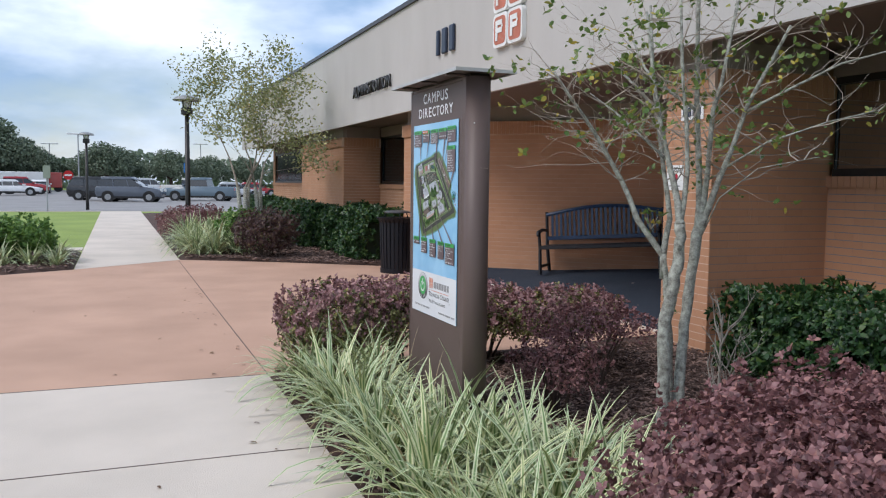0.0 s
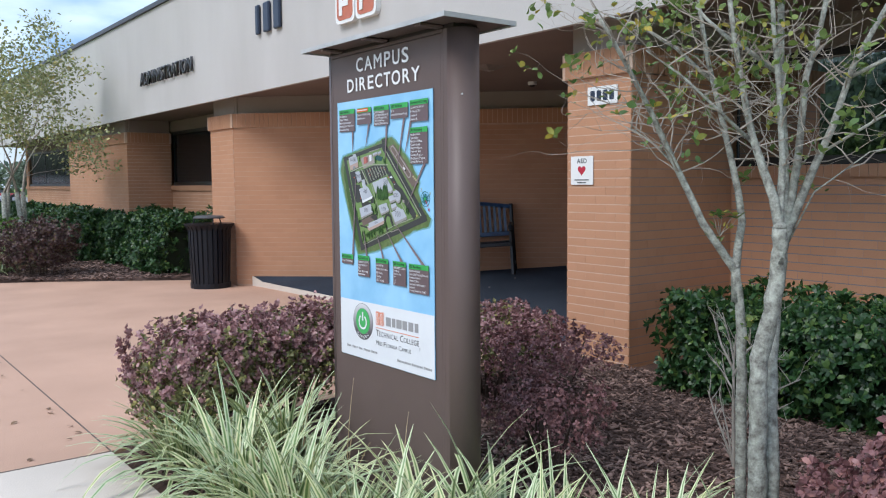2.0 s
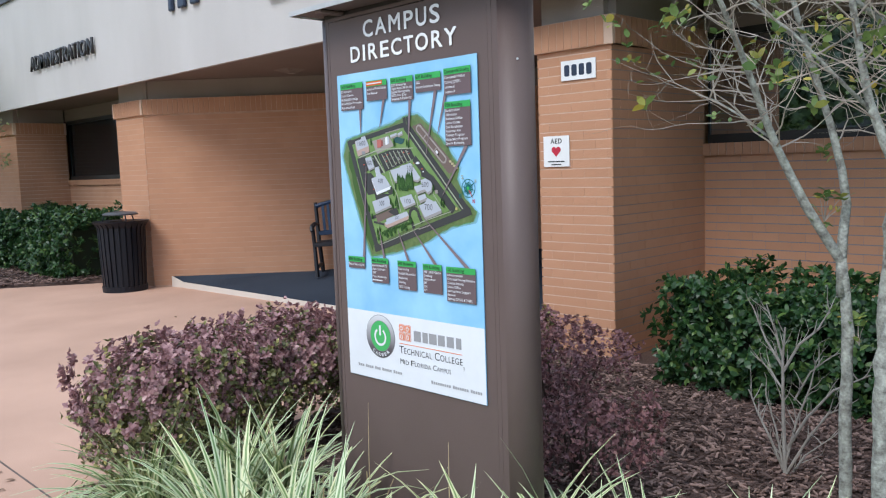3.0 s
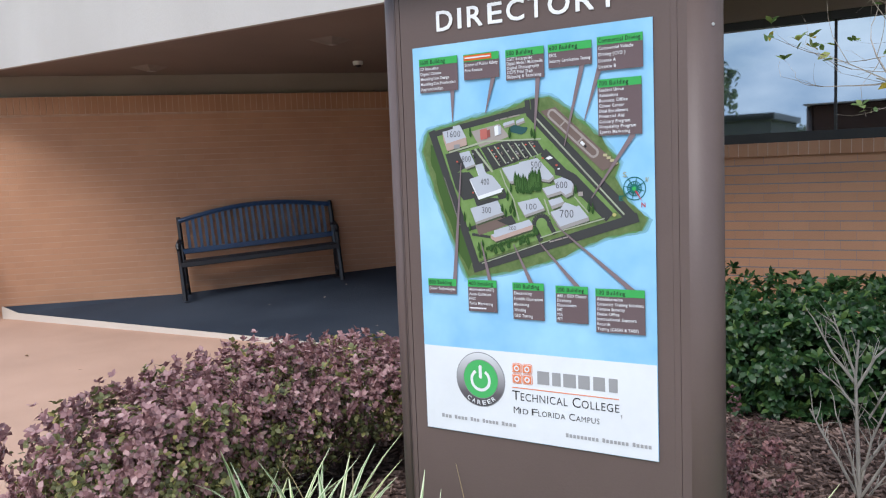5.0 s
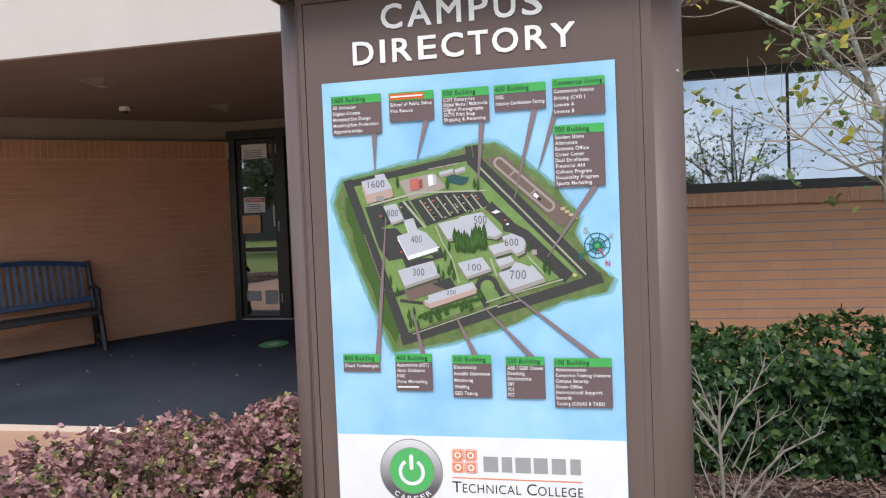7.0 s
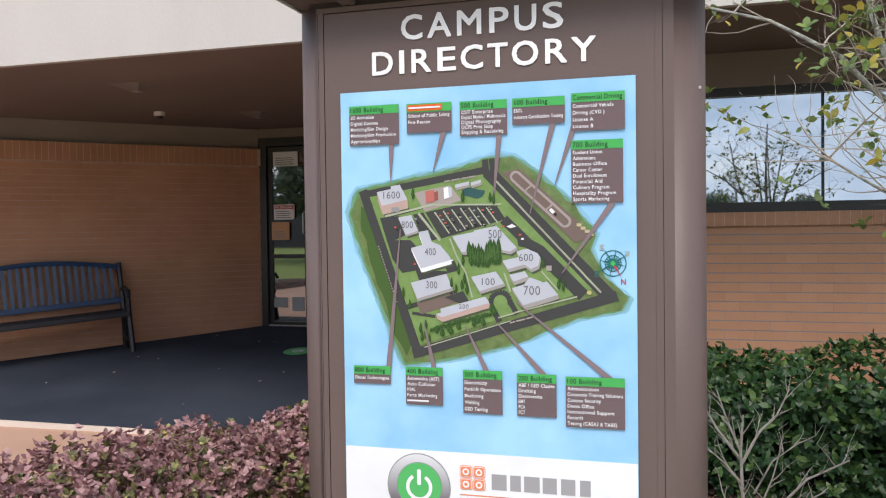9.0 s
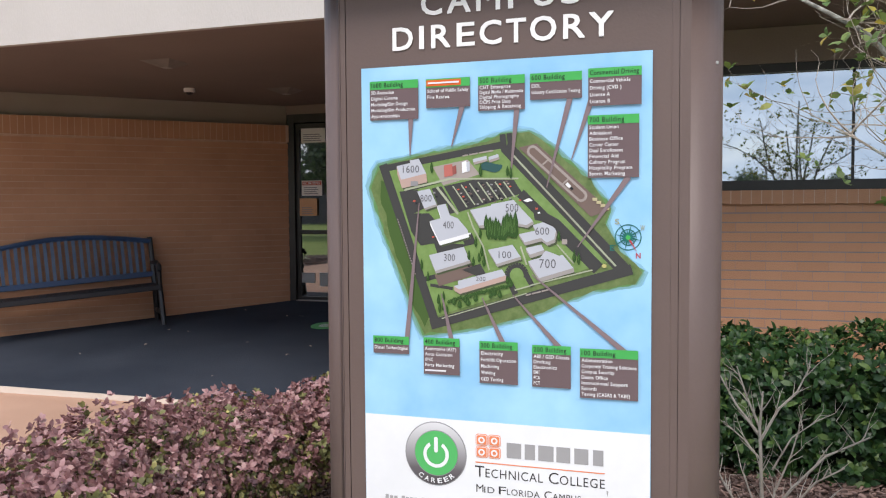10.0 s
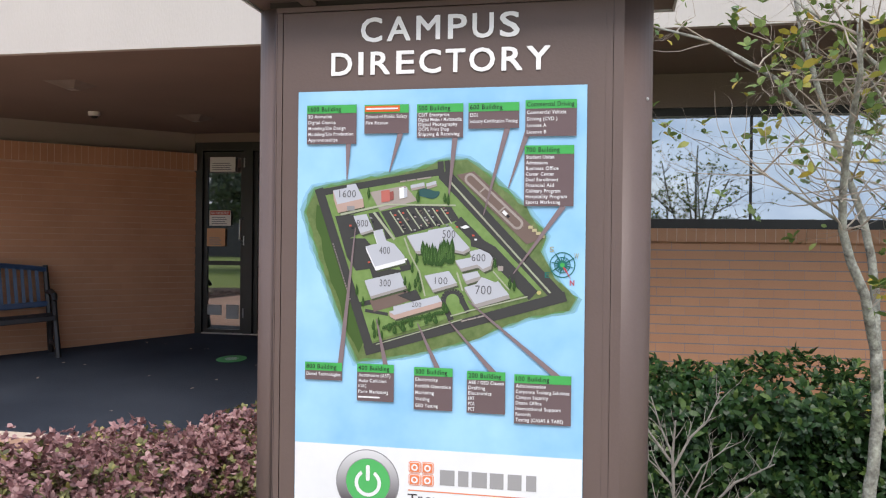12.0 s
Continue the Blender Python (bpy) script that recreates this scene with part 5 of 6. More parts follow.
def bush(name, label, cx, cy, rx, ry, z0, z1, count, size, material, expo=2.6, seed=1, group="", stems=9, category="shrub", lump=0.2, slim=0.5, inner=None):
    ob = thing(name, label, category, pose(cx, cy, 0), group)
    rz = (z1 - z0) / 2
    P, N = shell(count, (rx, ry, rz), expo, seed, lump, 0.4, 3.2, -0.6)
    P[:, 2] += (z0 + z1) / 2
    half = len(P) // 7
    gs = np.random.default_rng(seed + 7)
    PF, NF = (P[half:], N[half:]) if inner else (P[half:half * 4], N[half:half * 4])
    outer = (gs.random(len(PF)) < 0.34 + 0.36 * (PF[:, 2] > z0 + rz * 1.4)) if inner else np.ones(len(PF), bool)
    leaf_cloud("foliage", PF[outer], NF[outer], size, material, ob, slim, 0.6, seed)
    if inner:
        tagged(leaf_cloud("inner_foliage", PF[~outer], NF[~outer], size, inner, ob, slim, 0.6, seed + 1), "olive and yellow-green older leaves", kind="stuff")
    shoots = max(12, count // (75 if inner else 55))
    Q, M = shell(shoots * 2, (rx, ry, rz), expo, seed + 3, lump, 0.97, 3.2, 0.0)
    Q[:, 2] += (z0 + z1) / 2
    along = [Q + (M * 0.7 + np.array((0, 0, 0.7)) + gs.normal(0, 0.3, M.shape)) * (size * 0.55 * j) for j in range(4)]
    if inner:
        rosettes("leaf_whorl", P[:half // 2], N[:half // 2], size * 0.95, inner, ob, 5, slim, 0.8, seed + 2)
        pick = gs.random(len(Q)) < 0.14
        for keep, m2, nm in ((~pick, material, "leaf_mass"), (pick, inner, "olive_growth")):
            rosettes(nm, np.concatenate([Q[keep], *[a[keep] for a in along]]), np.concatenate([M[keep]] * 5), size * 1.05, m2, ob, 5, slim, 0.8, seed)
    else:
        rosettes("leaf_mass", np.concatenate([P[:half], *along]), np.concatenate([N[:half], M, M, M, M]), size * 0.95, material, ob, 5, slim, 0.8, seed)
    g = random.Random(seed)
    bm = bmesh.new()
    for _ in range(stems):
        a, q = g.uniform(0, 6.28), g.uniform(0.3, 0.75)
        b0 = Vector((0.12 * rx * math.cos(a), 0.12 * ry * math.sin(a), -0.05))
        b1 = Vector((q * rx * math.cos(a), q * ry * math.sin(a), z0 + rz * g.uniform(0.9, 1.5)))
        tube(bm, [b0, b0.lerp(b1, 0.5) + Vector((0, 0, 0.05)), b1], [0.011, 0.008, 0.004], 5)
    tagged(part("stem_growth", bm, STEM, ob), kind="stuff")
    return ob


for k, (cx, cy, rx, ry, z0, z1, n) in enumerate(((1.60, 6.08, 0.46, 0.36, 0.10, 0.675, 4200), (2.15, 6.15, 0.50, 0.38, 0.14, 0.665, 4200), (2.75, 6.10, 0.48, 0.40, 0.18, 0.61, 4200), (3.30, 5.72, 0.45, 0.40, 0.24, 0.60, 3400))):
    bush("loropetalum_bush", "purple-leaved clipped shrub behind the directory sign", cx, cy, rx, ry, z0, z1, int(n * 2.6), 0.0265, L_LORO, 3.0, 11 + k, "purple shrubs behind the sign", 12, lump=0.25, slim=0.6, inner=L_LORO_IN)
# darker burgundy leaf here puts this open shrub's shade into its colour
bush("loropetalum_bush", "open straggling purple shrub on the mulch", 2.48, 4.36, 0.27, 0.30, 0.12, 0.58, 2300, 0.020, L_LORO2, 2.0, 21, stems=12, lump=0.5, slim=0.6)
bush("loropetalum_bush", "open purple-leaved shrub on thin stems", 3.15, 5.05, 0.42, 0.38, 0.30, 0.60, 2600, 0.022, L_LORO2, 2.4, 22, stems=12, lump=0.5, slim=0.6)
for k, (cx, cy, rx, ry, z1, n) in enumerate(((2.12, 1.93, 0.64, 0.64, 0.68, 6500), (2.72, 2.42, 0.62, 0.55, 0.66, 5600), (3.3, 2.45, 0.55, 0.5, 0.60, 4600), (4.3, 1.6, 0.7, 0.6, 0.62, 4000))):
    bush("loropetalum_bush", "burgundy-leaved spreading shrub on the mulch", cx, cy, rx, ry, 0.02, z1, int(n * 1.9), 0.032, L_LORO2, 2.6, 31 + k, "burgundy shrubs", 10, lump=0.4, slim=0.6)


def hedge(label, x0, y0, x1, y1, z1, count, size, seed):
    ob = thing("hedge", label, "hedge", pose((x0 + x1) / 2, (y0 + y1) / 2, 0))
    g = np.random.default_rng(seed)
    hx, hy = (x1 - x0) / 2, (y1 - y0) / 2
    face = g.choice(4, count, p=(0.50, 0.40, 0.05, 0.05))
    u, v, w = g.uniform(-1, 1, count), g.random(count), g.random(count) ** 1.5 * 0.2
    P = np.zeros((count, 3))
    N = np.zeros((count, 3))
    lum = np.array([noise.noise(Vector((u[i] * hy * 1.6, v[i] * 1.8, seed + face[i] * 5.0))) * 0.20 + noise.noise(Vector((u[i] * hy * 6, v[i] * 6, seed + 3.0))) * 0.06 for i in range(count)])
    for f in range(4):
        m = face == f
        if f == 0:
            P[m] = np.stack([-hx + w[m] - lum[m], u[m] * hy, 0.06 + v[m] * (z1 - 0.06)], 1)
            N[m] = (-1, 0, 0.35)
        elif f == 1:
            P[m] = np.stack([(v[m] * 2 - 1) * hx, u[m] * hy, z1 - w[m] + lum[m]], 1)
            N[m] = (-0.2, 0, 1)
        else:
            sgn = 1 if f == 2 else -1
            P[m] = np.stack([u[m] * hx, sgn * (hy - w[m] + lum[m]), 0.06 + v[m] * (z1 - 0.06)], 1)
            N[m] = (0, sgn, 0.3)
    round_off = np.clip(P[:, 2] - z1 * 0.78, 0, None)
    P[:, 0] += np.where(P[:, 0] < 0, 1, -1) * round_off * 0.45
    half = count // 6
    rosettes("leaf_mass", P[:half], N[:half], size * 0.95, L_HEDGE, ob, 6, 0.42, 0.85, seed)
    leaf_cloud("foliage", P[half:half * 2], N[half:half * 2], size, L_HEDGE, ob, 0.46, 0.85, seed)
    # near-black core box added for the shade between the leaves
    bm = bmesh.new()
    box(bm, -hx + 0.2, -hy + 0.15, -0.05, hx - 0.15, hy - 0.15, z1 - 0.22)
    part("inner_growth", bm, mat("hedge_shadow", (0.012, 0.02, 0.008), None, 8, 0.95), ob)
    return ob


hedge("glossy dark green clipped hedge under the wide window", 4.34, -3.2, 5.50, 5.14, 0.70, 36000, 0.066, 41)
hedge("dark green clipped hedge before the office window", 4.1, 14.5, 5.3, 17.7, 0.94, 11000, 0.085, 43)
hedge("dark green clipped hedge along the brick bay", 3.85, 17.8, 4.62, 27.0, 0.94, 20000, 0.1, 44)
bush("loropetalum_bush", "rounded dark burgundy shrub at the mulch edge", 2.68, 15.95, 0.55, 0.5, 0.05, 0.84, 4200, 0.055, leaf_mat("dark_plum_leaf", (0.055, 0.032, 0.032), (0.14, 0.082, 0.075), (0.15, 0.13, 0.06)), 2.6, 51)
for k, (cx, cy) in enumerate(((1.55, 21.0), (1.65, 22.6), (2.3, 24.2))):
    bush("loropetalum_bush", "burgundy shrub beside the footpath", cx, cy, 0.6, 0.7, 0.03, 0.70, 3200, 0.05, L_LORO2, 2.6, 61 + k, "burgundy shrubs by the footpath", 6)
for k, (cx, cy, h) in enumerate(((-1.55, 16.2, 0.62), (-2.3, 15.9, 0.66), (-3.1, 16.2, 0.62), (2.5, 17.6, 0.7))):
    bush("green_shrub", "bright green leafy shrub in the mulch", cx, cy, 0.5, 0.5, 0.03, h, 2600, 0.08, L_SHRUB, 2.4, 71 + k, "green shrubs", 6)

# variegated grass-like clumps
BLADE = bpy.data.materials.new("variegated_blade")
BLADE.use_nodes = True
n_, l_ = BLADE.node_tree.nodes, BLADE.node_tree.links
uvn, sep, stripe = n_.new("ShaderNodeUVMap"), n_.new("ShaderNodeSeparateXYZ"), n_.new("ShaderNodeValToRGB")
l_.new(uvn.outputs["UV"], sep.inputs[0])
l_.new(sep.outputs["X"], stripe.inputs["Fac"])
cr = stripe.color_ramp
cr.elements[0].color, cr.elements[1].color = (0.64, 0.64, 0.45, 1), (0.64, 0.64, 0.45, 1)
for pos, c in ((0.28, (0.58, 0.60, 0.38, 1)), (0.36, (0.13, 0.21, 0.075, 1)), (0.52, (0.17, 0.27, 0.10, 1)), (0.64, (0.13, 0.21, 0.075, 1)), (0.72, (0.58, 0.60, 0.38, 1))):
    cr.elements.new(pos).color = c
geo_, hue_ = n_.new("ShaderNodeNewGeometry"), n_.new("ShaderNodeValToRGB")
hue_.color_ramp.elements[0].color, hue_.color_ramp.elements[1].color = (0.75, 0.85, 0.8, 1), (1.1, 1.05, 0.85, 1)
l_.new(geo_.outputs["Random Per Island"], hue_.inputs["Fac"])
mul_ = n_.new("ShaderNodeMix")
mul_.data_type, mul_.blend_type = "RGBA", "MULTIPLY"
mul_.inputs["Factor"].default_value = 1.0
l_.new(stripe.outputs["Color"], mul_.inputs["A"])
l_.new(hue_.outputs["Color"], mul_.inputs["B"])
l_.new(mul_.outputs["Result"], n_["Principled BSDF"].inputs["Base Color"])
n_["Principled BSDF"].inputs["Roughness"].default_value = 0.45
DRY = leaf_mat("dry_blade", (0.30, 0.22, 0.11), (0.42, 0.33, 0.17))


def blades(name, count, length, width, spread, material, parent, seed):
    g = random.Random(seed)
    verts, faces, uvs = [], [], []
    seg = 6
    for _ in range(count):
        a, out = g.uniform(0, 6.283), g.uniform(0.02, 1.0) * spread
        ln, w = length * g.uniform(0.6, 1.15), width * g.uniform(0.7, 1.2)
        d, sd = Vector((math.cos(a), math.sin(a), 0)), Vector((-math.sin(a), math.cos(a), 0))
        p = d * g.uniform(0, 0.10) + sd * g.uniform(-0.06, 0.06) + Vector((0, 0, -0.02))
        ang = radians(88 - 55 * out * g.uniform(0.6, 1.1))
        k0 = len(verts)
        for i in range(seg + 1):
            f = i / seg
            ww = w * (1 - f ** 2.2) * (0.55 + 0.45 * min(1, f * 4)) + 0.0006
            nrm = d * -math.sin(ang) + Vector((0, 0, 1)) * math.cos(ang)
            verts += [p - sd * ww + nrm * ww * 0.35, p + sd * ww + nrm * ww * 0.35]
            uvs += [0.0, 1.0]
            p = p + (d * math.cos(ang) + Vector((0, 0, 1)) * math.sin(ang)) * (ln / seg)
            ang -= radians(g.uniform(8, 17)) * (0.5 + out)
        faces += [(k0 + 2 * i, k0 + 2 * i + 1, k0 + 2 * i + 3, k0 + 2 * i + 2) for i in range(seg)]
    me = bpy.data.meshes.new(name)
    me.from_pydata(verts, [], faces)
    lay_uv = me.uv_layers.new(name="UVMap")
    for lp in me.loops:
        lay_uv.data[lp.index].uv = (uvs[lp.vertex_index], 0.5)
    me.materials.append(material)
    for f in me.polygons:
        f.use_smooth = True
    ob = new(name, me)
    ob.parent = parent
    return tagged(ob, kind="stuff")


def clump(seed, count, length):
    ob = thing("grass_clump", "arching cream-striped green grass-like clump on mulch", "ornamental grass", group="striped grass clumps")
    blades("leaf_tuft", count, length, 0.0155, 1.0, BLADE, ob, seed)
    blades("dry_tuft", count // 9, length * 0.75, 0.005, 1.3, DRY, ob, seed + 100)
    return ob


first = [clump(s, 64, 0.62) for s in (1, 2, 3, 4)]
used = set()
spots = []
g = random.Random(17)
y = 2.35
while y < 6.0:
    for x in (1.30, 1.62):
        spots.append((x + g.uniform(-0.07, 0.07), y + g.uniform(-0.1, 0.1), g.uniform(0.85, 1.1)))
    y += 0.30
spots = [s for s in spots if not (s[0] > 1.45 and 4.3 < s[1] < 5.2)]
spots += [(1.50, 4.45, 0.75), (1.5, 4.85, 0.75), (2.0, 3.75, 0.75), (1.98, 3.3, 0.85), (1.95, 2.95, 0.9), (2.25, 3.55, 0.7), (1.95, 2.65, 0.9)]
spots += [(1.45 + 0.42 * i + g.uniform(-0.1, 0.1), 16.75 + 0.55 * j + g.uniform(-0.15, 0.15), g.uniform(1.2, 1.5)) for i in range(3) for j in range(8)]
spots += [(-0.95 - 0.42 * i, 15.15 + 0.3 * g.random(), g.uniform(0.7, 0.9)) for i in range(6)] + [(-0.95, 16.0, 0.8), (-0.98, 16.6, 0.8)]
for k, (x, y, s) in enumerate(spots):
    src = first[k % 4]
    m = pose(x, y, 0.03, 0, 0, g.uniform(0, 360))
    if k < 4:
        src.matrix_basis = m
        src.scale = (s, s, s)
    else:
        c = copy_thing(src, m)
        c.scale = (s, s, s)


for k, (x, y) in enumerate(((1.60, 4.30), (1.58, 4.72), (1.62, 5.15))):
    ob = thing("dry_grass_tuft", "thin straw-brown dry grass stalks at the sign's foot", "dry grass", pose(x, y, 0.03), "dry grass tufts")
    blades("stalk_growth", 11, 0.55, 0.0022, 0.9, DRY, ob, 300 + k)


# trees
def grow(bm, p, d, length, radius, depth, g, tips, wild=0.35, up=0.15, kids=3, sides=5):
    """A limb that wanders, tapers and forks."""
    pts, rad = [p.copy()], [radius]
    steps = 4
    for i in range(steps):
        d = (d + Vector((g.gauss(0, wild), g.gauss(0, wild), g.gauss(0, wild) + up)) * 0.35).normalized()
        p = p + d * (length / steps)
        pts.append(p.copy())
        rad.append(radius * (1 - 0.72 * (i + 1) / steps))
    tube(bm, pts, rad, sides, cap=False)
    if depth <= 0:
        tips.append((pts, d))
        return
    for k in range(kids):
        q = pts[-1] if k == 0 else pts[g.randrange(1, steps + 1)]
        side = Vector((g.gauss(0, 1), g.gauss(0, 1), g.gauss(0.2, 0.7))).normalized()
        grow(bm, q, (d * 0.7 + side * 0.75).normalized(), length * g.uniform(0.5, 0.8), radius * 0.42, depth - 1, g, tips, wild, up, kids, max(3, sides - 1))


def twig_leaves(tips, per, g, spread):
    P, N = [], []
    for pts, d in tips:
        for _ in range(per if g.random() < 0.8 else 0):
            q = pts[g.randrange(1, len(pts))]
            P.append((q + Vector((g.gauss(0, spread), g.gauss(0, spread), g.gauss(-0.01, spread))))[:])
            N.append((g.gauss(0, 0.6), g.gauss(0, 0.6), 0.8))
    return np.array(P), np.array(N)


tree = thing("crape_myrtle", "multi-stemmed pale-barked small tree with sparse yellowing leaves", "tree", pose(2.54, 3.31, 0))
g = random.Random(23)
twig_bm, tips = bmesh.new(), []


def V(*p):
    return Vector(p)


stems = (
    ([V(0.035, 0.078, -0.05), V(0.035, 0.078, 0.45), V(0.025, 0.077, 0.70), V(0.006, 0.068, 0.85), V(-0.011, 0.071, 1.0), V(-0.026, 0.080, 1.14)], 0.021, 0.017),
    ([V(-0.114, -0.082, -0.05), V(-0.117, -0.082, 0.40), V(-0.122, -0.080, 0.70), V(-0.126, -0.088, 0.84), V(-0.108, -0.102, 0.97), V(-0.090, -0.120, 1.10), V(-0.088, -0.128, 1.21), V(-0.094, -0.132, 1.30)], 0.033, 0.024),
    ([V(-0.078, -0.120, -0.05), V(-0.040, -0.092, 0.40), V(-0.004, -0.062, 0.62), V(0.023, -0.045, 0.80), V(0.056, -0.031, 1.0), V(0.074, -0.036, 1.17), V(0.088, -0.036, 1.27)], 0.026, 0.024))
for pts, r0, r1 in stems:
    trunk_bm = bmesh.new()
    fine = [pts[i].lerp(pts[i + 1], f) + V(g.gauss(0, 0.003), g.gauss(0, 0.003), 0) for i in range(len(pts) - 1) for f in (0, 0.33, 0.66)] + [pts[-1]]
    tube(trunk_bm, fine, [(r0 + (r1 - r0) * i / (len(fine) - 1)) * g.uniform(0.93, 1.09) for i in range(len(fine))], 14)
    dome_ = [fine[-1] + (fine[-1] - fine[-2]).normalized() * h for h in (0.0, 0.010, 0.018, 0.022)]
    tube(trunk_bm, dome_, [r1 * 1.02, r1 * 0.9, r1 * 0.6, r1 * 0.15], 12)
    part("stem", trunk_bm, LICHEN, tree, "grey lichen-flecked stem", smooth=True)
limbs = (
    ([V(-0.026, 0.080, 1.13), V(-0.075, 0.110, 1.21), V(-0.140, 0.145, 1.31), V(-0.155, 0.190, 1.41), V(-0.186, 0.221, 1.50), V(-0.246, 0.236, 1.60), V(-0.308, 0.245, 1.70), V(-0.386, 0.25, 1.80), V(-0.47, 0.255, 1.90), V(-0.55, 0.28, 2.02)], 0.0165),
    ([V(-0.024, 0.080, 1.13), V(-0.012, 0.080, 1.22), V(0.005, 0.076, 1.31), V(-0.002, 0.090, 1.42), V(-0.008, 0.12, 1.55), V(0.005, 0.18, 1.73), V(0.012, 0.24, 1.92), V(0.03, 0.295, 2.13), V(0.04, 0.34, 2.4)], 0.0165),
    ([V(0.045, 0.21, 1.82), V(0.03, 0.30, 1.90), V(0.0, 0.38, 1.985), V(0.0, 0.49, 2.055), V(0.0, 0.58, 2.11), V(0.03, 0.75, 2.17)], 0.0100),
    ([V(-0.094, -0.132, 1.29), V(-0.090, -0.105, 1.40), V(-0.085, -0.06, 1.50), V(-0.095, -0.02, 1.62), V(-0.12, 0.0, 1.76), V(-0.15, 0.02, 1.95), V(-0.18, 0.06, 2.3)], 0.0185),
    ([V(-0.092, -0.130, 1.29), V(-0.060, -0.112, 1.40), V(-0.040, -0.105, 1.54), V(-0.04, -0.085, 1.78), V(-0.06, -0.07, 2.0), V(-0.08, -0.05, 2.5)], 0.0150),
    ([V(0.086, -0.036, 1.25), V(0.085, -0.045, 1.38), V(0.075, -0.045, 1.54), V(0.06, -0.03, 1.86), V(0.05, -0.03, 2.2), V(0.03, -0.05, 2.6)], 0.0200),
    ([V(0.088, -0.038, 1.26), V(0.092, -0.065, 1.39), V(0.090, -0.088, 1.54), V(0.09, -0.11, 1.83), V(0.11, -0.14, 1.96), V(0.14, -0.2, 2.35)], 0.0175),
    ([V(0.088, -0.040, 1.24), V(0.105, -0.080, 1.36), V(0.120, -0.125, 1.49), V(0.15, -0.18, 1.65), V(0.20, -0.22, 1.86), V(0.30, -0.36, 2.2)], 0.0190),
    ([V(0.055, -0.035, 1.84), V(-0.04, 0.03, 1.92), V(-0.10, 0.086, 1.975), V(-0.10, 0.17, 2.05), V(-0.08, 0.28, 2.16), V(-0.05, 0.38, 2.25)], 0.0100),
    ([V(0.09, -0.05, 1.22), V(0.13, -0.13, 1.42), V(0.22, -0.28, 1.56), V(0.36, -0.5, 1.61)], 0.004),
    ([V(-0.20, 0.225, 1.52), V(-0.17, 0.34, 1.6), V(-0.18, 0.43, 1.66), V(-0.19, 0.48, 1.68)], 0.005),
    ([V(0.12, -0.14, 1.55), V(0.25, -0.3, 1.68), V(0.45, -0.45, 1.77), V(0.6, -0.6, 1.82)], 0.006),
    ([V(-0.10, -0.02, 1.60), V(-0.20, 0.06, 1.72), V(-0.30, 0.13, 1.83), V(-0.38, 0.22, 1.92)], 0.007),
    ([V(0.19, -0.21, 1.82), V(0.30, -0.38, 1.92), V(0.44, -0.52, 2.02), V(0.62, -0.66, 2.08)], 0.008))
for pts, r0 in limbs:
    trunk_bm = bmesh.new()
    if r0 > 0.012:
        low = pts[0] - (pts[1] - pts[0]).normalized() * 0.015 - V(0, 0, 0.10)
        tube(trunk_bm, [low, pts[0], *pts[1:]], [r0 * 0.8] + [r0 * (1 - 0.6 * i / (len(pts) - 1)) for i in range(len(pts))], 10)
    else:
        tube(trunk_bm, pts, [r0 * (1 - 0.6 * i / (len(pts) - 1)) for i in range(len(pts))], 8)
    part("limb", trunk_bm, LICHEN, tree, smooth=True)
    for i in range(1, len(pts)):
        for k in range(5 if r0 > 0.01 else 2):
            q = pts[i - 1].lerp(pts[i], g.uniform(0.2, 1))
            if q.z < 1.48:
                continue
            a = g.uniform(0, 6.283)
            out = Vector((math.cos(a) + q.x * 0.6, math.sin(a) + q.y * 0.6, g.uniform(-0.1, 0.8))).normalized()
            grow(twig_bm, q, out, g.uniform(0.14, 0.34), 0.0036, 2 if i > 2 else 1, g, tips, 0.5, 0.12, 2, 4)
for at, n in ((V(-0.075, 0.115, 1.26), 5), (V(0.0, 0.03, 0.86), 3)):
    for k in range(n):
        grow(twig_bm, at, Vector((g.gauss(0, 0.6), g.gauss(0, 0.6), 0.7)).normalized(), 0.09, 0.0025, 0, g, tips, 0.3, 0.1, 2, 4)
tagged(part("twig_growth", twig_bm, TWIG, tree), kind="stuff")
leafy = [t for t in tips if g.random() < 0.40] + tips[-8:]
P, N = twig_leaves(leafy, 3, g, 0.022)
leaf_cloud("leaf_scatter", P, N, 0.035, L_MYRTLE, tree, 0.58, 0.6, 5)
ends = [t[0][-1][:] for t in leafy]
rosettes("leaf_mass", np.array(ends), np.tile((0, 0, 1.0), (len(ends), 1)), 0.036, L_MYRTLE, tree, 4, 0.58, 0.9, 5)

tree = thing("crape_myrtle", "small crape myrtle with pale stems and thin olive crown", "tree", pose(2.75, 18.2, 0))
twig_bm, tips = bmesh.new(), []
for k in range(5):
    a = k * 1.26
    p0, p1 = V(0.22 * (k % 2) * 1.6 - 0.2, 0.06 * math.sin(a), -0.05), V(0.22 * (k % 2) * 1.6 - 0.2 + 0.12 * math.cos(a), 0.12 * math.sin(a), 1.35)
    trunk_bm = bmesh.new()
    tube(trunk_bm, [p0, p0.lerp(p1, 0.5) + V(0.02, 0, 0), p1], [0.062, 0.052, 0.042], 9)
    part("stem", trunk_bm, LICHEN, tree, smooth=True)
    grow(twig_bm, p1, V(math.cos(a) * 0.42 + 0.12, math.sin(a) * 0.45, 0.95).normalized(), 1.3, 0.026, 4, g, tips, 0.35, 0.12, 3, 5)
tagged(part("twig_growth", twig_bm, TWIG, tree), kind="stuff")
P, N = twig_leaves(tips, 26, g, 0.12)
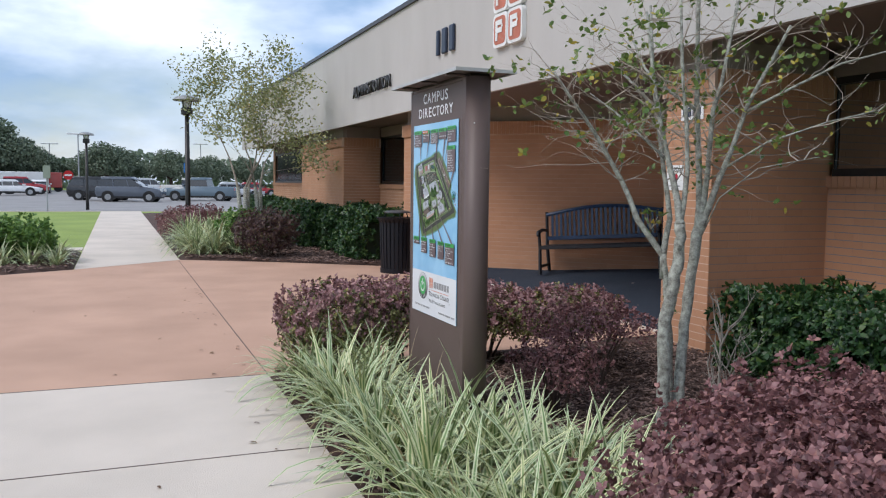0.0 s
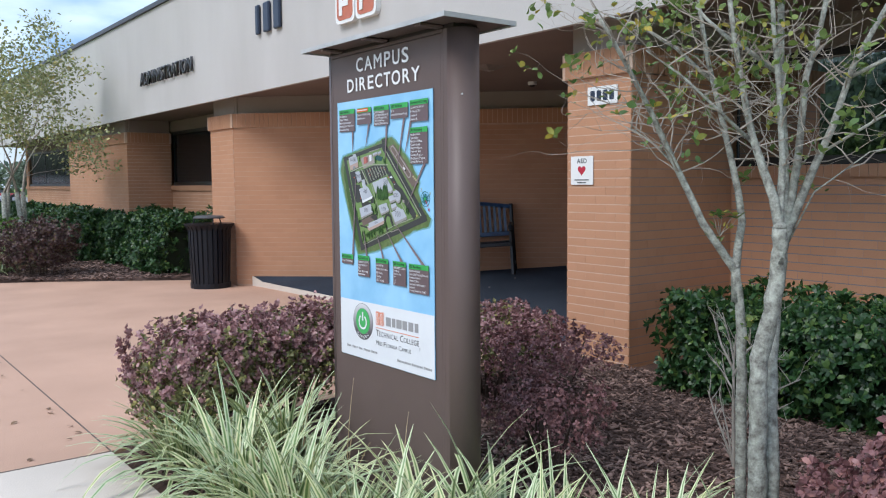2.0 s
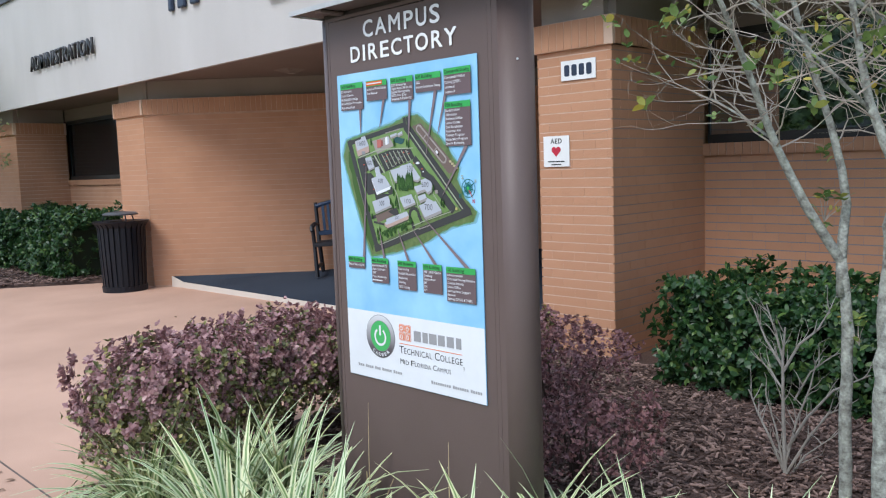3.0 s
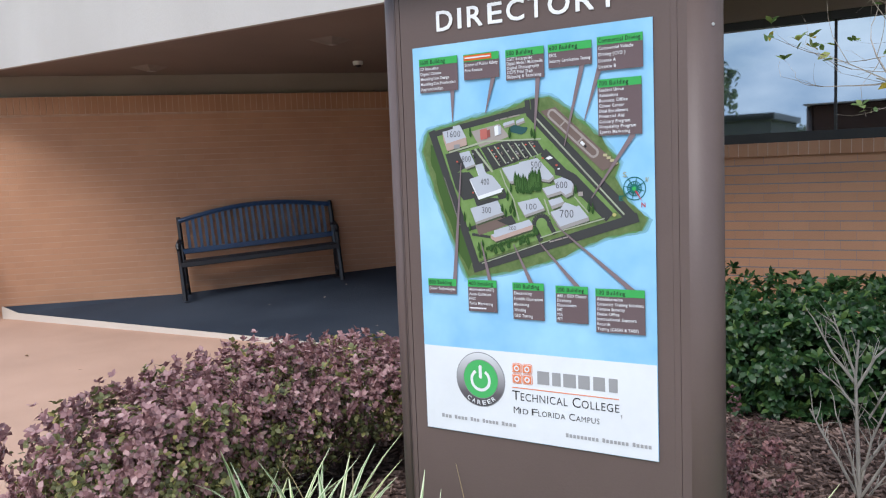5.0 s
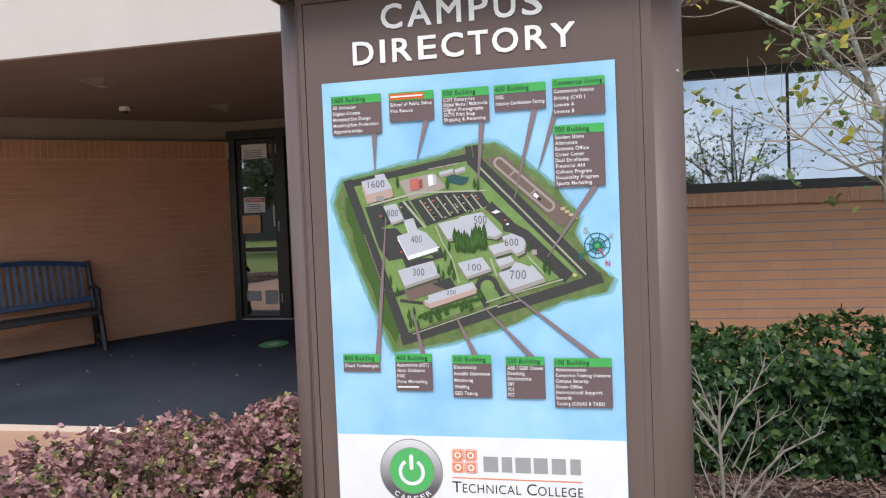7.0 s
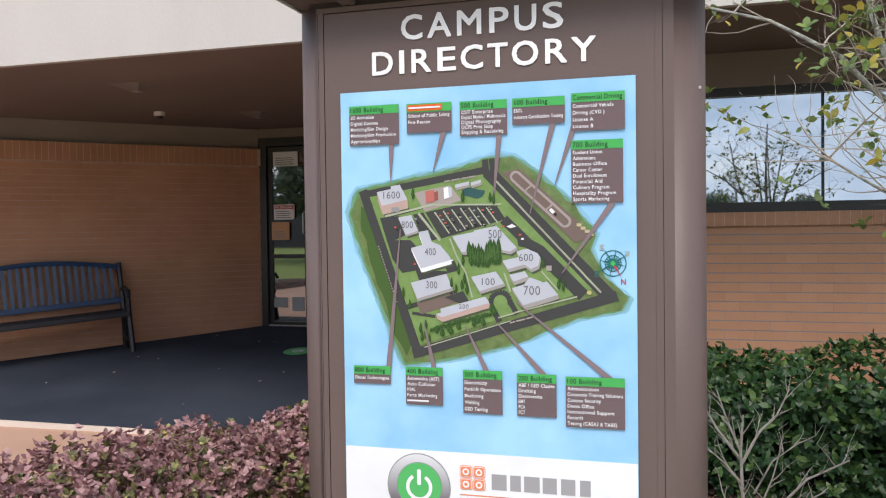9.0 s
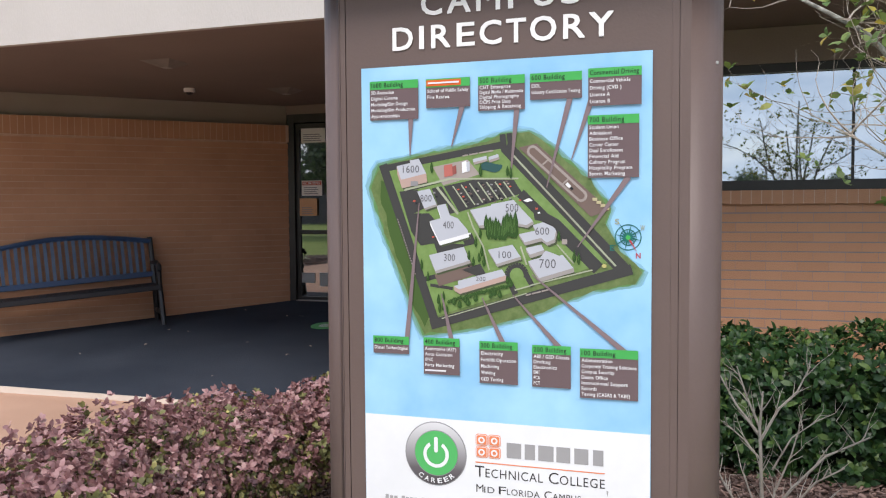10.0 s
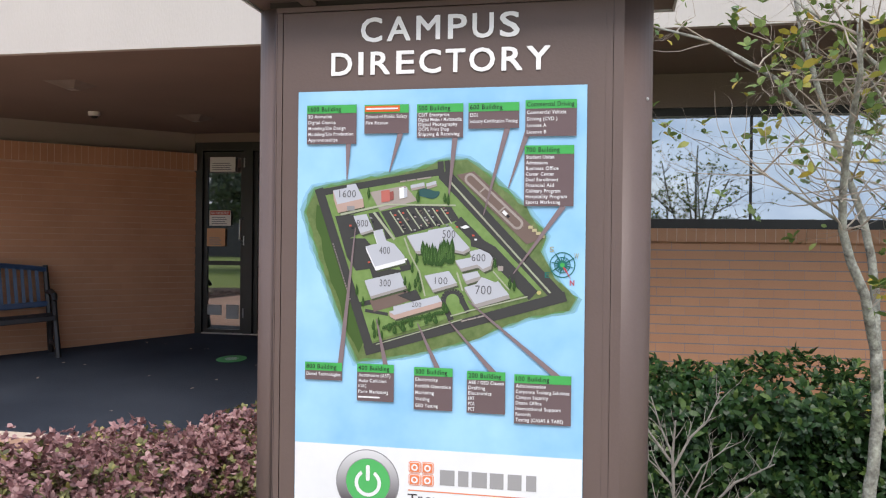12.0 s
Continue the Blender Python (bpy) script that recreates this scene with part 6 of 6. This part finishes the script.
near_ = P[:, 0] > -1.85 + 0.4 * np.abs(np.sin(P[:, 2] * 4))
P, N = P[near_], N[near_]
leaf_cloud("leaf_scatter", P, N, 0.068, leaf_mat("olive_leaf", (0.19, 0.23, 0.10), (0.35, 0.36, 0.17), (0.47, 0.40, 0.15)), tree, 0.55, 0.5, 6)

tree = thing("bare_shrub", "leafless pale-twigged dead shrub in the mulch", "shrub", pose(3.35, 3.91, 0.05))
bm, tips = bmesh.new(), []
g3 = random.Random(12)
for r, way in ((0.010, ((0, 0), (-0.01, 0.22), (-0.02, 0.45), (-0.01, 0.58))), (0.007, ((-0.02, 0.42), (-0.11, 0.52), (-0.19, 0.64))), (0.006, ((-0.02, 0.45), (-0.07, 0.55), (-0.11, 0.66))),
               (0.007, ((-0.02, 0.40), (0.05, 0.52), (0.12, 0.58), (0.17, 0.67))), (0.008, ((0, 0.10), (0.10, 0.25), (0.22, 0.38), (0.37, 0.46))), (0.007, ((0, 0.03), (0.10, 0.17), (0.19, 0.28), (0.29, 0.34))),
               (0.006, ((0, 0.0), (0.09, 0.10), (0.20, 0.19))), (0.007, ((0, 0.02), (-0.08, 0.12), (-0.15, 0.22), (-0.20, 0.30))), (0.005, ((-0.01, 0.33), (-0.08, 0.40), (-0.16, 0.46))),
               (0.006, ((0.0, 0.05), (0.04, 0.22), (0.10, 0.36), (0.13, 0.47))), (0.006, ((0.0, 0.02), (-0.04, 0.18), (-0.09, 0.30))), (0.005, ((0.03, 0.30), (0.10, 0.42), (0.20, 0.50)))):
    lean = g3.uniform(-0.5, 0.5)
    pts = [V(u * lean * 0.7 + g3.gauss(0, 0.008), -u, z * 1.15) for u, z in way]
    pts = [V(pts[0].x, pts[0].y, pts[0].z - 0.03 if pts[0].z < 0.04 else pts[0].z)] + pts[1:]
    tube(bm, pts, [r * (1 - 0.6 * i / (len(pts) - 1)) for i in range(len(pts))], 6)
    for i in range(1, len(pts)):
        for _ in range(3):
            q = pts[i - 1].lerp(pts[i], g3.uniform(0.2, 1))
            d = (pts[i] - pts[i - 1]).normalized() * 0.6 + V(g3.gauss(0, 0.45), g3.gauss(0, 0.45), 0.5)
            grow(bm, q, d.normalized(), g3.uniform(0.05, 0.13), 0.0032, 1 if g3.random() < 0.5 else 0, g3, tips, 0.25, 0.1, 2, 4)
part("twig_growth", bm, mat("dead_twig", (0.36, 0.33, 0.285), (0.22, 0.195, 0.165), 12, 0.9), tree)

# mulch chips on the beds
def chips(label, area, count, size, seed, ok):
    gg = np.random.default_rng(seed)
    x0, y0, x1, y1 = area
    C = np.stack([gg.uniform(x0, x1, count), gg.uniform(y0, y1, count)], 1)
    C = C[[ok(x, y) for x, y in C]]
    k = len(C)
    a, ln, w = gg.uniform(0, 6.28, k), size * gg.uniform(0.5, 1.6, k), size * gg.uniform(0.15, 0.4, k)
    tz = gg.uniform(-0.35, 0.35, k)
    zz = np.array([0.07 * (0.6 + 0.5 * (noise.noise(Vector((x * 1.3, y * 1.3, 3.0))) * 0.5 + noise.noise(Vector((x * 9, y * 9, 1.0))) * 0.2)) for x, y in C]) + gg.uniform(0.0, 0.02, k)
    d, s = np.stack([np.cos(a), np.sin(a), tz], 1), np.stack([-np.sin(a), np.cos(a), gg.uniform(-0.4, 0.4, k)], 1)
    base = np.stack([C[:, 0], C[:, 1], zz], 1)
    V4 = [base + d * (ln * u)[:, None] * 0.5 + s * (w * v)[:, None] * 0.5 + np.array((0, 0, h)) for h in (0.0, 0.006) for u, v in ((-1, -1), (1, -1), (1, 1), (-1, 1))]
    verts = np.stack(V4, 1).reshape(-1, 3)
    q = np.arange(k)[:, None] * 8
    faces = np.concatenate([q + np.array(f) for f in ((4, 5, 6, 7), (0, 1, 5, 4), (1, 2, 6, 5), (2, 3, 7, 6), (3, 0, 4, 7))])
    me = bpy.data.meshes.new("mulch_chips")
    me.from_pydata(verts, [], faces.tolist())
    me.materials.append(CHIP)
    return tagged(new("mulch_chips", me), label, "mulch", kind="stuff")


chips("loose brown bark chips on the bed", (1.1, 2.0, 4.7, 6.25), 26000, 0.036, 3, lambda x, y: not (1.75 < x < 2.05 and 4.08 < y < 5.15) and y < 6.25)
chips("loose brown bark chips on the bed", (1.2, 14.2, 4.6, 18.0), 5000, 0.07, 4, lambda x, y: y > 16.2 - (x - 1.1) * 0.66)
chips("loose brown bark chips on the bed", (-4.0, 14.1, -0.72, 18.2), 3000, 0.07, 5, lambda x, y: y > 14.8 + (x + 0.7) * 0.55)
# fallen leaves on the paving
fallen = np.random.default_rng(8)
kk = 60
P = np.stack([np.where(fallen.random(kk) < 0.75, 1.0 - fallen.random(kk) ** 3 * 0.9, fallen.uniform(-1, 4.8, kk)), fallen.uniform(2.5, 12, kk), np.full(kk, 0.008)], 1)
P = P[(P[:, 0] < 1.0) | (P[:, 1] > 6.9)]
tagged(leaf_cloud("fallen_leaves", P, np.tile((0, 0, 1.0), (len(P), 1)), 0.045, leaf_mat("dead_leaf", (0.12, 0.06, 0.03), (0.22, 0.13, 0.06)), None, 0.45, 0.1, 9), "dry brown leaves scattered on the paving", "fallen leaves")
P = np.stack([fallen.uniform(5.6, 8.2, 16), fallen.uniform(7.2, 9.8, 16), np.zeros(16)], 1)
P[:, 2] = 0.028 + (P[:, 0] - 5.1) * 0.0985
tagged(leaf_cloud("fallen_leaves", P, np.tile((0, 0, 1.0), (16, 1)), 0.05, leaf_mat("pale_dead_leaf", (0.35, 0.27, 0.2), (0.5, 0.4, 0.3)), None, 0.45, 0.1, 10), "pale dry leaves lying on the dark mat", "fallen leaves")

# ---------------- parking lot and distance ----------------
TYRE, GLASS_CAR, CHROME = mat("tyre", (0.02, 0.02, 0.02), None, 9, 0.85), mat("car_glass", (0.02, 0.024, 0.03), None, 3, 0.05, spec=0.8), mat("rim_metal", (0.45, 0.45, 0.46), None, 9, 0.35, metal=0.8)


def car(name, label, at, paint, kind="suv", group=""):
    """A vehicle side-on along x, its nose towards +x."""
    ob = thing(name, label, "car", at, group)
    h, ln, w = {"suv": (1.74, 4.4, 1.85), "sedan": (1.45, 4.6, 1.8), "pickup": (1.78, 5.5, 1.95)}[kind]
    low, belt = 0.30, h * 0.60
    hl = ln / 2
    hood = hl * 0.44
    prof = [(-hl + 0.02, low + 0.16), (-hl + 0.14, low), (hl - 0.2, low - 0.02), (hl - 0.03, low + 0.14), (hl, low + 0.34), (hl - 0.05, belt - 0.24), (hl - 0.28, belt - 0.12), (hl * 0.68, belt - 0.05), (hood, belt + 0.03), (-hl + 0.1, belt + 0.03), (-hl + 0.01, belt - 0.08), (-hl - 0.02, low + 0.4)]
    bm = bmesh.new()
    prism(bm, [(x, z) for x, z in prof], -w / 2, w / 2, Matrix(((1, 0, 0, 0), (0, 0, -1, 0), (0, 1, 0, 0), (0, 0, 0, 1))))
    bevelled(bm, 0.07, 3)
    part("body", bm, paint, ob, smooth=True)
    bm = bmesh.new()
    box(bm, -hl * 0.93, -w / 2 - 0.008, low - 0.05, hl * 0.93, w / 2 + 0.008, low + 0.09)
    part("sill_trim", bm, TYRE, ob, "black lower body trim")
    for sx in (-0.31, 0.31):
        for sy in (-1, 1):
            bm = bmesh.new()
            lathe(bm, [(0.30, -0.004), (0.415, -0.004), (0.415, 0.004), (0.30, 0.004)], 22, Matrix.Translation((sx * ln, sy * (w / 2 + 0.001), 0.36)) @ pose(0, 0, 0, 90, 0, 0))
            part("wheel_arch", bm, TYRE, ob)
    for sy in (-1, 1):
        bm = bmesh.new()
        box(bm, hood - 0.22, sy * (w / 2 + 0.09) - 0.09, belt + 0.06, hood - 0.1, sy * (w / 2 + 0.09) + 0.09, belt + 0.2)
        bevelled(bm, 0.03)
        part("side_mirror", bm, paint, ob)
    a0, a1, r0, r1 = {"suv": (-hl + 0.08, hl * 0.46, -hl + 0.42, hl * 0.06), "sedan": (-hl + 0.5, hl * 0.42, -hl + 1.15, hl * 0.05), "pickup": (-hl * 0.28, hl * 0.45, -hl * 0.22, hl * 0.16)}[kind]
    for inset, z1, material, nm in ((0.0, h - 0.14, GLASS_CAR, "greenhouse"), (0.04, h, paint, "roof_panel")):
        bm = bmesh.new()
        zb = belt if nm == "greenhouse" else h - 0.20
        f = (zb - belt) / (h - belt)
        b0, b1 = a0 + (r0 - a0) * f, a1 + (r1 - a1) * f
        lo = [bm.verts.new(p) for p in ((b0, -w * (0.47 - 0.06 * f), zb), (b1, -w * (0.47 - 0.06 * f), zb), (b1, w * (0.47 - 0.06 * f), zb), (b0, w * (0.47 - 0.06 * f), zb))]
        hi = [bm.verts.new(p) for p in ((r0, -w * 0.40, z1), (r1, -w * 0.40, z1), (r1, w * 0.40, z1), (r0, w * 0.40, z1))]
        for i in range(4):
            bm.faces.new((lo[i], lo[(i + 1) % 4], hi[(i + 1) % 4], hi[i]))
        bm.faces.new(hi)
        if nm == "roof_panel":
            bm.faces.new(lo[::-1])
            bevelled(bm, 0.035, 2)
        part(nm, bm, material, ob, smooth=nm == "roof_panel")
    for fr in (0.36, 0.68):
        x = a0 + (a1 - a0) * fr
        bm = bmesh.new()
        tube(bm, [(x, -w * 0.472, belt), (x * 0.9 + r0 * 0.1, -w * 0.405, h - 0.06)], [0.035, 0.03], 4)
        part("pillar", bm, paint, ob)
    for sx in (-0.31, 0.31):
        for sy in (-1, 1):
            wheel = new("wheel")
            wheel.parent = ob
            wm = Matrix.Translation((sx * ln, sy * (w / 2 - 0.10), 0.34)) @ pose(0, 0, 0, 90, 0, 0)
            bm = bmesh.new()
            lathe(bm, [(0.22, -0.11), (0.34, -0.10), (0.345, 0.0), (0.34, 0.10), (0.22, 0.11)], 20, wm)
            part("tyre", bm, TYRE, wheel)
            bm = bmesh.new()
            lathe(bm, [(0.05, -0.115), (0.21, -0.112), (0.21, 0.112), (0.05, 0.115)], 14, wm)
            part("rim", bm, CHROME, wheel)
    for sy in (-0.36, 0.36):
        bm = bmesh.new()
        box(bm, hl - 0.09, sy * w - 0.16, belt - 0.32, hl + 0.015, sy * w + 0.16, belt - 0.17)
        part("headlight", bm, WHITE, ob)
        bm = bmesh.new()
        box(bm, -hl - 0.012, sy * w - 0.1, belt - 0.35, -hl + 0.06, sy * w + 0.1, belt - 0.08)
        part("tail_light", bm, I_RED, ob)
    if kind == "pickup":
        bm = bmesh.new()
        box(bm, -hl + 0.12, -w * 0.42, belt - 0.05, -hl * 0.3, w * 0.42, belt + 0.03)
        part("cargo_bed", bm, BLACK, ob)
    return ob


def paint(nm, c):
    return mat("paint_" + nm, c, tuple(v * 0.9 for v in c), 2, 0.25, spec=0.7)


G0 = -0.025
car("suv", "dark grey family SUV parked side-on", pose(1.02, 62.0, G0, 0, 0, -14), paint("slate", (0.09, 0.105, 0.13)))
car("suv", "black SUV parked behind a grey one", pose(-1.0, 66.5, G0, 0, 0, -14), paint("black", (0.015, 0.015, 0.017)))
car("pickup_truck", "grey-blue crew pickup parked by the shrubs", pose(6.1, 66, G0, 0, 0, 158), paint("steel_blue", (0.12, 0.17, 0.21)), "pickup")
car("pickup_truck", "pale tan pickup in the far row", pose(6.9, 88, G0), paint("tan", (0.62, 0.60, 0.55)), "pickup")
car("sedan", "white saloon car in the far row", pose(-8.6, 84, G0), paint("white", (0.75, 0.75, 0.75)), "sedan")
car("suv", "red hatchback parked behind a white car", pose(-8.4, 92, G0), paint("red", (0.35, 0.02, 0.025)))
car("sedan", "white car at the far edge of the lot", pose(-7.5, 98, G0, 0, 0, 90), paint("white", (0.75, 0.75, 0.75)), "sedan")
car("suv", "silver car in the far row", pose(3.4, 92, G0), paint("silver", (0.5, 0.52, 0.54)), "suv")
car("sedan", "grey car in the far row", pose(-12.5, 84.5, G0), paint("slate", (0.09, 0.105, 0.13)), "sedan")
car("sedan", "red car in the far row", pose(13.0, 84, G0), paint("red", (0.35, 0.02, 0.025)), "sedan")
car("sedan", "silver car in the far row", pose(9.5, 72, G0), paint("silver", (0.5, 0.52, 0.54)), "sedan")
for x, y, ln, c, lab in ((-11.9, 108, 9.0, (0.72, 0.72, 0.7), "long white box trailer beyond the cars"), (-7.2, 112, 2.2, (0.42, 0.06, 0.05), "dull red box trailer beyond the cars")):
    tr = thing("box_trailer", lab, "trailer", pose(x, y, G0))
    bm = bmesh.new()
    box(bm, -ln / 2, -1.2, 0.5, ln / 2, 1.2, 2.35)
    bevelled(bm, 0.05)
    part("trailer_box", bm, paint("t%d" % int(ln), c), tr)
    for sx in (-0.3, 0.3):
        bm = bmesh.new()
        lathe(bm, [(0.3, -1.1), (0.45, -1.1), (0.45, 1.1), (0.3, 1.1)], 16, pose(sx * ln, 0, 0.45, 90, 0, 0))
        part("wheel_pair", bm, TYRE, tr)


def path_lamp(x, y, label):
    ob = thing("path_lamp", label, "street lamp", pose(x, y, -0.03), "path lamps")
    bm = bmesh.new()
    tube(bm, [(0, 0, 0), (0, 0, 0.5), (0, 0, 3.3)], [0.085, 0.075, 0.06], 12)
    part("pole", bm, DARKMETAL, ob, smooth=True)
    bm = bmesh.new()
    lathe(bm, [(0.10, 3.3), (0.16, 3.33), (0.16, 3.5), (0.13, 3.52)], 16)
    part("lamp_base", bm, DARKMETAL, ob)
    for k in range(4):
        a = math.pi / 2 * k + 0.78
        bm = bmesh.new()
        tube(bm, [(0.13 * math.cos(a), 0.13 * math.sin(a), 3.5), (0.18 * math.cos(a), 0.18 * math.sin(a), 3.72)], [0.012, 0.012], 5)
        part("strut", bm, DARKMETAL, ob)
    bm = bmesh.new()
    lathe(bm, [(0.10, 3.52), (0.13, 3.56), (0.13, 3.68), (0.10, 3.72)], 16)
    part("lens", bm, mat("frosted", (0.6, 0.6, 0.57), None, 5, 0.3), ob)
    bm = bmesh.new()
    lathe(bm, [(0.36, 3.70), (0.38, 3.72), (0.30, 3.80), (0.08, 3.86)], 20)
    part("hat", bm, mat("lamp_hat", (0.34, 0.34, 0.33), None, 5, 0.4, metal=0.4), ob)


path_lamp(1.86, 24.0, "dark metal path lamp with a flat grey hat")
path_lamp(-1.32, 44.8, "dark metal path lamp beside the kerb")
for x, y, h in ((-3.58, 95, 6.2), (-8.5, 128, 6.4), (7.5, 138, 6.2), (12, 130, 7), (-60, -20, 9), (-70, 25, 9)):
    ob = thing("lot_light", "tall pale parking-lot light pole", "street lamp", pose(x, y, -0.03), "lot lights")
    bm = bmesh.new()
    tube(bm, [(0, 0, 0), (0, 0, h)], [0.085, 0.055], 8)
    part("pole", bm, mat("galvanised", (0.4, 0.41, 0.41), None, 3, 0.5, metal=0.5), ob)
    bm = bmesh.new()
    box(bm, -1.1, -0.2, h, 1.1, 0.2, h + 0.16)
    bevelled(bm, 0.04)
    part("lamp_heads", bm, WHITE, ob)
for x, y, h, c, nm, lab, cat in ((-3.0, 43.0, 2.15, (0.35, 0.38, 0.33), "traffic_sign", "small pale sign seen edge-on on a post", "sign"), (4.0, 52.5, 2.6, (0.05, 0.2, 0.5), "parking_sign", "blue parking sign on a thin post", "sign"), (-3.96, 82, 2.0, (0.5, 0.03, 0.03), "no_entry_sign", "round red sign on a post", "sign")):
    ob = thing(nm, lab, cat, pose(x, y, -0.03))
    bm = bmesh.new()
    tube(bm, [(0, 0, 0), (0, 0, h)], [0.035, 0.03], 6)
    part("post", bm, mat("galvanised", (0.4, 0.41, 0.41), None, 3, 0.5, metal=0.5), ob)
    bm = bmesh.new()
    if cat and nm == "no_entry_sign":
        lathe(bm, [(0.02, -0.015), (0.42, -0.012), (0.42, 0.012), (0.02, 0.015)], 20, pose(0, -0.05, h - 0.1, 90, 0, 0))
    else:
        box(bm, -0.16, -0.06, h - 0.6, 0.16, -0.04, h)
    part("sign_face", bm, ink(nm, c), ob)
    if nm == "no_entry_sign":
        bm = bmesh.new()
        box(bm, -0.3, -0.08, h - 0.17, 0.3, -0.066, h - 0.03)
        part("white_bar", bm, WHITE, ob)

first_tree = []
for s in range(3):
    ob = thing("oak_tree", "broad dark green oak at the edge of the lot", "tree", group="distant oaks")
    g = random.Random(90 + s)
    bm, tips = bmesh.new(), []
    tube(bm, [(0, 0, -0.1), (0.1, 0, 1.2), (0, 0.1, 2.2)], [0.32, 0.26, 0.22], 8)
    for k in range(6):
        a = k * 1.05 + g.random()
        grow(bm, V(0, 0.1, 2.0), V(math.cos(a), math.sin(a), 0.9).normalized(), 2.6, 0.13, 1, g, tips, 0.3, 0.1, 3, 5)
    part("trunk", bm, STEM, ob)
    PP, NN = [], []
    for k in range(16):
        a, rr = k * 2.4, 2.9 * math.sqrt((k + 0.5) / 16)
        p, n = shell(560, (1.7, 1.7, 1.25), 2.0, 100 + 20 * s + k, 0.35, 0.4, 1.0, -1)
        PP.append(p + np.array((rr * math.cos(a), rr * math.sin(a), 3.3 + (2.9 - rr) * 0.9 + g.uniform(-0.5, 0.5))))
        NN.append(n)
    leaf_cloud("crown", np.concatenate(PP), np.concatenate(NN), 0.31, L_TREE, ob, 0.7, 0.8, 7 + s)
    first_tree.append(ob)
g = random.Random(3)
# oaks at x -22 and -25 stand out of view, added to darken the mirroring window
places = [(-36 + 5.4 * k + g.uniform(-1, 1), 122 + g.uniform(-7, 9), g.uniform(0.7, 0.88)) for k in range(13)] + [(-13.5, 112, 1.25), (-16, 118, 1.3), (-1.2, 116, 0.95), (1.0, 122, 0.9), (-22, 15.5, 1.15), (-25, 21.5, 1.2)]
places += [(-84 + g.uniform(-6, 6), -50 + 8.5 * k, g.uniform(0.5, 0.8)) for k in range(15)]
for k, (x, y, s) in enumerate(places):
    m = pose(x, y, -0.03, 0, 0, g.uniform(0, 360))
    if k < 3:
        c = first_tree[k]
        c.matrix_basis = m
    else:
        c = copy_thing(first_tree[k % 3], m)
    c.scale = (s, s, s * g.uniform(0.85, 1.05))
woods = np.random.default_rng(77)
for x0, y0, x1, y1, h in ((-120, 150, 120, 158, 5.2), (-112, -120, -104, 140, 4.0)):
    kk = 9000
    P = np.stack([woods.uniform(x0, x1, kk), woods.uniform(y0, y1, kk), np.zeros(kk)], 1)
    along = P[:, 0] if x1 - x0 > y1 - y0 else P[:, 1]
    P[:, 2] = woods.random(kk) * np.array([h * (1 + 0.45 * noise.noise(Vector((a * 0.09, h, 0.0)))) for a in along])
    tagged(leaf_cloud("far_woods", P, np.tile((0.3, -0.6, 0.6), (kk, 1)), 1.1, L_TREE, None, 0.8, 0.9, 12), "distant belt of dark green trees", "woods")
# low building across the lawn, seen mirrored in the window
ob = thing("far_building", "low dark flat-roofed building across the lawn", "building", pose(-62, 30, -0.03))
bm = bmesh.new()
box(bm, -6, -14, 0, 6, 14, 4.6)
part("wall", bm, mat("far_wall", (0.12, 0.11, 0.11), None, 0.5, 0.8), ob)
bm = bmesh.new()
box(bm, -6.3, -14.3, 4.6, 6.3, 14.3, 5.1)
part("roof_edge", bm, DARKMETAL, ob)

# ---------------- bricks of the nearest walls, laid one by one ----------------
def lay(core, m, length, z0, z1, y_from):
    shared, rest = {}, []
    count = 0
    for a, b, c, d in course_cells(length, z0, z1):
        if c < y_from or a > 4.6 or count >= 300:
            rest.append((a, b, c, d))
            continue
        w = round(b - a, 3)
        if w not in shared:
            shared[w] = joined_boxes([(0, w, 0, 0.0597)], Matrix(), 0.0014)
        ob = new("brick", shared[w])
        ob.parent = core
        ob.matrix_basis = m @ pose(a, 0, c)
        count += 1
    if rest:
        ob = new("brickwork", joined_boxes(rest, m, 0.0014))
        ob.parent = core
        tagged(ob, kind="stuff")


for core, m, length, z0, z1 in PENDING:
    lay(core, m, length, z0, z1, 0.7 if z1 < 2 else 0.3)
